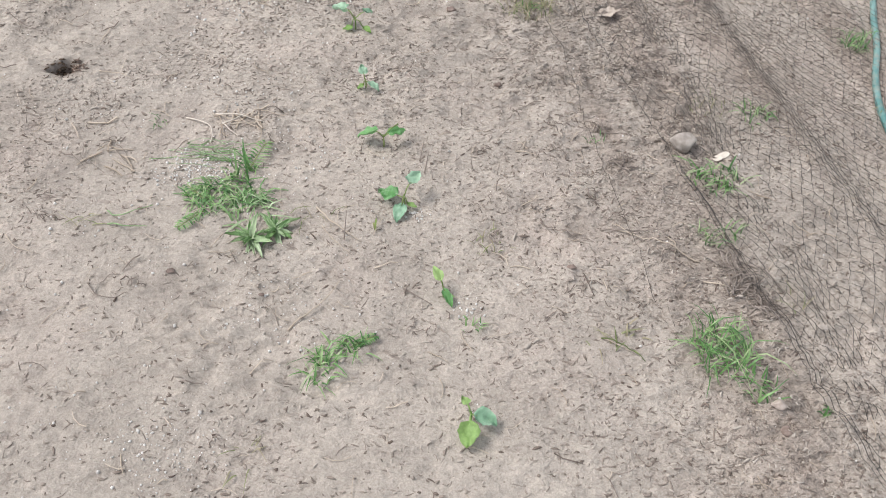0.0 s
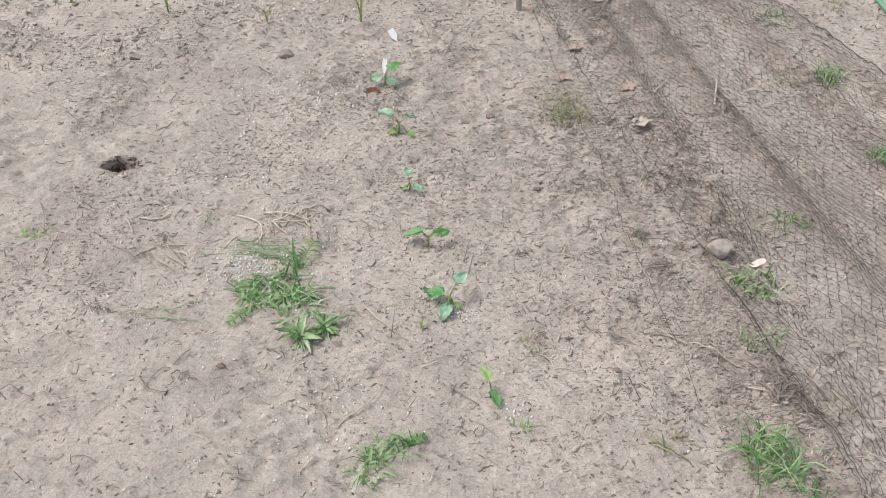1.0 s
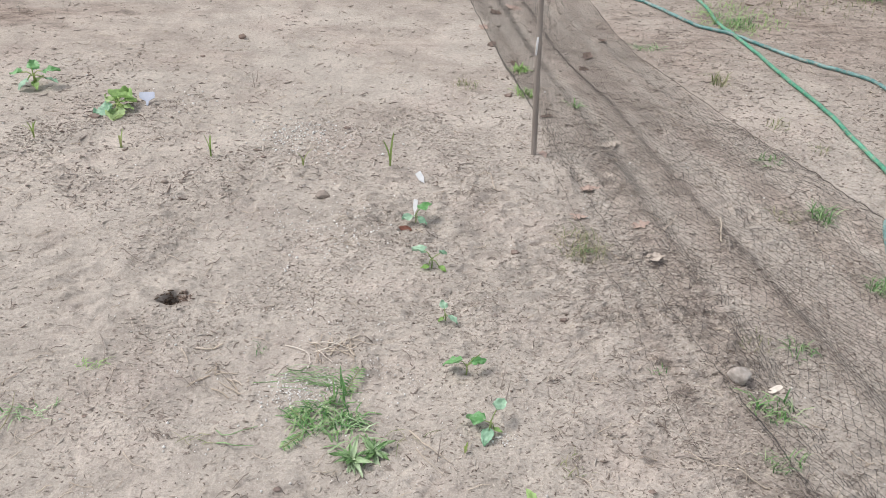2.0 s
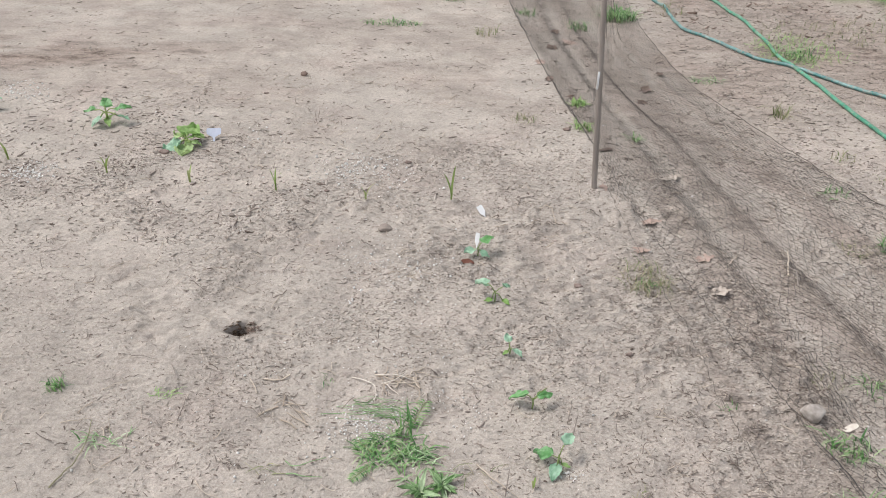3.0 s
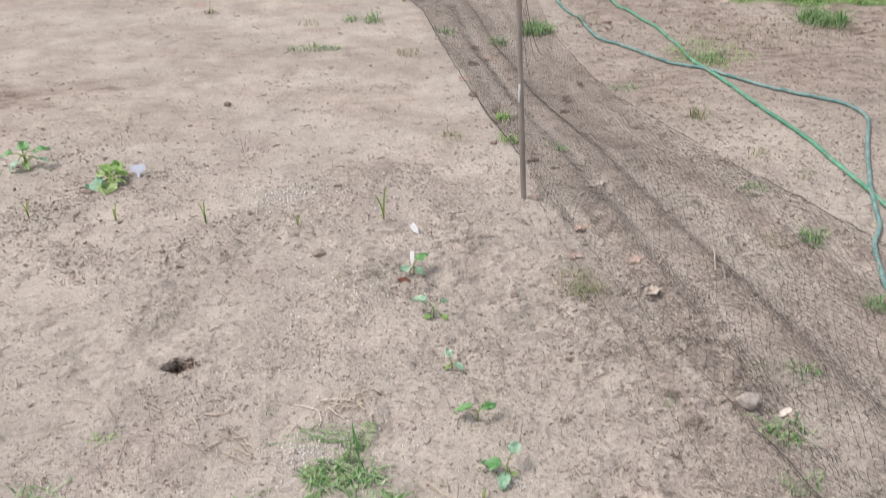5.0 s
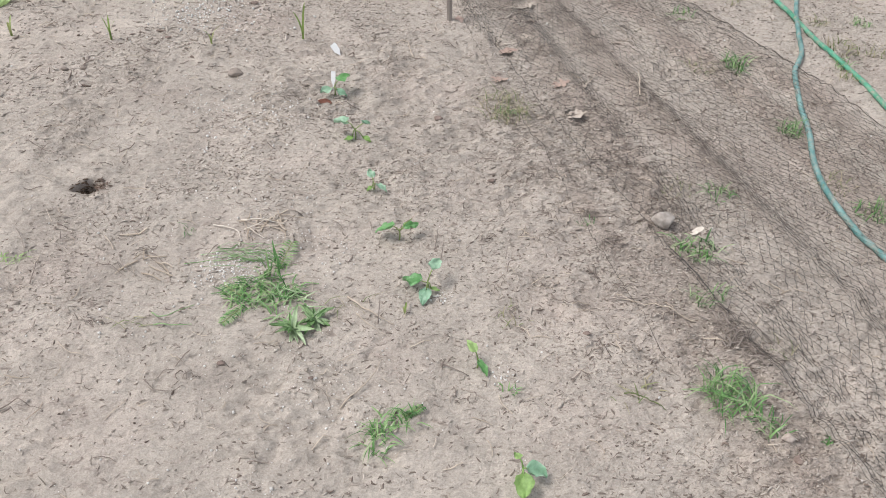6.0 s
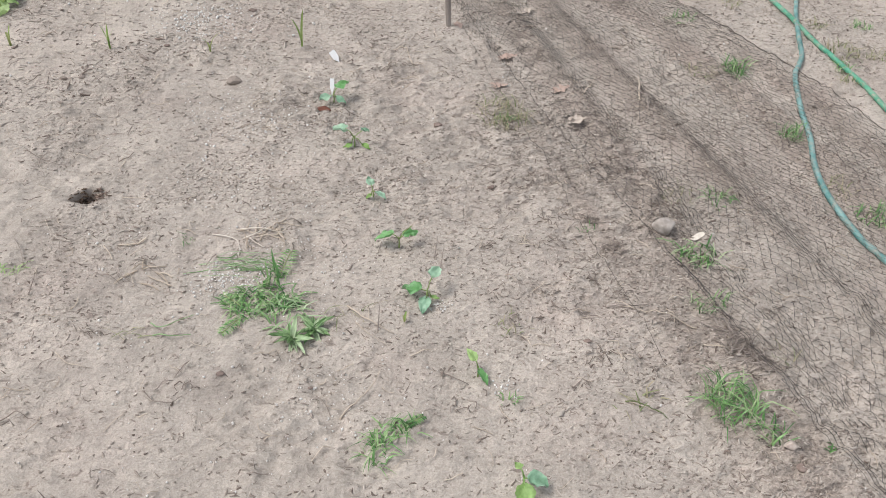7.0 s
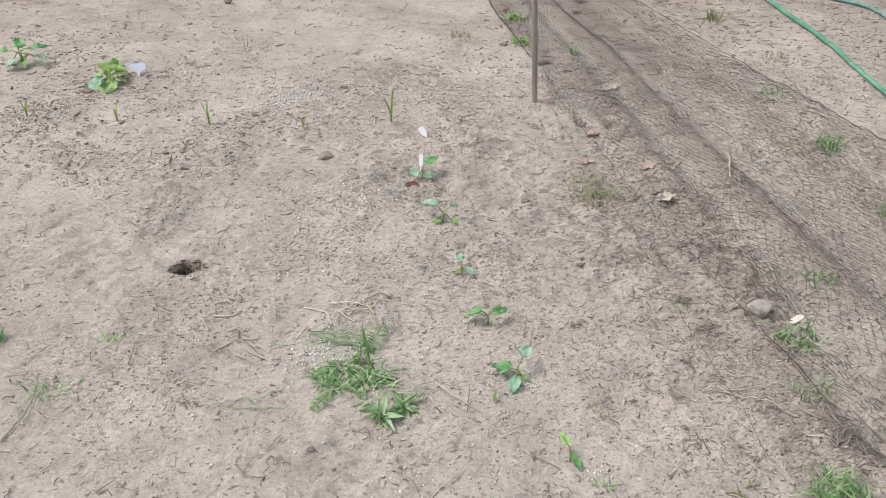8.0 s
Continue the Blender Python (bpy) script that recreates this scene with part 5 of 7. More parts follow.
# ---- stones, leaves and loose bits ----
def stone(at, size, seed, mat, label, sink=0.3, name="stone", category="stone", group=""):
    rng = np.random.default_rng(seed)
    bm = bmesh.new()
    bmesh.ops.create_icosphere(bm, subdivisions=3, radius=1.0)
    off = rng.uniform(-9, 9, 3)
    cuts = [(Vector(q).normalized(), rng.uniform(0.55, 0.82)) for q in rng.normal(size=(11, 3))]
    for v in bm.verts:
        p = Vector(v.co)
        k = 1 + 0.30 * noise.noise(p * 1.3 + Vector(off)) + (0.32 if name.endswith("clod") else 0.14) * noise.noise(p * 3.3 + Vector(off)) + (0.16 if name.endswith("clod") else 0.05) * noise.noise(p * 8.0)
        p = p * k
        for normal, reach in cuts:
            over = p.dot(normal) - reach
            if over > 0:
                p = p - normal * (0.85 * over)
        v.co = (p.x * size[0], p.y * size[1], p.z * size[2])
    me = bpy.data.meshes.new(name)
    bm.to_mesh(me)
    bm.free()
    return whole(name, soften(me), mat, label, category, group, at=(*at, zat(*at) + size[2] * (1 - 2 * sink)))


stone((0.957, 1.672), (0.042, 0.030, 0.028), 1, STONE, "rounded grey-brown stone half sunk under netting", 0.1)
stone((1.008, 0.925), (0.016, 0.013, 0.012), 2, PINK_STONE, "small pale pinkish stone beside grass", 0.2)
stone((1.01, 0.87), (0.014, 0.012, 0.008), 3, CLOD_DARK, "small brown clod in crumbly soil", 0.3, "clod", "clod", "clods of soil")
stone((-0.298, 2.552), (0.026, 0.024, 0.014), 4, DARK_BITS, "grey-brown soil clod in the bed", 0.25, "clod", "clod", "clods of soil")
stone((-0.88, 4.06), (0.022, 0.016, 0.014), 5, SPOIL, "dark soil clod on bare soil", 0.2, "clod", "clod", "clods of soil")
stone((-0.874, 2.599), (0.014, 0.011, 0.009), 6, DARK_BITS, "small round soil clod", 0.25, "clod", "clod", "clods of soil")
stone((-0.813, 2.596), (0.012, 0.010, 0.008), 7, DARK_BITS, "small round soil clod", 0.25, "clod", "clod", "clods of soil")
stone((0.0, 2.365), (0.03, 0.016, 0.011), 8, RED_BIT, "dark red rotten wood fragment", 0.2, "wood_fragment", "wood fragment")
stone((2.33, 5.85), (0.034, 0.024, 0.02), 9, PINK_STONE, "pale stone at the lawn's edge", 0.2)
stone((-0.557, 2.82), (0.012, 0.0084, 0.006), 64, CLOD_DARK, "damp brown clod of soil in the bed", 0.35, "soil_clod", "clod", "clods in the bed")
stone((-1.292, 3.099), (0.022, 0.0154, 0.011), 65, CLOD_DARK, "damp brown clod of soil in the bed", 0.35, "soil_clod", "clod", "clods in the bed")
stone((-1.017, 3.807), (0.014, 0.0098, 0.007), 66, CLOD_DARK, "damp brown clod of soil in the bed", 0.35, "soil_clod", "clod", "clods in the bed")
stone((-0.258, 3.08), (0.016, 0.0112, 0.008), 67, CLOD_DARK, "damp brown clod of soil in the bed", 0.35, "soil_clod", "clod", "clods in the bed")
stone((0.375, 2.25), (0.016, 0.0112, 0.008), 68, CLOD_DARK, "damp brown clod of soil in the bed", 0.35, "soil_clod", "clod", "clods in the bed")
stone((0.438, 3.507), (0.022, 0.0154, 0.011), 69, CLOD_DARK, "damp brown clod of soil in the bed", 0.35, "soil_clod", "clod", "clods in the bed")
stone((0.632, 1.265), (0.011, 0.0077, 0.0055), 70, CLOD_DARK, "damp brown clod of soil in the bed", 0.35, "soil_clod", "clod", "clods in the bed")
stone((0.5, 1.914), (0.012, 0.0084, 0.006), 71, CLOD_DARK, "damp brown clod of soil in the bed", 0.35, "soil_clod", "clod", "clods in the bed")
stone((-0.253, 1.249), (0.012, 0.0084, 0.006), 72, CLOD_DARK, "damp brown clod of soil in the bed", 0.35, "soil_clod", "clod", "clods in the bed")
stone((-0.045, 1.18), (0.007, 0.0049, 0.0035), 73, CLOD_DARK, "damp brown clod of soil in the bed", 0.35, "soil_clod", "clod", "clods in the bed")
stone((-0.358, 1.433), (0.008, 0.0056, 0.004), 74, CLOD_DARK, "damp brown clod of soil in the bed", 0.35, "soil_clod", "clod", "clods in the bed")
stone((-0.765, 1.45), (0.007, 0.0049, 0.0035), 75, CLOD_DARK, "damp brown clod of soil in the bed", 0.35, "soil_clod", "clod", "clods in the bed")


def fallen_leaf(at, length, wide, turn, mat, label, curl=0.3, lobes=0.3):
    """A dry leaf: lobed round its rim, cupped and crumpled; its stalk end points along -y."""
    rings, segs = 6, 44
    own = Vector((at[0] * 9, at[1] * 9, 0))
    verts, faces = [(0, 0, 0)], []
    for r in range(1, rings + 1):
        f = r / rings
        for k in range(segs):
            a = 2 * math.pi * k / segs
            rim = 1 + lobes * (0.55 * math.cos(5 * a) + 0.25 * math.cos(9 * a + 1.0)) + 0.25 * lobes * noise.noise(Vector((math.cos(a) * 3, math.sin(a) * 3, 1)) + own)
            rim *= 1 - 0.35 * abs(math.cos(a)) ** 3 * (lobes == 0)
            p = Vector((0.5 * wide * f * rim * math.cos(a), 0.5 * length * f * rim * math.sin(a), 0))
            crumple = noise.noise(p * (2.6 / wide) + own) * 0.14 + noise.noise(p * (6.0 / wide) + own) * 0.07 * f
            p.z = wide * ((1.0 if lobes > 0 else 0.15) * crumple + 0.16 * curl * f * f)
            verts.append(p)
    faces += [(0, 1 + k, 1 + (k + 1) % segs) for k in range(segs)]
    for r in range(rings - 1):
        b = 1 + r * segs
        faces += [(b + k, b + segs + k, b + segs + (k + 1) % segs, b + (k + 1) % segs) for k in range(segs)]
    ob = whole("fallen_leaf", soften(mesh_of("fallen_leaf", verts, faces)), mat, label, "dry leaf", "fallen leaves", at=(*at, zat(*at) + 0.003))
    ob.rotation_euler = (radians(6), radians(-8), radians(turn))


fallen_leaf((1.053, 1.640), 0.050, 0.030, -62, CREAM_LEAF, "small cream-coloured dry leaf on netting", 0.10, 0)
fallen_leaf((0.845, 2.25), 0.060, 0.050, -70, PALE_LEAF, "bleached crumpled dry leaf under netting", 0.35)
fallen_leaf((0.69, 2.70), 0.07, 0.05, -80, DRY_LEAF, "crumpled brown dry leaf", 0.45)
fallen_leaf((0.78, 2.80), 0.045, 0.035, 40, PALE_LEAF, "small pale dry leaf", 0.3)
fallen_leaf((0.615, 2.49), 0.065, 0.045, -100, DRY_LEAF, "reddish brown dry leaf", 0.35)
fallen_leaf((0.835, 2.45), 0.06, 0.045, -60, DRY_LEAF, "pinkish brown dry leaf under netting", 0.35)
fallen_leaf((0.83, 3.06), 0.065, 0.048, -60, PALE_LEAF, "pale crumpled dry leaf under netting", 0.35)
fallen_leaf((0.555, 2.51), 0.04, 0.012, -80, PALE_LEAF, "thin pale sliver of dry leaf", 0.2, 0)
fallen_leaf((0.36, 4.38), 0.06, 0.045, 20, DRY_LEAF, "brown dry leaf at the net's edge", 0.4)
fallen_leaf((0.393, 4.14), 0.06, 0.045, -30, DARK_LEAF, "dark brown rotting leaf caught in netting", 0.5)
fallen_leaf((0.438, 4.629), 0.07, 0.05, 50, DARK_LEAF, "dark brown rotting leaf caught in netting", 0.5)
fallen_leaf((0.872, 4.028), 0.08, 0.05, -20, DARK_LEAF, "dark brown rotting leaf caught in netting", 0.5)
fallen_leaf((0.831, 3.856), 0.05, 0.04, 70, DARK_LEAF, "dark brown rotting leaf caught in netting", 0.5)
fallen_leaf((0.475, 4.939), 0.07, 0.05, 10, DARK_LEAF, "dark brown rotting leaf caught in netting", 0.5)
fallen_leaf((0.587, 3.298), 0.06, 0.03, -75, DARK_LEAF, "dark brown rotting leaf caught in netting", 0.5)
fallen_leaf((0.489, 3.886), 0.05, 0.035, 35, DARK_LEAF, "dark brown rotting leaf caught in netting", 0.5)
fallen_leaf((0.982, 4.253), 0.05, 0.04, -50, DARK_LEAF, "dark brown rotting leaf caught in netting", 0.5)
fallen_leaf((0.55, 4.72), 0.10, 0.05, 60, DRY_LEAF, "brown dry leaf under netting", 0.4)
fallen_leaf((0.54, 2.95), 0.05, 0.03, 10, DRY_LEAF, "brown leaf scrap at the foot of a stake", 0.4)
fallen_leaf((-1.70, 6.16), 0.07, 0.05, 10, PALE_LEAF, "pale curled dry leaf at the lawn's edge", 0.5)
fallen_leaf((-1.86, 6.20), 0.05, 0.04, 70, PALE_LEAF, "small pale dry leaf at the lawn's edge", 0.4)
fallen_leaf((-1.40, 6.0), 0.09, 0.06, 30, DRY_LEAF, "reddish dry leaf at the lawn's edge", 0.4)


def twig(points, r, mat, label):
    line = [(x, y, zat(x, y) + 0.004 + h) for x, y, h in spline(points, 6)]
    n = len(line)
    me = tube("twig", line, [r * (1 - 0.6 * k / n) for k in range(n)], 6)
    return whole("twig", me, mat, label, "twig", "loose twigs")


twig([(1.10, 2.36, 0.0), (1.12, 2.44, 0.015), (1.15, 2.54, 0.005)], 0.004, STRAW, "pale bare twig lying on netting")
twig([(1.115, 2.30, 0.0), (1.12, 2.36, 0.02), (1.10, 2.43, 0.015), (1.14, 2.48, 0.0)], 0.003, TWIG, "thin grey twig lying on netting")
twig([(0.33, 2.64, 0.0), (0.31, 2.72, 0.03), (0.27, 2.76, 0.0)], 0.0025, STRAW, "thin bent straw in the soil")
twig([(0.29, 1.60, 0.0), (0.30, 1.625, 0.045)], 0.0016, TWIG, "short thin stalk sticking out of the soil")
twig([(0.48, 1.56, 0.0), (0.485, 1.575, 0.03)], 0.0014, TWIG, "short thin stalk sticking out of the soil")
twig([(0.42, 1.58, 0.0), (0.415, 1.59, 0.028)], 0.0014, TWIG, "short thin stalk sticking out of the soil")
twig([(0.93, 1.30, 0.0), (0.86, 1.33, 0.012), (0.75, 1.38, 0.0)], 0.002, STRAW, "long thin straw on crumbly soil")
twig([(0.02, 1.10, 0.0), (0.09, 1.16, 0.008), (0.12, 1.22, 0.0)], 0.0018, STRAW, "thin straw on sandy soil")
twig([(0.05, 1.44, 0.0), (0.10, 1.38, 0.01), (0.16, 1.34, 0.0)], 0.0024, STRAW, "pale trailing stem on sandy soil")
twig([(-0.43, 1.42, 0.0), (-0.40, 1.40, 0.01), (-0.33, 1.44, 0.0)], 0.002, GREY_WEED, "olive plant stem lying on sandy soil")
twig([(-0.988, 1.647, 0), (-0.952, 1.66, 0.004), (-0.919, 1.683, 0)], 0.0013, STRAW, "pale dry straw lying on sandy soil")
twig([(-0.829, 1.761, 0), (-0.802, 1.712, 0.006), (-0.782, 1.658, 0)], 0.0016, TWIG, "bent grey twig on sandy soil")
twig([(-0.74, 1.535, 0), (-0.738, 1.576, 0.008), (-0.743, 1.617, 0)], 0.0016, ROOT, "short dark stick on sandy soil")
twig([(-1.043, 1.509, 0), (-0.999, 1.518, 0.004), (-0.966, 1.533, 0)], 0.0013, STRAW, "pale dry straw lying on sandy soil")
twig([(-0.634, 1.337, 0), (-0.602, 1.303, 0.004), (-0.557, 1.287, 0)], 0.0015, STRAW, "curved pale stem on sandy soil")
twig([(-0.903, 1.488, 0), (-0.907, 1.504, 0.03)], 0.0016, STRAW, "short pale stick in a small weed")
twig([(-0.466, 1.63, 0), (-0.435, 1.59, 0.006), (-0.402, 1.563, 0)], 0.0013, TWIG, "thin grey stem on sandy soil")
twig([(-0.574, 1.92, 0), (-0.529, 1.914, 0.004), (-0.475, 1.888, 0)], 0.0013, STRAW, "pale dry straw lying on sandy soil")
twig([(-0.222, 1.717, 0), (-0.185, 1.727, 0.01), (-0.155, 1.766, 0)], 0.0021, CREAM_LEAF, "pale stalk on a heap of straw")
twig([(-0.217, 1.728, 0), (-0.194, 1.696, 0.008), (-0.167, 1.674, 0)], 0.0021, CREAM_LEAF, "pale stalk on a heap of straw")
twig([(-0.308, 1.74, 0), (-0.253, 1.714, 0.006), (-0.232, 1.682, 0.006), (-0.233, 1.643, 0)], 0.0017, CREAM_LEAF, "long bent straw beside a heap")
twig([(-0.234, 1.753, 0), (-0.175, 1.747, 0.008), (-0.111, 1.732, 0)], 0.0021, CREAM_LEAF, "pale stalk on a heap of straw")
twig([(-0.419, 1.206, 0), (-0.388, 1.171, 0.006), (-0.353, 1.163, 0.006), (-0.329, 1.181, 0)], 0.0014, ROOT, "thin dark root on sandy soil")
twig([(-0.393, 1.207, 0), (-0.378, 1.226, 0.006), (-0.357, 1.231, 0)], 0.0014, TWIG, "thin grey stem on sandy soil")
twig([(-0.718, 1.146, 0), (-0.682, 1.165, 0.006), (-0.653, 1.152, 0.006), (-0.626, 1.142, 0)], 0.0015, ROOT, "thin dark root on sandy soil")
twig([(-0.857, 1.204, 0), (-0.84, 1.216, 0.004), (-0.824, 1.232, 0)], 0.0013, TWIG, "thin grey stem on sandy soil")
twig([(-0.953, 1.782, 0), (-0.917, 1.783, 0.004), (-0.879, 1.779, 0)], 0.0013, TWIG, "thin grey stem on sandy soil")
twig([(-0.576, 1.595, 0), (-0.549, 1.586, 0.008), (-0.515, 1.556, 0)], 0.0014, ROOT, "short dark root by a tangle of stems")
twig([(-0.544, 1.641, 0), (-0.519, 1.582, 0.012), (-0.469, 1.544, 0)], 0.0013, TWIG, "thin grey stem in a tangle")
twig([(-0.541, 1.568, 0), (-0.506, 1.593, 0.012), (-0.489, 1.552, 0)], 0.0013, STRAW, "thin pale stem in a tangle")
twig([(0.53, 1.643, 0), (0.559, 1.63, 0.004), (0.586, 1.621, 0)], 0.0014, STRAW, "pale dry straw lying on sandy soil")
twig([(0.474, 1.499, 0), (0.477, 1.514, 0.014), (0.484, 1.516, 0.026), (0.492, 1.516, 0.024)], 0.0015, ROOT, "dark hooked stalk in sandy soil")
twig([(0.302, 1.56, 0), (0.307, 1.572, 0.025), (0.312, 1.584, 0.05)], 0.0017, TWIG, "dark dry stalk behind a seedling")
twig([(0.121, 1.344, 0), (0.124, 1.359, 0.03), (0.128, 1.376, 0.06)], 0.0018, TWIG, "short dead stick standing in soil")
twig([(0.068, 1.377, 0), (0.103, 1.333, 0.004), (0.142, 1.301, 0)], 0.0014, STRAW, "curved pale stem on sandy soil")
twig([(0.26, 1.205, 0), (0.283, 1.185, 0.006), (0.322, 1.162, 0)], 0.0019, ROOT, "dark dead stem beside a small seedling")
twig([(0.262, 1.193, 0), (0.265, 1.198, 0.01), (0.272, 1.202, 0.02)], 0.0022, ROOT, "dark broken stalk beside a small seedling")
twig([(0.713, 1.385, 0), (0.76, 1.38, 0.005), (0.811, 1.381, 0)], 0.0016, TWIG, "dark twig lying on sandy soil")
twig([(0.575, 1.403, 0), (0.595, 1.377, 0.006), (0.629, 1.36, 0.006), (0.683, 1.348, 0)], 0.0017, ROOT, "bent dark root on crumbly soil")
twig([(0.866, 1.363, 0), (0.878, 1.344, 0.005), (0.873, 1.31, 0)], 0.0013, STRAW, "pale dry stem at the netting")
twig([(0.638, 1.965, 0), (0.666, 1.935, 0.008), (0.67, 1.88, 0)], 0.0013, TWIG, "thin grey stem on crumbly soil")
twig([(-0.706, 3.463, 0), (-0.717, 3.49, 0.022), (-0.724, 3.513, 0.045)], 0.0019, ROOT, "dark forked stalk standing in sandy soil")
twig([(-0.711, 3.524, 0), (-0.708, 3.543, 0.022), (-0.709, 3.566, 0.045)], 0.0019, ROOT, "dark forked stalk standing in sandy soil")
twig([(-0.42, 3.306, 0), (-0.395, 3.367, 0.012), (-0.372, 3.328, 0.012), (-0.36, 3.289, 0)], 0.0022, STRAW, "bent pale stalk in sandy soil")
twig([(-0.843, 3.668, 0), (-0.853, 3.695, 0.03)], 0.0017, ROOT, "dark bent stalk in sandy soil")
twig([(-1.302, 3.648, 0), (-1.31, 3.672, 0.03)], 0.0017, ROOT, "dark bent stalk in sandy soil")
twig([(-0.609, 2.247, 0), (-0.6, 2.28, 0.006), (-0.598, 2.296, 0)], 0.0018, TWIG, "grey twig on sandy soil")
twig([(-0.569, 2.242, 0), (-0.553, 2.267, 0.006), (-0.537, 2.276, 0)], 0.0016, STRAW, "pale straw on sandy soil")
twig([(-0.652, 2.305, 0), (-0.653, 2.315, 0.02)], 0.0018, STRAW, "short pale stalk in sandy soil")
twig([(-0.894, 2.163, 0), (-0.843, 2.12, 0.008), (-0.794, 2.098, 0)], 0.0015, ROOT, "thin dark root on sandy soil")
twig([(-1.15, 2.106, 0), (-1.142, 2.152, 0.005), (-1.131, 2.193, 0)], 0.0014, TWIG, "thin grey stem on sandy soil")
twig([(-0.561, 2.43, 0), (-0.529, 2.409, 0.005), (-0.508, 2.448, 0)], 0.0014, STRAW, "pale straw on sandy soil")
twig([(0.907, 2.412, 0), (0.96, 2.487, 0.006), (0.988, 2.538, 0)], 0.0022, STRAW, "pale bare twig at the netting")
twig([(-0.982, 1.302, 0.0), (-0.953, 1.37, 0.004), (-0.947, 1.45, 0.006), (-0.95, 1.50, 0.03)], 0.0019, OLIVE_TUFT, "long trailing olive stem of a small weed")
twig([(0.676, 1.083, 0), (0.705, 1.07, 0.006), (0.732, 1.053, 0.006), (0.761, 1.028, 0)], 0.0018, OLIVE_TUFT, "flat olive grass stem lying on soil")
twig([(0.682, 1.077, 0), (0.715, 1.06, 0.006), (0.743, 1.047, 0)], 0.0012, STRAW, "pale dry stem beside an olive one")
twig([(0.727, 1.377, 0), (0.781, 1.379, 0.006), (0.848, 1.378, 0.006), (0.883, 1.344, 0.006), (0.884, 1.315, 0)], 0.0014, TWIG, "long thin grey stem bent at its end")
twig([(0.928, 1.243, 0), (0.951, 1.23, 0.006), (0.978, 1.221, 0)], 0.0018, STRAW, "pale root lying at the fold of netting")
twig([(-0.42, 1.38, 0.0), (-0.38, 1.365, 0.008), (-0.33, 1.375, 0.0)], 0.002, GREY_WEED, "olive plant stem lying on sandy soil")


def strands(name, places, count, length, r, mat, label, spread, seed, rise=0.012, category="straw", along=None):
    """Loose thin stems in little heaps, joined into one."""
    rng = np.random.default_rng(seed)
    chunks = []
    for px, py, k in places:
        for _ in range(int(count * k)):
            x, y = px + rng.normal(0, spread), py + rng.normal(0, spread * 0.7)
            a, l = rng.uniform(0, math.pi) if along is None else rng.normal(along, 0.22), length * rng.uniform(0.4, 1.3)
            b = rng.normal(0, 0.5)
            pts = []
            for s in (-0.5, -0.17, 0.17, 0.5):
                qx, qy = x + l * s * math.cos(a + b * s), y + l * s * math.sin(a + b * s)
                pts.append((qx, qy, zat(qx, qy) + 0.002 + rise * rng.random() * (1 - abs(s))))
            chunks.append(tube_data(pts, r * rng.uniform(0.6, 1.3), 4, False))
    me = mesh_of(name, *gather(chunks))
    return whole(name, me, mat, label, category, kind="stuff")


strands("dry_straw", [(-0.18, 1.73, 1.0), (-0.14, 1.75, 0.6), (-0.43, 1.58, 0.4), (-0.46, 1.62, 0.4), (-0.50, 1.70, 0.2), (0.62, 2.28, 0.6)], 11, 0.075, 0.0020, STRAW,
        "small heaps of pale dry straw on soil", 0.035, 11)
strands("flattened_grass", [(-0.26, 1.615, 1.0), (-0.20, 1.605, 1.0)], 14, 0.10, 0.0009, GREY_WEED, "flattened grey-green grass beside a weed patch", 0.036, 12, 0.010, "grass", 0.05)
strands("root_tangle", [(0.985, 1.298, 0.9), (0.998, 1.266, 1.2), (1.01, 1.238, 1.3), (1.031, 1.216, 1.3), (1.036, 1.189, 1), (1.058, 1.152, 0.6), (0.90, 1.52, 0.4), (0.80, 1.60, 0.5), (0.76, 1.72, 0.5), (0.66, 1.95, 0.4)], 15, 0.055, 0.0014, TWIG,
        "grey-brown fine roots tangled at the netting", 0.024, 13, 0.016, "roots")
rng0 = np.random.default_rng(3)
sx, sy = scatter(rng0, 900, (-1.7, 2.3, 0.6, 4.2), lambda x, y: 0.25 + 0.75 * smooth(0.45, 0.6, fbm(x, y, 0.3, 3)))
strands("loose_stems", [(float(a), float(b), 1.0) for a, b in zip(sx, sy)], 1, 0.045, 0.0010, STRAW, "scattered thin dry stems on sandy soil", 0.0, 14, 0.01)
sx, sy = scatter(rng0, 620, (-1.9, 2.5, 0.6, 5.5), lambda x, y: 0.25 + 0.75 * smooth(0.45, 0.6, fbm(x, y, 0.3, 4)))
strands("dark_rootlets", [(float(a), float(b), 1.0) for a, b in zip(sx, sy)], 1, 0.045, 0.0011, ROOT, "scattered thin dark rootlets on sandy soil", 0.0, 15, 0.012, "roots")


def dead_stalks(seed):
    """Short dry stalks that stand in the crust."""
    rng = np.random.default_rng(seed)
    x, y = scatter(rng, 150, (-1.7, 2.2, 0.6, 4.5), lambda a, b: 0.2 + 0.8 * smooth(0.45, 0.6, fbm(a, b, 0.35, 5)))
    chunks = []
    for px, py in zip(x, y):
        h, lx, ly = rng.uniform(0.012, 0.035), rng.normal(0, 0.008), rng.normal(0, 0.008)
        z = zat(px, py)
        chunks.append(tube_data([(px, py, z - 0.005), (px + 0.6 * lx, py + 0.4 * ly, z + 0.6 * h), (px + lx, py + ly, z + h)], [0.0012, 0.0009, 0.0006], 4))
    return whole("dead_stalks", mesh_of("dead_stalks", *gather(chunks)), TWIG, "short dead stalks standing in sandy soil", "stalks", kind="stuff")


dead_stalks(16)
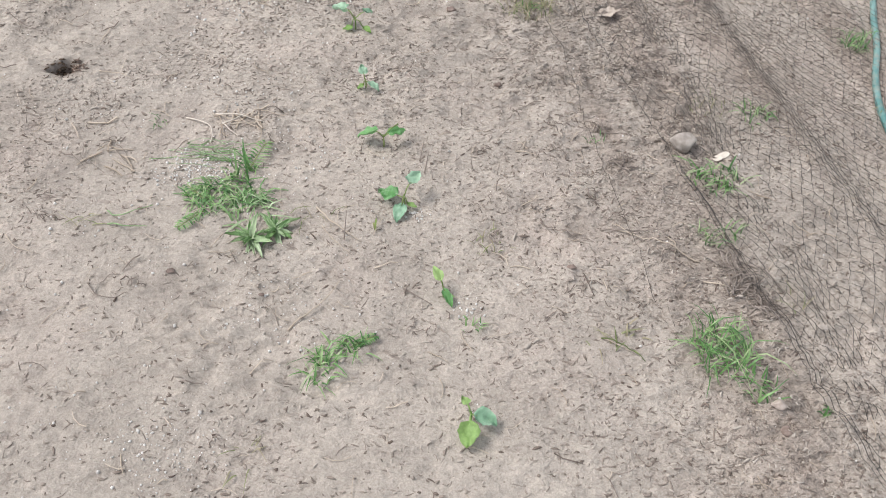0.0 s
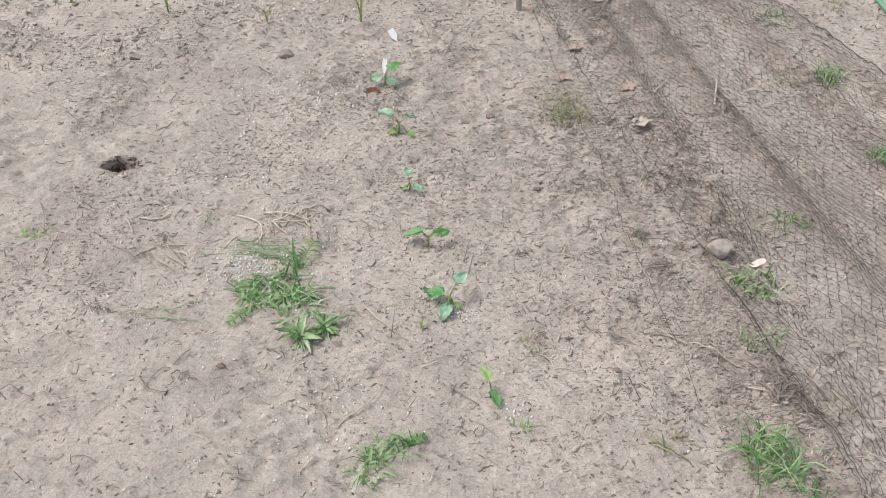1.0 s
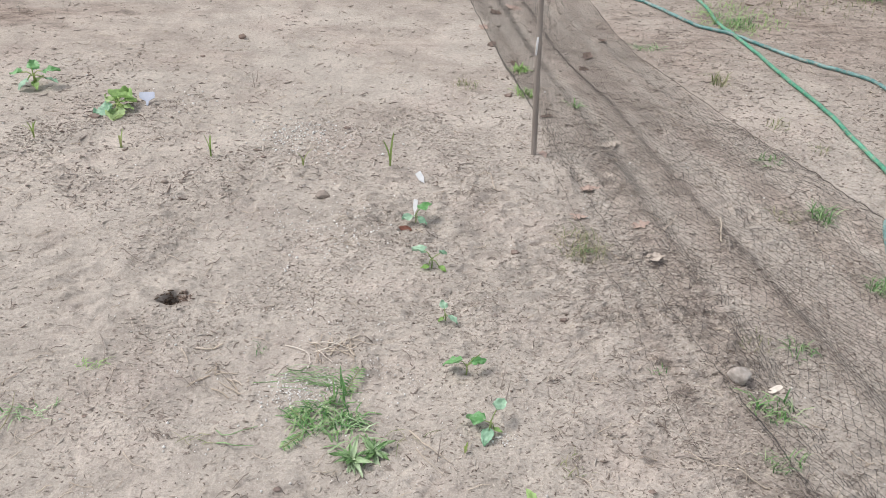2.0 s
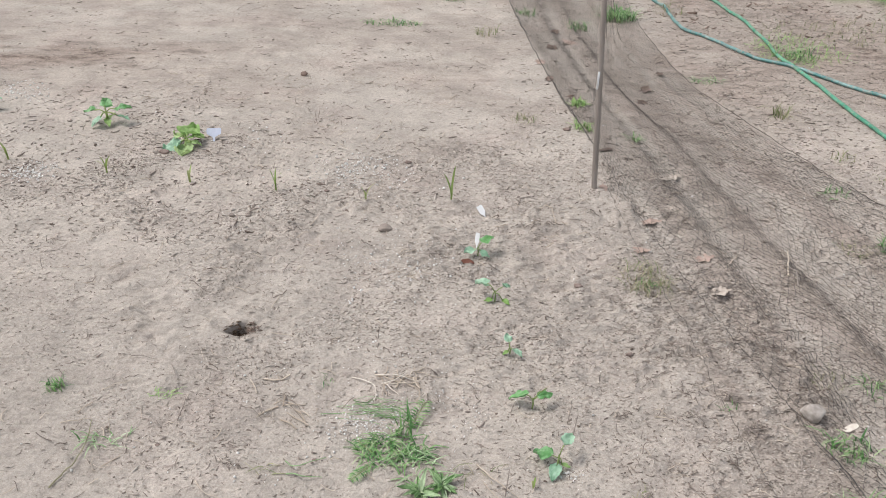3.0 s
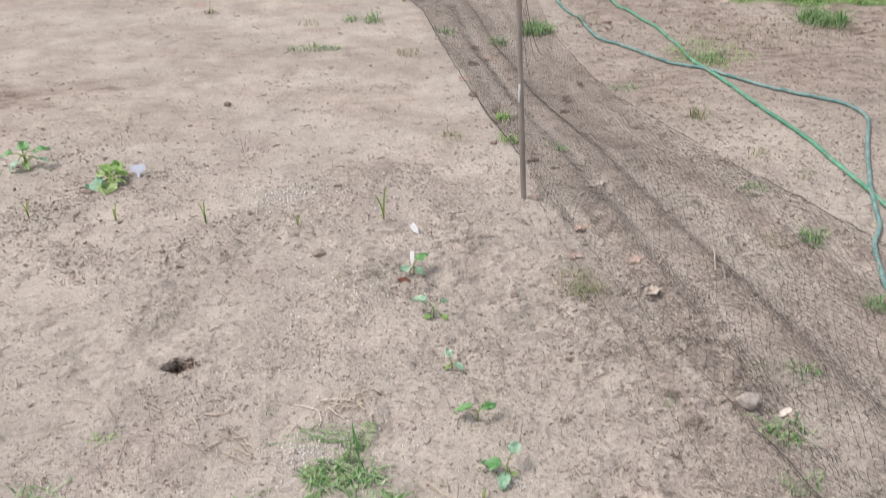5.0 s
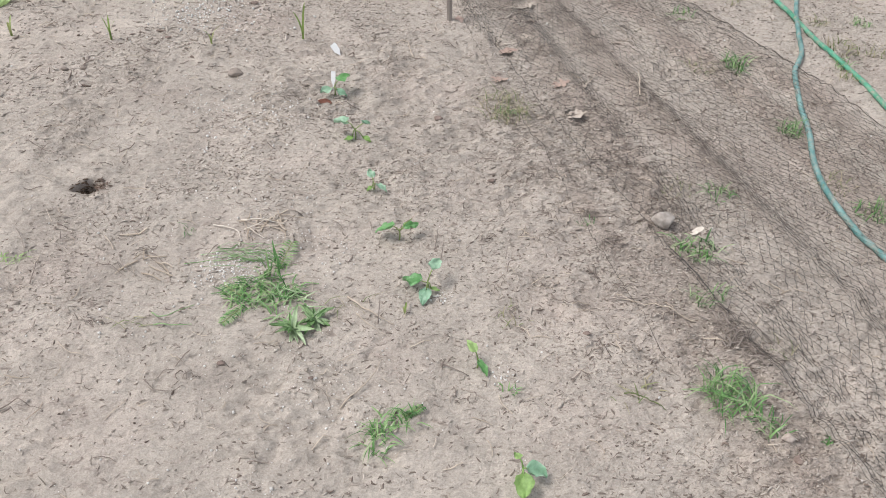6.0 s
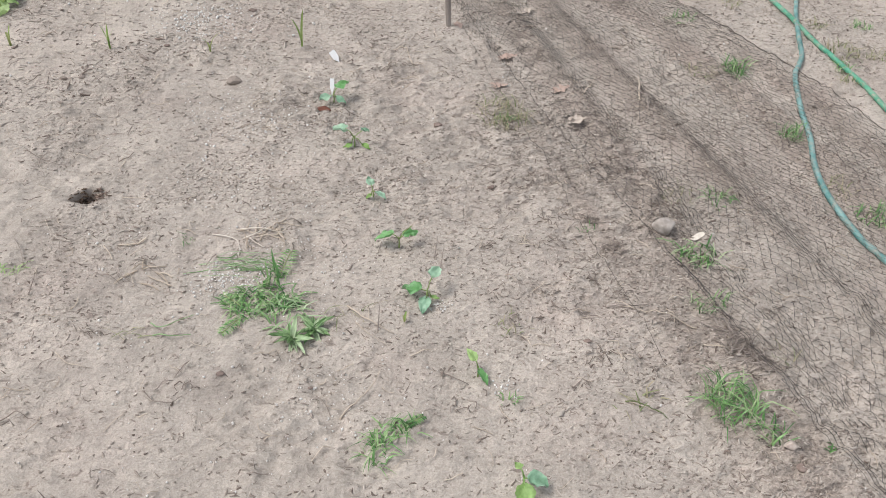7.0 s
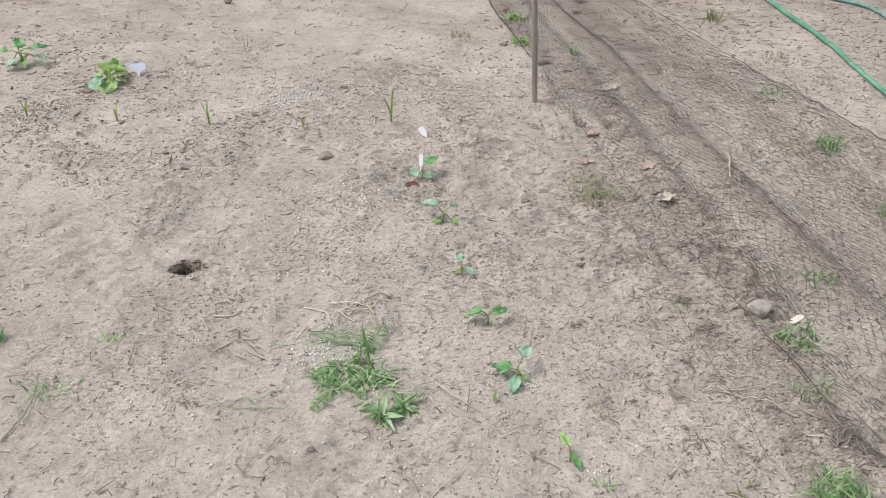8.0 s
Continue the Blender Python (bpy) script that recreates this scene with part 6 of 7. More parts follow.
ROOT_PLACES = ((0.62, 1.64), (0.70, 1.50), (0.66, 1.225), (0.448, 1.644), (0.431, 1.459), (-0.50, 1.66), (-0.55, 1.40), (-0.33, 1.20), (0.30, 1.10), (0.52, 1.80), (0.60, 2.05),
               (0.78, 1.61), (0.75, 1.43), (0.81, 1.44), (0.99, 1.26), (1.05, 1.19), (0.64, 1.2), (0.57, 1.92), (0.64, 1.75), (0.75, 1.74), (0.88, 2.0), (0.76, 2.38), (1.11, 2.14), (1.25, 2.08), (1.23, 1.82), (0.84, 1.69), (0.59, 1.14), (0.45, 1.36), (0.67, 1.57))
BED_PLACES = ((-1.125, 2.656), (-1.314, 2.458), (-1.14, 2.476), (-1.012, 3.282), (-1.064, 3.229), (-0.38, 2.602), (-0.704, 2.435), (0.232, 2.606), (0.478, 2.57), (0.189, 2.808), (0.863, 3.851), (0.646, 1.751), (0.776, 1.745),
              (0.801, 1.609), (0.603, 1.91))
strands("rootlet_heaps", [(*q, 1.0) for q in ROOT_PLACES + BED_PLACES], 8, 0.022, 0.0011, ROOT, "little heaps of dark roots in the crust", 0.019, 17, 0.010, "roots")


# ---- crumbs over the whole bed ----
def worms_np(x, y, z, length, thick, rng):
    """Small bent lumps lying flat, four-sided, blunt at both ends."""
    n = len(x)
    a, bend = rng.normal(0, 0.75, n), rng.normal(0, 1.2, n)
    lift = rng.normal(0, 0.22, n)
    px, py, pz = np.zeros((n, 4)), np.zeros((n, 4)), np.zeros((n, 4))
    head = np.zeros((n, 4))
    for k, s in enumerate((-0.5, -0.2, 0.2, 0.5)):
        head[:, k] = a + bend * s
        px[:, k] = length * s * np.cos(a + 0.5 * bend * s)
        py[:, k] = length * s * np.sin(a + 0.5 * bend * s) + 0.18 * length * bend * s * s
        pz[:, k] = length * s * lift
    v = np.zeros((n, 4, 4, 3))
    for k, w in enumerate((0.3, 1.0, 0.85, 0.25)):
        r = 0.5 * thick * w * rng.uniform(0.6, 1.35, n)
        for q, (c, h) in enumerate(((1.15, -0.1), (0.1, 0.85), (-1.15, 0.0), (0.0, -0.85))):
            v[:, k, q, 0] = x + px[:, k] - np.sin(head[:, k]) * c * r
            v[:, k, q, 1] = y + py[:, k] + np.cos(head[:, k]) * c * r
            v[:, k, q, 2] = z + pz[:, k] + h * r
    f = [(4 * k + q, 4 * k + (q + 1) % 4, 4 * k + 4 + (q + 1) % 4, 4 * k + 4 + q) for k in range(3) for q in range(4)] + [(3, 2, 1, 0), (12, 13, 14, 15)]
    f = np.array(f)
    return v.reshape(-1, 3), (f[None] + 16 * np.arange(n)[:, None, None]).reshape(-1, 4)


def crumb_keep(x, y):
    """Crumbs follow the broken crust, and keep to the ground that the walk passes."""
    reach = np.abs(x - 0.15) < 0.70 * y + 0.55
    c = crust_at(x, y)
    corner = 0.45 * smooth(0.9, 1.3, x) * smooth(2.6, 3.6, y) * (y < 6.8)
    return np.clip(1.05 * c * c + 0.02 + corner, 0, 1) * (1 - turf_at(x, y)) * reach


def crumbs(name, n, box, long, thick, mat, label, seed):
    rng = np.random.default_rng(seed)
    x, y = scatter(rng, n, box, crumb_keep)
    n = len(x)
    l = long * np.clip(rng.lognormal(-0.1, 0.6, n), 0.3, 2.6)
    w = thick * np.clip(rng.lognormal(0, 0.3, n), 0.5, 1.9)
    v, f = worms_np(x, y, height(x, y) + 0.18 * w, l, w, rng)
    return whole(name, soften(mesh_np(name, v, f)), mat, label, "soil crumbs", kind="stuff")


crumbs("crust_crumbs", 32000, (-2.2, 2.4, 0.55, 3.3), 0.0092, 0.0034, CRUMB, "small bent crumbs of soil and bark over the bed", 21)
# the thin dark bits below also stand in for shadowed pits of the crust
crumbs("bark_crumbs", 9000, (-2.2, 2.4, 0.55, 3.3), 0.0125, 0.0022, DARK_BITS, "thin dark bits of bark, roots and shaded pits over the bed", 22)
crumbs("fine_crumbs", 12000, (-0.8, 1.9, 0.55, 2.3), 0.0085, 0.0027, DARK_BITS, "fine dark crumbs of bark and soil in the crust", 34)
crumbs("coarse_crumbs", 520, (-2.6, 2.4, 0.6, 3.8), 0.011, 0.005, CRUMB, "coarse crumbs of sandy soil in the bed", 28)
crumbs("row_crumbs", 1500, (-2.7, -0.4, 2.4, 3.8), 0.017, 0.006, CRUMB, "loose crumbs of soil heaped round the back plants", 35)
crumbs("soil_clods", 1000, (-2.9, 2.6, 2.1, 4.4), 0.017, 0.007, CLOD, "flat clods of sandy soil broken from the crust", 29)
crumbs("far_crumbs", 8500, (-4.8, 4.0, 3.2, 6.9), 0.013, 0.0045, CRUMB, "crumbs of soil and bark towards the lawn", 23)
crumbs("far_bark_crumbs", 5200, (-4.8, 4.0, 3.2, 6.9), 0.020, 0.0055, DARK_BITS, "dark crumbs of bark towards the lawn", 24)
crumbs("dug_clods", 3400, (-7.0, 4.2, 8.0, 21.0), 0.024, 0.009, CRUMB, "brown clods and roots in the dug soil", 25)


def spoil_clods(seed):
    """Rough clods heaped on the low mounds of turned earth."""
    rng = np.random.default_rng(seed)
    xs = np.concatenate([rng.normal(h[0], h[2] * 0.8, 300) for h in HEAPS] + [rng.uniform(1.0, 3.6, 300)])
    ys = np.concatenate([rng.normal(h[1], h[3] * 0.8, 300) for h in HEAPS] + [rng.uniform(4.9, 6.8, 300)])
    ok = turf_at(xs, ys) < 0.5
    xs, ys = xs[ok], ys[ok]
    n = len(xs)
    s = 0.0085 * np.clip(rng.lognormal(0, 0.5, n), 0.4, 2.6)
    v, f = chips_np(xs, ys, height(xs, ys) + 0.1 * s, s * 2.8, s * rng.uniform(0.4, 0.9, n), s * 0.5, rng, 0.3, 0.9)
    return whole("spoil_clods", mesh_np("spoil_clods", v, f), SPOIL, "rough brown clods on heaps of turned earth", "clods", kind="stuff")


spoil_clods(27)


def perlite(seed):
    rng = np.random.default_rng(seed)
    spots = ((-0.27, 1.57, 170, 0.045), (-0.20, 1.575, 110, 0.045), (-0.05, 1.62, 60, 0.08), (-0.15, 1.80, 60, 0.15), (-0.02, 1.12, 90, 0.10), (-0.23, 0.86, 110, 0.10), (0.29, 1.42, 22, 0.018), (-0.21, 2.34, 130, 0.12),
             (-0.46, 3.02, 150, 0.09), (-0.40, 2.95, 60, 0.12), (-1.76, 2.88, 150, 0.06), (-2.20, 3.72, 120, 0.09), (-1.0, 3.30, 40, 0.12),
             (-0.24, 1.85, 60, 0.16), (0.05, 1.30, 60, 0.2), (0.41, 0.90, 24, 0.02), (-0.35, 1.2, 50, 0.2), (0.40, 1.15, 24, 0.02),
             (-0.16, 0.80, 130, 0.06), (-0.22, 0.87, 70, 0.05), (0.1, 1.9, 60, 0.35), (-0.6, 1.5, 40, 0.3))
    spots = [(a, b, int((1.5 if b > 0.95 else 0.6) * n), s) for a, b, n, s in spots]
    xs = np.concatenate([rng.normal(a, s, n) for a, b, n, s in spots] + [rng.uniform(-1.8, 1.9, 300)])
    ys = np.concatenate([rng.normal(b, s * 0.75, n) for a, b, n, s in spots] + [rng.uniform(0.6, 3.8, 300)])
    n = len(xs)
    size = np.where(ys > 2.6, 0.0042, np.where(ys > 2.0, 0.0036, 0.0027)) * np.clip(rng.lognormal(0, 0.4, n), 0.5, 2.2)
    v, f = chips_np(xs, ys, height(xs, ys) + size * 0.35, size, size * 0.85, size * 0.75, rng)
    return whole("perlite_grains", mesh_np("perlite_grains", v, f), PERLITE, "white perlite grains strewn on soil", "perlite", kind="stuff")


perlite(31)

# a dark burrow with loose earth round it
rng0 = np.random.default_rng(9)
for mat, k, word in ((SPOIL, 60, "brown damp crumbs and root bits in a small burrow"), (POTTING, 230, "nearly black crumbs in the mouth of a burrow")):
    hx, hy = HOLE[0] + (0.024 if mat == SPOIL else -0.003) + rng0.normal(0, 0.015, k), HOLE[1] + 0.004 + rng0.normal(0, 0.010, k)
    hs = rng0.uniform(0.008, 0.020, k)
    whole("burrow_crumbs", soften(mesh_np("burrow_crumbs", *worms_np(hx, hy, height(hx, hy) + 0.003, hs, hs * 0.34, rng0))), mat, word, "soil crumbs", kind="stuff")


# ---- pots, tray, sprinkler ----
def lathe(profile, sides=28):
    """A turned shape: (radius, height) pairs round the z axis."""
    verts, faces = [], []
    for r, z in profile:
        for s in range(sides):
            a = 2 * math.pi * s / sides
            verts.append((r * math.cos(a), r * math.sin(a), z))
    for k in range(len(profile) - 1):
        for s in range(sides):
            q = (s + 1) % sides
            faces.append((k * sides + s, k * sides + q, (k + 1) * sides + q, (k + 1) * sides + s))
    faces.append(tuple(range(sides))[::-1])
    return verts, faces


def pot_mesh(r, h):
    return [(r * 0.74, 0), (r * 0.78, 0.006), (r * 0.86, h * 0.45), (r * 0.89, h * 0.47), (r * 0.95, h * 0.86), (r * 1.03, h * 0.87), (r * 1.05, h), (r * 0.97, h), (r * 0.9, h * 0.85),
            (r * 0.72, 0.012), (0.004, 0.01)]


def lying_pot(at, heading, mat, label, r=0.051, h=0.108):
    ob = root("nursery_pot", (*at, zat(*at) + r * 0.93), label, "plant pot", "nursery pots on the lawn")
    v, f = lathe(pot_mesh(r, h))
    part("pot", soften(mesh_of("pot", v, f)), mat, ob, at=pose(0, 0, 0, 0, 0, heading) @ pose(0, 0, 0, 0, 84, 0) @ Matrix.Translation((0, 0, -h / 2)))
    v, f = lathe([(r * 0.2, h * 0.1), (r * 0.7, h * 0.12), (r * 0.66, h * 0.2), (0.003, h * 0.24)], 20)
    part("leftover_soil", soften(mesh_of("leftover_soil", v, f)), POTTING, ob, at=pose(0, 0, 0, 0, 0, heading) @ pose(0, 0, 0, 0, 84, 0) @ Matrix.Translation((0, 0, -h / 2)))


lying_pot((-2.30, 7.42), -32, GREEN_POT, "green plastic nursery pot lying on grass")
lying_pot((-1.355, 7.45), 212, GREY_POT, "grey-blue plastic nursery pot lying on grass", 0.048, 0.098)


def seed_tray(at):
    ob = root("seed_tray", (*at, zat(*at)), "black plastic seed tray with leftover green seedlings on grass", "seed tray", turn=-14)
    L, W, H = 0.27, 0.19, 0.06
    bm = bmesh.new()
    rings = []
    for a, b, z in ((L * 0.46, W * 0.44, 0.0), (L * 0.5, W * 0.5, H), (L * 0.53, W * 0.54, H), (L * 0.53, W * 0.54, H - 0.008), (L * 0.485, W * 0.48, H - 0.002), (L * 0.45, W * 0.43, 0.006)):
        rings.append([bm.verts.new((sx * a, sy * b, z)) for sx, sy in ((-1, -1), (1, -1), (1, 1), (-1, 1))])
    for p, q in zip(rings, rings[1:]):
        for k in range(4):
            bm.faces.new((p[k], p[(k + 1) % 4], q[(k + 1) % 4], q[k]))
    bm.faces.new(rings[0][::-1]), bm.faces.new(rings[-1])
    me = bpy.data.meshes.new("tray")
    bm.to_mesh(me)
    bm.free()
    part("tray", me, BLACK_POT, ob)
    v, f = lathe([(0.006, 0.0), (0.042, 0.0), (0.048, 0.09), (0.052, 0.09), (0.052, 0.095), (0.044, 0.09), (0.038, 0.01)], 16)
    part("pot", soften(mesh_of("pot", v, f)), BLACK_POT, ob, "tilted black pot in the tray", Matrix.Translation((-0.10, 0.02, 0.02)) @ pose(0, 0, 0, 10, -25, 0))
    bm = bmesh.new()
    bmesh.ops.create_grid(bm, x_segments=16, y_segments=10, size=0.5, matrix=Matrix.Translation((0, 0, 0.05)) @ Matrix.Diagonal((L * 0.94, W * 0.92, 1, 1)))
    for q in bm.verts:
        q.co.z += 0.014 * noise.noise(q.co * 40)
    part("soil", bm, POTTING, ob)
    rng = np.random.default_rng(4)
    x, y = rng.uniform(-0.08, 0.12, 260), rng.uniform(-0.07, 0.08, 260)
    c = np.stack([x, y, rng.uniform(0.055, 0.13, 260)], 1)
    part("seedlings", mesh_np("seedlings", *leaves_np(c, 0.03, rng, 0.6, 0.6)), TUFT, ob)


seed_tray((0.0, 7.22))


def clay_pot(at, r, h, label, lean=0.0):
    ob = root("clay_pot", (*at, zat(*at) - 0.004), label, "plant pot", "small pots on the dug strip")
    v, f = lathe([(r * 0.68, 0), (r * 0.92, h * 0.74), (r * 1.04, h * 0.75), (r * 1.06, h), (r * 0.92, h), (r * 0.86, h * 0.9), (0.003, h * 0.88)], 20)
    part("pot", soften(mesh_of("pot", v, f)), TERRACOTTA, ob, at=pose(0, 0, 0, lean, 0, 0))
    rng = np.random.default_rng(int(abs(at[0]) * 100))
    n = 26
    c = np.stack([rng.normal(0, r * 0.5, n), rng.normal(0, r * 0.5, n), h + rng.uniform(0, 0.06, n)], 1)
    part("sprouts", mesh_np("sprouts", *leaves_np(c, 0.035, rng, 0.3, 0.4)), OLIVE_TUFT, ob)


for at, h in (((-5.854, 10.74), 0.10), ((-5.70, 10.68), 0.105), ((-5.60, 10.66), 0.11), ((-5.48, 11.0), 0.10), ((-5.26, 10.93), 0.105), ((-6.1, 10.75), 0.10)):
    clay_pot(at, 0.037, h * 0.72, "small terracotta-coloured pot with a wilted sprout", 3 if h > 0.1 else -4)
ob = root("seed_tray", (-5.505, 10.76, zat(-5.505, 10.76)), "small black plastic tray among clay-coloured pots", "seed tray", turn=8)
bm = bmesh.new()
bmesh.ops.create_cube(bm, size=1.0, matrix=Matrix.Translation((0, 0, 0.025)) @ Matrix.Diagonal((0.115, 0.09, 0.045, 1)))
lid = [q for q in bm.faces if q.normal.z > 0.5]
bmesh.ops.inset_region(bm, faces=lid, thickness=0.006)
bmesh.ops.translate(bm, vec=(0, 0, -0.03), verts=lid[0].verts[:])
part("tray", bm, BLACK_POT, ob)

ob = root("sprinkler", (-4.30, 11.75, zat(-4.3, 11.75)), "small dark garden sprinkler on a spike", "sprinkler")
part("spike", tube("spike", [(0, 0, -0.1), (0, 0, 0.09)], 0.008, 8), BLACK_POT, ob)
v, f = lathe([(0.012, 0.06), (0.028, 0.07), (0.03, 0.09), (0.02, 0.105), (0.008, 0.11)], 14)
part("head", soften(mesh_of("head", v, f)), BLACK_POT, ob)
part("nozzle", tube("nozzle", [(0, 0, 0.10), (0.02, -0.015, 0.125)], [0.008, 0.012], 8), WHITE_PLASTIC, ob, "pale sprinkler nozzle")


# ---- far end of the track ----
def tarp_heap():
    bm = bmesh.new()
    bmesh.ops.create_grid(bm, x_segments=44, y_segments=26, size=0.5)
    for q in bm.verts:
        x, y = q.co.x, q.co.y
        hump = max(0.0, 1 - (2.0 * abs(x)) ** 2.5) * max(0.0, 1 - (2.0 * abs(y)) ** 2)
        q.co = (x * 1.15 + 0.05 * noise.noise((x * 4, y * 4, 1)), y * 0.7 + 0.05 * noise.noise((x * 4, y * 4, 5)),
                hump * (0.13 + 0.07 * noise.noise((x * 5, y * 5, 2))) + 0.035 * abs(noise.noise((x * 11, y * 11, 3))))
    bmesh.ops.solidify(bm, geom=bm.faces[:], thickness=0.004)
    me = bpy.data.meshes.new("tarpaulin")
    bm.to_mesh(me)
    bm.free()
    whole("tarpaulin", soften(me), TARP, "crumpled bright blue plastic tarpaulin on the ground", "tarpaulin", at=(-0.42, 23.6, zat(-0.42, 23.6) + 0.004))


tarp_heap()
ob = root("leaning_board", (1.38, 23.6, zat(1.38, 23.6)), "weathered board leaning beside tree stems", "board")
bm = bmesh.new()
bmesh.ops.create_cube(bm, size=1.0, matrix=Matrix.Translation((0.05, 0, 0.17)) @ pose(0, 0, 0, 20, 48, 0) @ Matrix.Diagonal((0.16, 0.03, 0.42, 1)))
bmesh.ops.bevel(bm, geom=bm.edges[:], offset=0.004, segments=1, affect="EDGES")
part("board", bm, GREY_WOOD, ob)


def trailer():
    """A small utility trailer parked at the end of the track."""
    ob = root("utility_trailer", (0.25, 30.2, zat(0.25, 30.2)), "pale grey utility trailer parked under trees", "trailer")
    for name, size, at in (("bed", (1.5, 0.9, 0.06), (0, 0, 0.36)), ("side_panel", (1.5, 0.03, 0.36), (0, -0.44, 0.57)), ("side_panel", (1.5, 0.03, 0.36), (0, 0.44, 0.57)),
                           ("end_panel", (0.03, 0.85, 0.36), (-0.74, 0, 0.57)), ("tailgate", (0.03, 0.85, 0.36), (0.74, 0, 0.57))):
        bm = bmesh.new()
        bmesh.ops.create_cube(bm, size=1.0, matrix=Matrix.Translation(at) @ Matrix.Diagonal((*size, 1)))
        bmesh.ops.bevel(bm, geom=bm.edges[:], offset=0.008, segments=2, affect="EDGES")
        part(name, bm, PAINT_GREY if name != "bed" else STEEL, ob)
    part("drawbar", tube("drawbar", [(-0.7, 0, 0.34), (-1.3, 0, 0.32), (-1.6, 0, 0.25)], 0.03, 8), STEEL, ob)
    for y in (-0.5, 0.5):
        v, f = lathe([(0.10, -0.055), (0.17, -0.055), (0.2, -0.03), (0.205, 0.0), (0.2, 0.03), (0.17, 0.055), (0.10, 0.055)], 28)
        wheel = part("wheel", soften(mesh_of("wheel", v, f)), RUBBER, ob, "black tyred wheel", Matrix.Translation((0.42, y, 0.205)) @ pose(0, 0, 0, 90, 0, 0))
        v, f = lathe([(0.02, -0.045), (0.105, -0.05), (0.105, 0.05), (0.02, 0.045), (0.002, 0.045)], 20)
        part("rim", soften(mesh_of("rim", v, f)), RIM, wheel, "grey steel rim")


trailer()


# ---- grass ----
def lawn(name, n, box, keep, tall, wide, lean, mat, label, seed):
    rng = np.random.default_rng(seed)
    x, y = scatter(rng, n, box, keep)
    n = len(x)
    v, f = blades_np(x, y, height(x, y) - 0.004, tall * rng.uniform(0.4, 1.3, n) * np.where(y < 12, 0.6 + 0.6 * clump_at(x, y), 1.0), wide * rng.uniform(0.6, 1.4, n), lean * rng.uniform(0.3, 1.4, n), rng)
    return whole(name, soften(mesh_np(name, v, f)), mat, label, "grass", kind="stuff")


def turf_keep(x, y):
    return turf_at(x, y) ** 1.5 * np.where(y < 12, 0.40 + 0.60 * clump_at(x, y), 0.7)


def strip_keep(x, y):
    """The lawn strip alone, without the shaded verge along the shrubs."""
    return turf_keep(x, y) * (1 - smooth(-0.3, 0.2, x - lane(TRACK_RIGHT, y)) * smooth(7.2, 7.8, y))


lawn("lawn_grass", 44000, (-6.0, 5.2, 5.3, 10.6), strip_keep, 0.05, 0.0048, 0.9, LAWN, "short bright clover lawn with grass blades", 41)
lawn("track_grass", 9000, (-4.0, 3.0, 8.6, 16.5), turf_keep, 0.05, 0.009, 0.9, LAWN, "thin grass patches on the dug soil", 42)
lawn("woodland_grass", 22000, (-13.0, -1.5, 12.0, 25.0), turf_keep, 0.038, 0.008, 0.8, SHADE_LAWN, "lush green grass at the edge of the wood", 43)
lawn("verge_grass", 17000, (1.0, 7.5, 7.0, 24.5), turf_keep, 0.032, 0.008, 0.9, VERGE_LAWN, "green grass verge under shrubs", 44)
lawn("tall_grass", 5000, (-0.3, 4.6, 5.3, 7.6), turf_keep, 0.08, 0.0042, 1.0, LAWN, "taller grass blades at the lawn's edge", 45)


def clover_leaves(seed):
    rng = np.random.default_rng(seed)
    x, y = scatter(rng, 24000, (-6.0, 5.2, 5.3, 10.6), strip_keep)
    c = np.stack([x, y, height(x, y) + rng.uniform(0.008, 0.045, len(x))], 1)
    return whole("clover_leaves", mesh_np("clover_leaves", *leaves_np(c, 0.023, rng, 0.85, 0.85)), LAWN, "low clover leaves of the lawn", "clover", kind="stuff")


clover_leaves(50)


def clover_flowers(seed):
    rng = np.random.default_rng(seed)
    x, y = scatter(rng, 260, (-5.5, 1.0, 6.6, 9.4), lambda a, b: turf_at(a, b) * smooth(0.2, 2.6, -a) * 0.9 + 0.03)
    n = len(x)
    s = rng.uniform(0.005, 0.012, n)
    v, f = chips_np(x, y, height(x, y) + rng.uniform(0.03, 0.075, n), s, s, s * 0.9, rng)
    return whole("clover_flowers", soften(mesh_np("clover_flowers", v, f)), PERLITE, "small white clover flowers in the lawn", "flowers", kind="stuff")


clover_flowers(51)


# ---- woods and shrubs ----
def limb(rng, start, direction, length, r, bends=6, droop=0.0, wander=0.25):
    """A wandering branch as points and radii."""
    p, d = Vector(start), Vector(direction).normalized()
    pts, rad = [p.copy()], [r]
    for k in range(bends):
        d = (d + Vector((rng.gauss(0, wander), rng.gauss(0, wander), rng.gauss(0, wander * 0.7) - droop))).normalized()
        p = p + d * (length / bends)
        pts.append(p.copy())
        rad.append(r * (1 - 0.75 * (k + 1) / bends))
    return pts, rad


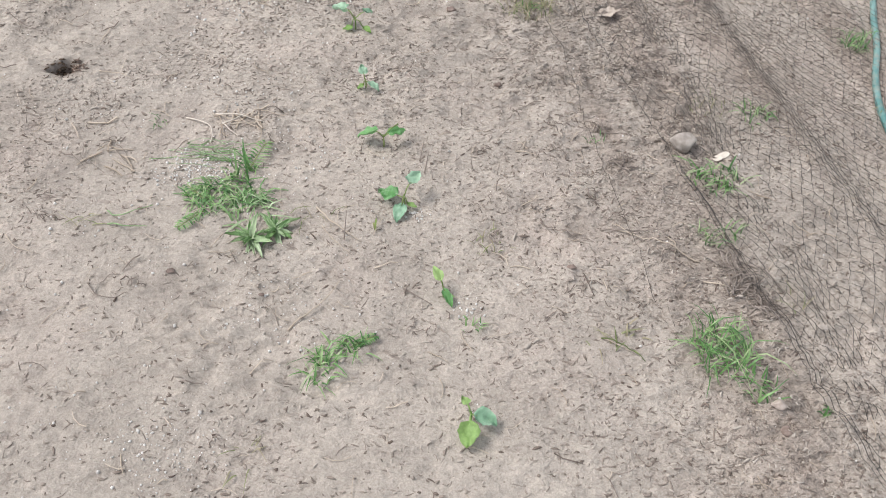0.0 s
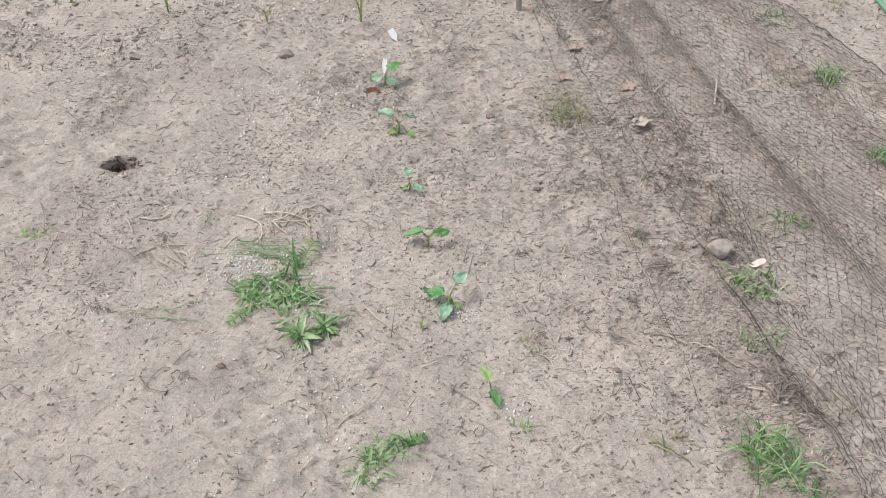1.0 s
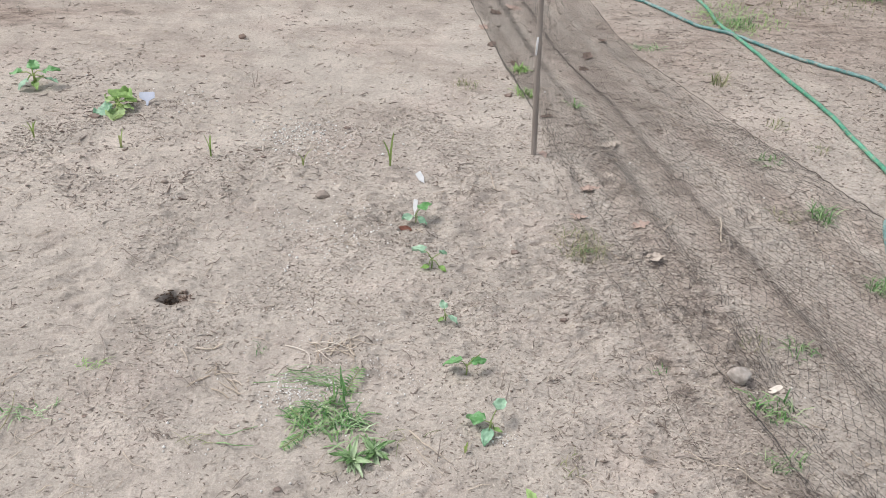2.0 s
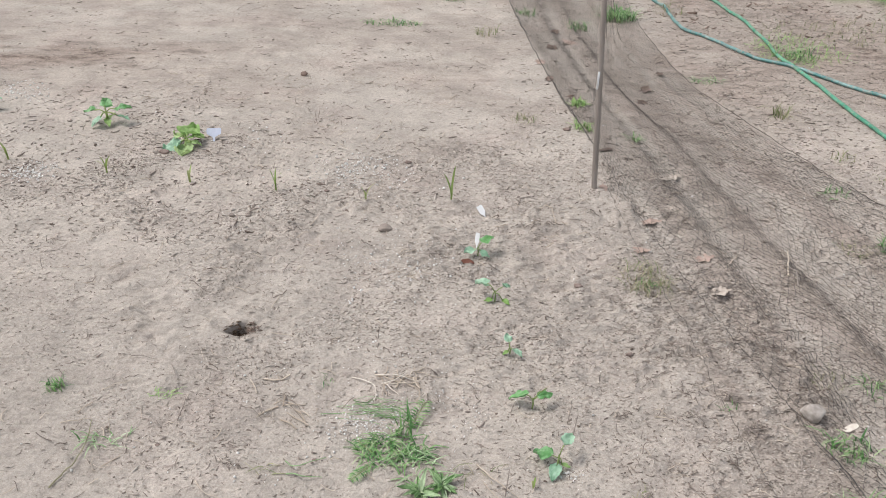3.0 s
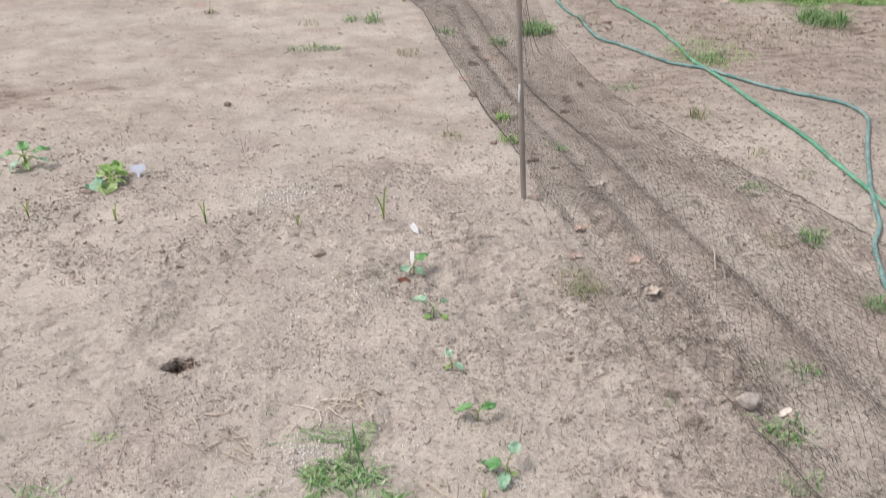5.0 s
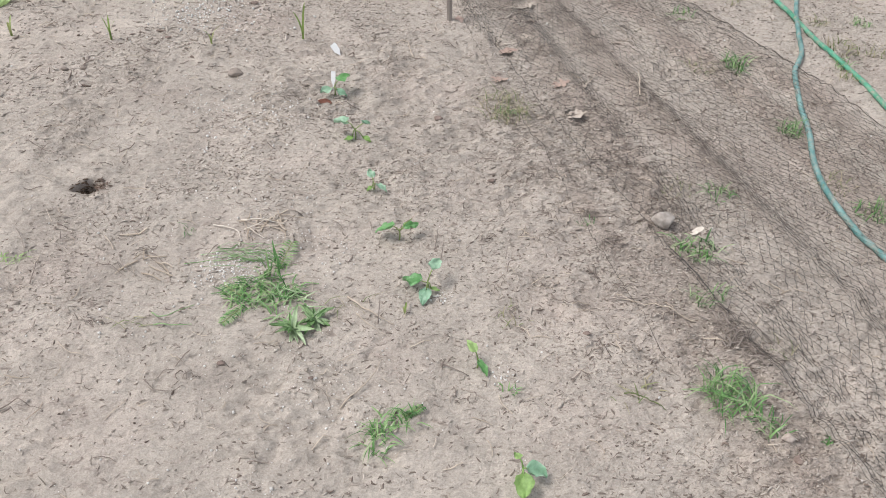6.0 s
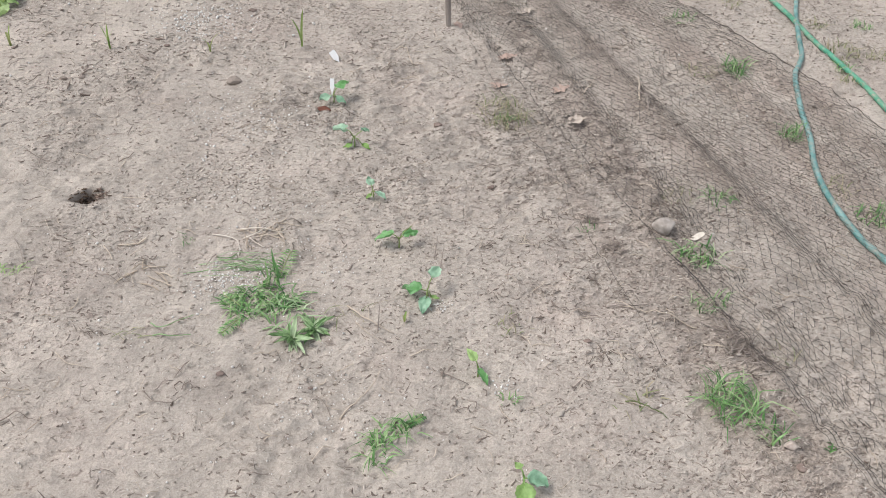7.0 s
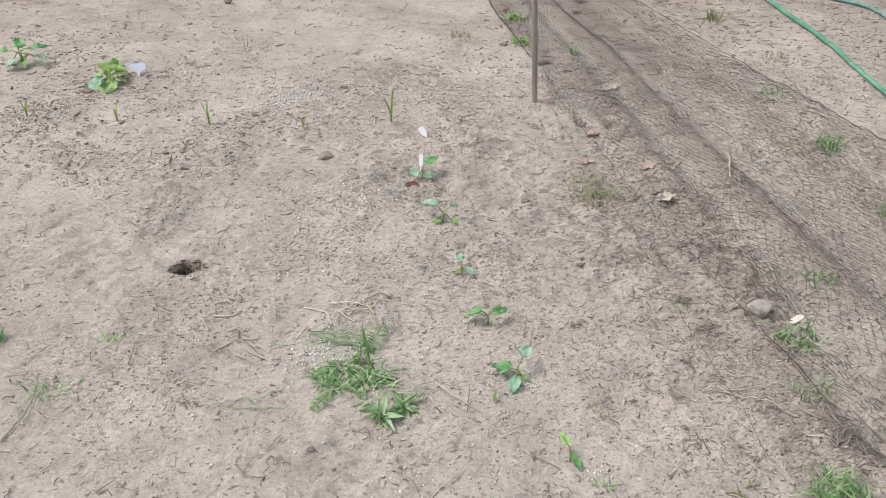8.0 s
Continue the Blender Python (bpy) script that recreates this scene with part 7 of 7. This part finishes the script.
def tree(at, tall, r, seed, leaves, label, crown_r=1.6, crown_low=0.8, leaf=0.07, mat=TREE_LEAF, group="trees at the wood's edge", lean=0.05):
    rng, npr = random.Random(seed), np.random.default_rng(seed)
    ob = root("tree", (*at, zat(*at)), label, "tree", group)
    pts, rad = limb(rng, (0, 0, -0.1), (rng.gauss(0, lean), rng.gauss(0, lean), 1), tall, r, 10, 0, 0.07)
    rad = [q * (1.2 if k == 0 else 1.05 if k == 1 else 1) for k, q in enumerate(rad)]
    chunks, tips = [tube_data(pts, rad, 9)], []
    for k in range(13):
        f = crown_low * 1.1 / tall + (1 - crown_low * 1.1 / tall) * ((k + rng.random()) / 13) ** 1.5
        i = min(int(f * 10), 9)
        a = rng.uniform(0, 6.28)
        up = rng.uniform(-0.12, 0.25) if k < 6 else rng.uniform(0.1, 0.7)
        bp, br = limb(rng, pts[i].lerp(pts[i + 1], f * 10 - i), (math.cos(a), math.sin(a), up), crown_r * rng.uniform(0.6, 1.1) * (1.1 - 0.5 * f), r * 0.34 * (1.1 - f * 0.6), 6, 0.05, 0.22)
        chunks.append(tube_data(bp, br, 5))
        tips += bp[2:]
        for _ in range(2):
            j = rng.randrange(2, 6)
            tp, tr = limb(rng, bp[j], (rng.gauss(0, 1), rng.gauss(0, 1), rng.gauss(0, 0.5)), crown_r * 0.35, r * 0.1, 4, 0.06, 0.3)
            chunks.append(tube_data(tp, tr, 4))
            tips += tp[1:]
    part("trunk", soften(mesh_of("trunk", *gather(chunks))), BARK, ob)
    base = np.array([tuple(t) for t in tips])
    keyed = base[npr.integers(0, len(base), max(60, leaves // 45))]
    c = keyed[npr.integers(0, len(keyed), leaves)] + npr.normal(0, 0.115 * crown_r / 1.6, (leaves, 3)) * (1.2, 1.2, 0.7)
    c = c[c[:, 2] > crown_low * (0.7 + 0.3 * npr.random(len(c)))]
    part("crown", mesh_np("crown", *leaves_np(c, leaf, npr, 0.5, 0.55)), mat, ob)
    return ob


def conifer(at, tall, seed, label, low=0.12):
    rng, npr = random.Random(seed), np.random.default_rng(seed)
    ob = root("fir_tree", (*at, zat(*at)), label, "tree", "trees at the wood's edge")
    part("trunk", tube("trunk", [(0, 0, -0.1), (0, 0, tall)], [0.09, 0.01], 8), BARK, ob)
    c = []
    for k in range(70):
        f = k / 70
        z = low + (tall - low) * f
        a, reach = rng.uniform(0, 6.28), tall * 0.36 * (1 - f) + 0.08
        for s in range(34):
            t = s / 33
            c.append((reach * t * math.cos(a) + rng.gauss(0, 0.04), reach * t * math.sin(a) + rng.gauss(0, 0.04), z - 0.22 * reach * t + rng.gauss(0, 0.025)))
    part("crown", mesh_np("crown", *leaves_np(np.array(c), 0.10, npr, 0.4, 0.22)), PINE_LEAF, ob)
    return ob


def shrub(at, wide, deep, tall, seed, leaves, label, mat=SHRUB_LEAF, leaf=0.055, low=0.25, turn=0.0, group="shrubs beside the track"):
    """Many stems from one foot that carry leafy boughs; the boughs overlap unevenly and leave dark gaps."""
    rng, npr = random.Random(seed), np.random.default_rng(seed)
    ob = root("shrub", (*at, zat(*at)), label, "shrub", group, turn)
    boughs, size = [], []
    while len(boughs) < 120:
        u, h = rng.uniform(0, 6.28), rng.random() ** 1.15
        flare = 0.86 + 0.45 * h - 0.75 * h * h * h
        k = rng.uniform(0.72, 1.0) * (1.0 + 0.22 * noise.noise((math.cos(u) * 1.9 + seed, math.sin(u) * 1.9, h * 2.6)))
        r = rng.uniform(0.15, 0.36) * min(1.0, wide / 2.6)
        hem = low * (0.6 + 1.1 * noise.noise((math.cos(u) * 2.4, math.sin(u) * 2.4, seed + 0.3)))
        boughs.append((0.5 * wide * k * flare * math.cos(u) * 0.92, 0.5 * deep * k * flare * math.sin(u) * 0.92, max(hem, 0.0) + 0.5 * r + (tall - low - r) * h))
        size.append(r)
    stems = []
    for k in range(14):
        a = rng.uniform(0, 6.28)
        foot = (0.30 * wide * math.cos(a) * rng.random(), 0.30 * deep * math.sin(a) * rng.random(), -0.05)
        goal = Vector(boughs[rng.randrange(len(boughs))])
        way = goal - Vector(foot)
        sp, sr = limb(rng, foot, (way.x * 0.6, way.y * 0.6, way.z + 0.3), way.length * 0.95, rng.uniform(0.008, 0.020), 7, 0.0, 0.13)
        stems.append(tube_data(sp, sr, 5))
        for _ in range(3):
            tp, tr = limb(rng, sp[rng.randrange(1, 7)], (rng.gauss(0, 1), rng.gauss(0, 1), rng.gauss(0.1, 0.5)), tall * 0.16, 0.004, 4, 0.04, 0.3)
            stems.append(tube_data(tp, tr, 4))
    part("wood", soften(mesh_of("wood", *gather(stems))), BARK, ob)
    cl, rr = np.array(boughs), np.array(size)
    pick = npr.choice(len(cl), leaves, p=rr**1.7 / (rr**1.7).sum())
    d = npr.normal(size=(leaves, 3)) + (0, 0, 0.35)
    d /= np.linalg.norm(d, axis=1, keepdims=True)
    ragged = 0.72 + 0.38 * npr.random(leaves) ** 0.7
    c = cl[pick] + d * (rr[pick] * ragged)[:, None] * (1.15, 1.15, 0.72)
    deepset = npr.random(leaves) < 0.16
    c[deepset] *= npr.uniform(0.45, 0.9, (int(deepset.sum()), 1)) * (1, 1, 0) + (0, 0, 1)
    c = c[c[:, 2] > 0.04]
    part("crown", mesh_np("crown", *leaves_np(c, leaf, npr, 0.5, 0.55)), mat, ob)
    return ob


def brush(at, wide, tall, seed, count, label, mat=TWIG, group="bare brush"):
    """A leafless thicket: thin stems that fork and arch."""
    rng = random.Random(seed)
    chunks = []
    for _ in range(count):
        foot = (rng.gauss(0, wide * 0.25), rng.gauss(0, wide * 0.2), -0.03)
        sp, sr = limb(rng, foot, (rng.gauss(0, 0.5), rng.gauss(0, 0.5), 1), tall * rng.uniform(0.5, 1.1), rng.uniform(0.004, 0.009), 6, 0.06, 0.25)
        chunks.append(tube_data(sp, sr, 4))
        for _ in range(3):
            tp, tr = limb(rng, sp[rng.randrange(1, 6)], (rng.gauss(0, 1), rng.gauss(0, 1), rng.gauss(0.2, 0.5)), tall * 0.4, 0.003, 4, 0.05, 0.35)
            chunks.append(tube_data(tp, tr, 3))
    me = mesh_of("brush", *gather(chunks))
    return whole("brush", me, mat, label, "brush", group, at=(*at, zat(*at)))


# the wood on the far left
TREES = (((-3.684, 18.2), 7.5, 0.042, 6500, 0.80), ((-6.74, 16.25), 5.5, 0.022, 4600, 0.80), ((-6.70, 18.2), 7.0, 0.027, 5600, 0.70), ((-8.56, 18.3), 8.0, 0.032, 6000, 0.66),
         ((-6.0, 18.95), 8.5, 0.052, 6000, 0.66), ((-5.64, 19.05), 8.5, 0.068, 6000, 0.62), ((-9.45, 18.6), 8.0, 0.035, 5600, 0.62), ((-10.5, 19.1), 8.0, 0.045, 5200, 0.60), ((-4.6, 21.6), 8.0, 0.05, 5200, 0.40))
for k, (at, tall, r, leaves, low) in enumerate(TREES):
    tree(at, tall, r, 60 + k, leaves, "slender dark-barked tree with spreading leafy lower branches", 2.0, low, 0.06, EDGE_LEAF)
tree((-4.99, 15.5), 2.6, 0.026, 75, 500, "small crooked sapling with few leaves", 0.7, 0.45, 0.05, lean=0.3)
conifer((-3.44, 23.2), 3.4, 76, "dark green young fir at the lawn's edge")
tree((1.55, 24.0), 6.5, 0.04, 77, 2600, "thin grey-stemmed tree at the end of the track", 1.3, 1.0)
tree((1.85, 24.4), 6.0, 0.03, 78, 2200, "thin grey-stemmed tree at the end of the track", 1.2, 1.0)
tree((-0.2, 26.2), 8.0, 0.06, 79, 3000, "dark-barked tree behind the blue tarpaulin", 1.8, 1.3)
tree((-1.9, 26.4), 8.0, 0.08, 80, 3600, "dark-barked tree behind the blue tarpaulin", 1.9, 1.1)
rng0 = np.random.default_rng(77)
for k in range(26):
    at = (float(rng0.uniform(-17, -2.2)), float(rng0.uniform(20.5, 34)))
    tree(at, float(rng0.uniform(7, 10)), float(rng0.uniform(0.05, 0.10)), 100 + k, 4200, "dark-barked woodland tree among undergrowth", 2.6, 1.2, 0.15, group="trees deep in the wood")
for k in range(14):
    at = (float(rng0.uniform(-2, 12)), float(rng0.uniform(33, 44)))
    tree(at, float(rng0.uniform(7, 10)), float(rng0.uniform(0.06, 0.11)), 140 + k, 3200, "dark-barked woodland tree among undergrowth", 2.6, 1.3, 0.16, group="trees deep in the wood")
# undergrowth whose dark colours carry the canopy's shade
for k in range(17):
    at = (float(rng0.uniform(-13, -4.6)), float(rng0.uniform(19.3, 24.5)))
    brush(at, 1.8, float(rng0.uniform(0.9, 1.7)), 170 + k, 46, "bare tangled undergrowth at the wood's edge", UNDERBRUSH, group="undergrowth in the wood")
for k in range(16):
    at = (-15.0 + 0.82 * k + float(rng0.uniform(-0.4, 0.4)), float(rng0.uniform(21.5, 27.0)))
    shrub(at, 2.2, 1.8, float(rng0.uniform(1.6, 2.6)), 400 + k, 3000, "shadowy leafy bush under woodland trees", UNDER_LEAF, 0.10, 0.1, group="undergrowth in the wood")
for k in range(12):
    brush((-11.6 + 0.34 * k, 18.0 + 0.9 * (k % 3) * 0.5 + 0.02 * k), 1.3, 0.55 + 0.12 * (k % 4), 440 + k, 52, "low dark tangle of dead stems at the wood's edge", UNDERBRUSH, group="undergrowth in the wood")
brush((-4.8, 15.35), 0.9, 0.7, 190, 90, "pale bare bush of thin upright stems", OLIVE_TUFT)

# the shrubs on the right of the track
SHRUBS = (((4.72, 12.95), 3.3, 3.1, 3.2, 64000, 0.06), ((5.75, 11.7), 3.1, 2.8, 3.3, 54000, 0.22), ((6.1, 9.95), 2.6, 2.5, 3.1, 40000, 0.02), ((2.75, 18.4), 2.6, 2.4, 2.7, 32000, 0.14),
          ((4.1, 16.4), 2.4, 2.4, 3.0, 24000, 0.2), ((7.4, 8.6), 2.6, 2.4, 3.0, 16000, 0.2), ((6.9, 15.5), 3.4, 3.2, 3.4, 9000, 0.3), ((5.0, 20.2), 3.4, 3.2, 3.2, 7000, 0.3))
for k, (at, w, d, h, leaves, low) in enumerate(SHRUBS):
    shrub(at, w, d, h, 210 + k, leaves, "large yellow-green leafy shrub with dark gaps at its foot", low=low)
brush((3.25, 14.9), 1.0, 1.15, 230, 150, "grey leafless thicket between green shrubs")
brush((4.45, 9.75), 0.4, 0.3, 232, 30, "dry reddish brush at a shrub's foot", DRY_LEAF)
brush((2.25, 19.4), 0.9, 0.7, 233, 26, "thin bare stems in the grass")


# dead branches dragged to the edge of the dug strip
for k, (x, y, ln, turn) in enumerate(((-7.5, 14.45, 1.5, -18), (-6.9, 13.3, 1.1, -14), (-8.4, 14.3, 1.3, 12), (-3.85, 13.8, 0.55, -8), (-8.9, 17.2, 1.6, 6), (-7.9, 17.9, 1.3, -10),
                                  (-9.6, 17.6, 1.4, 14), (-5.6, 12.6, 0.5, 20))):
    rng = random.Random(300 + k)
    bp, br = limb(rng, (-ln / 2, 0, 0.02), (1, 0, 0.05), ln, 0.014, 8, 0.02, 0.28)
    chunks = [tube_data([(p.x, p.y, max(0.012, p.z * 0.5)) for p in bp], br, 6)]
    for _ in range(4):
        tp, tr = limb(rng, bp[rng.randrange(1, 7)], (rng.uniform(-0.4, 1), rng.gauss(0, 0.8), 0.25), ln * 0.25, 0.005, 4, 0.04, 0.3)
        chunks.append(tube_data([(p.x, p.y, max(0.008, p.z * 0.6)) for p in tp], tr, 4))
    ob = whole("dead_branch", soften(mesh_of("dead_branch", *gather(chunks))), BARK, "dark dead branch lying on dug soil", "branch", "dead branches", at=(x, y, zat(x, y) + 0.005))
    ob.rotation_euler = (0, 0, radians(turn))
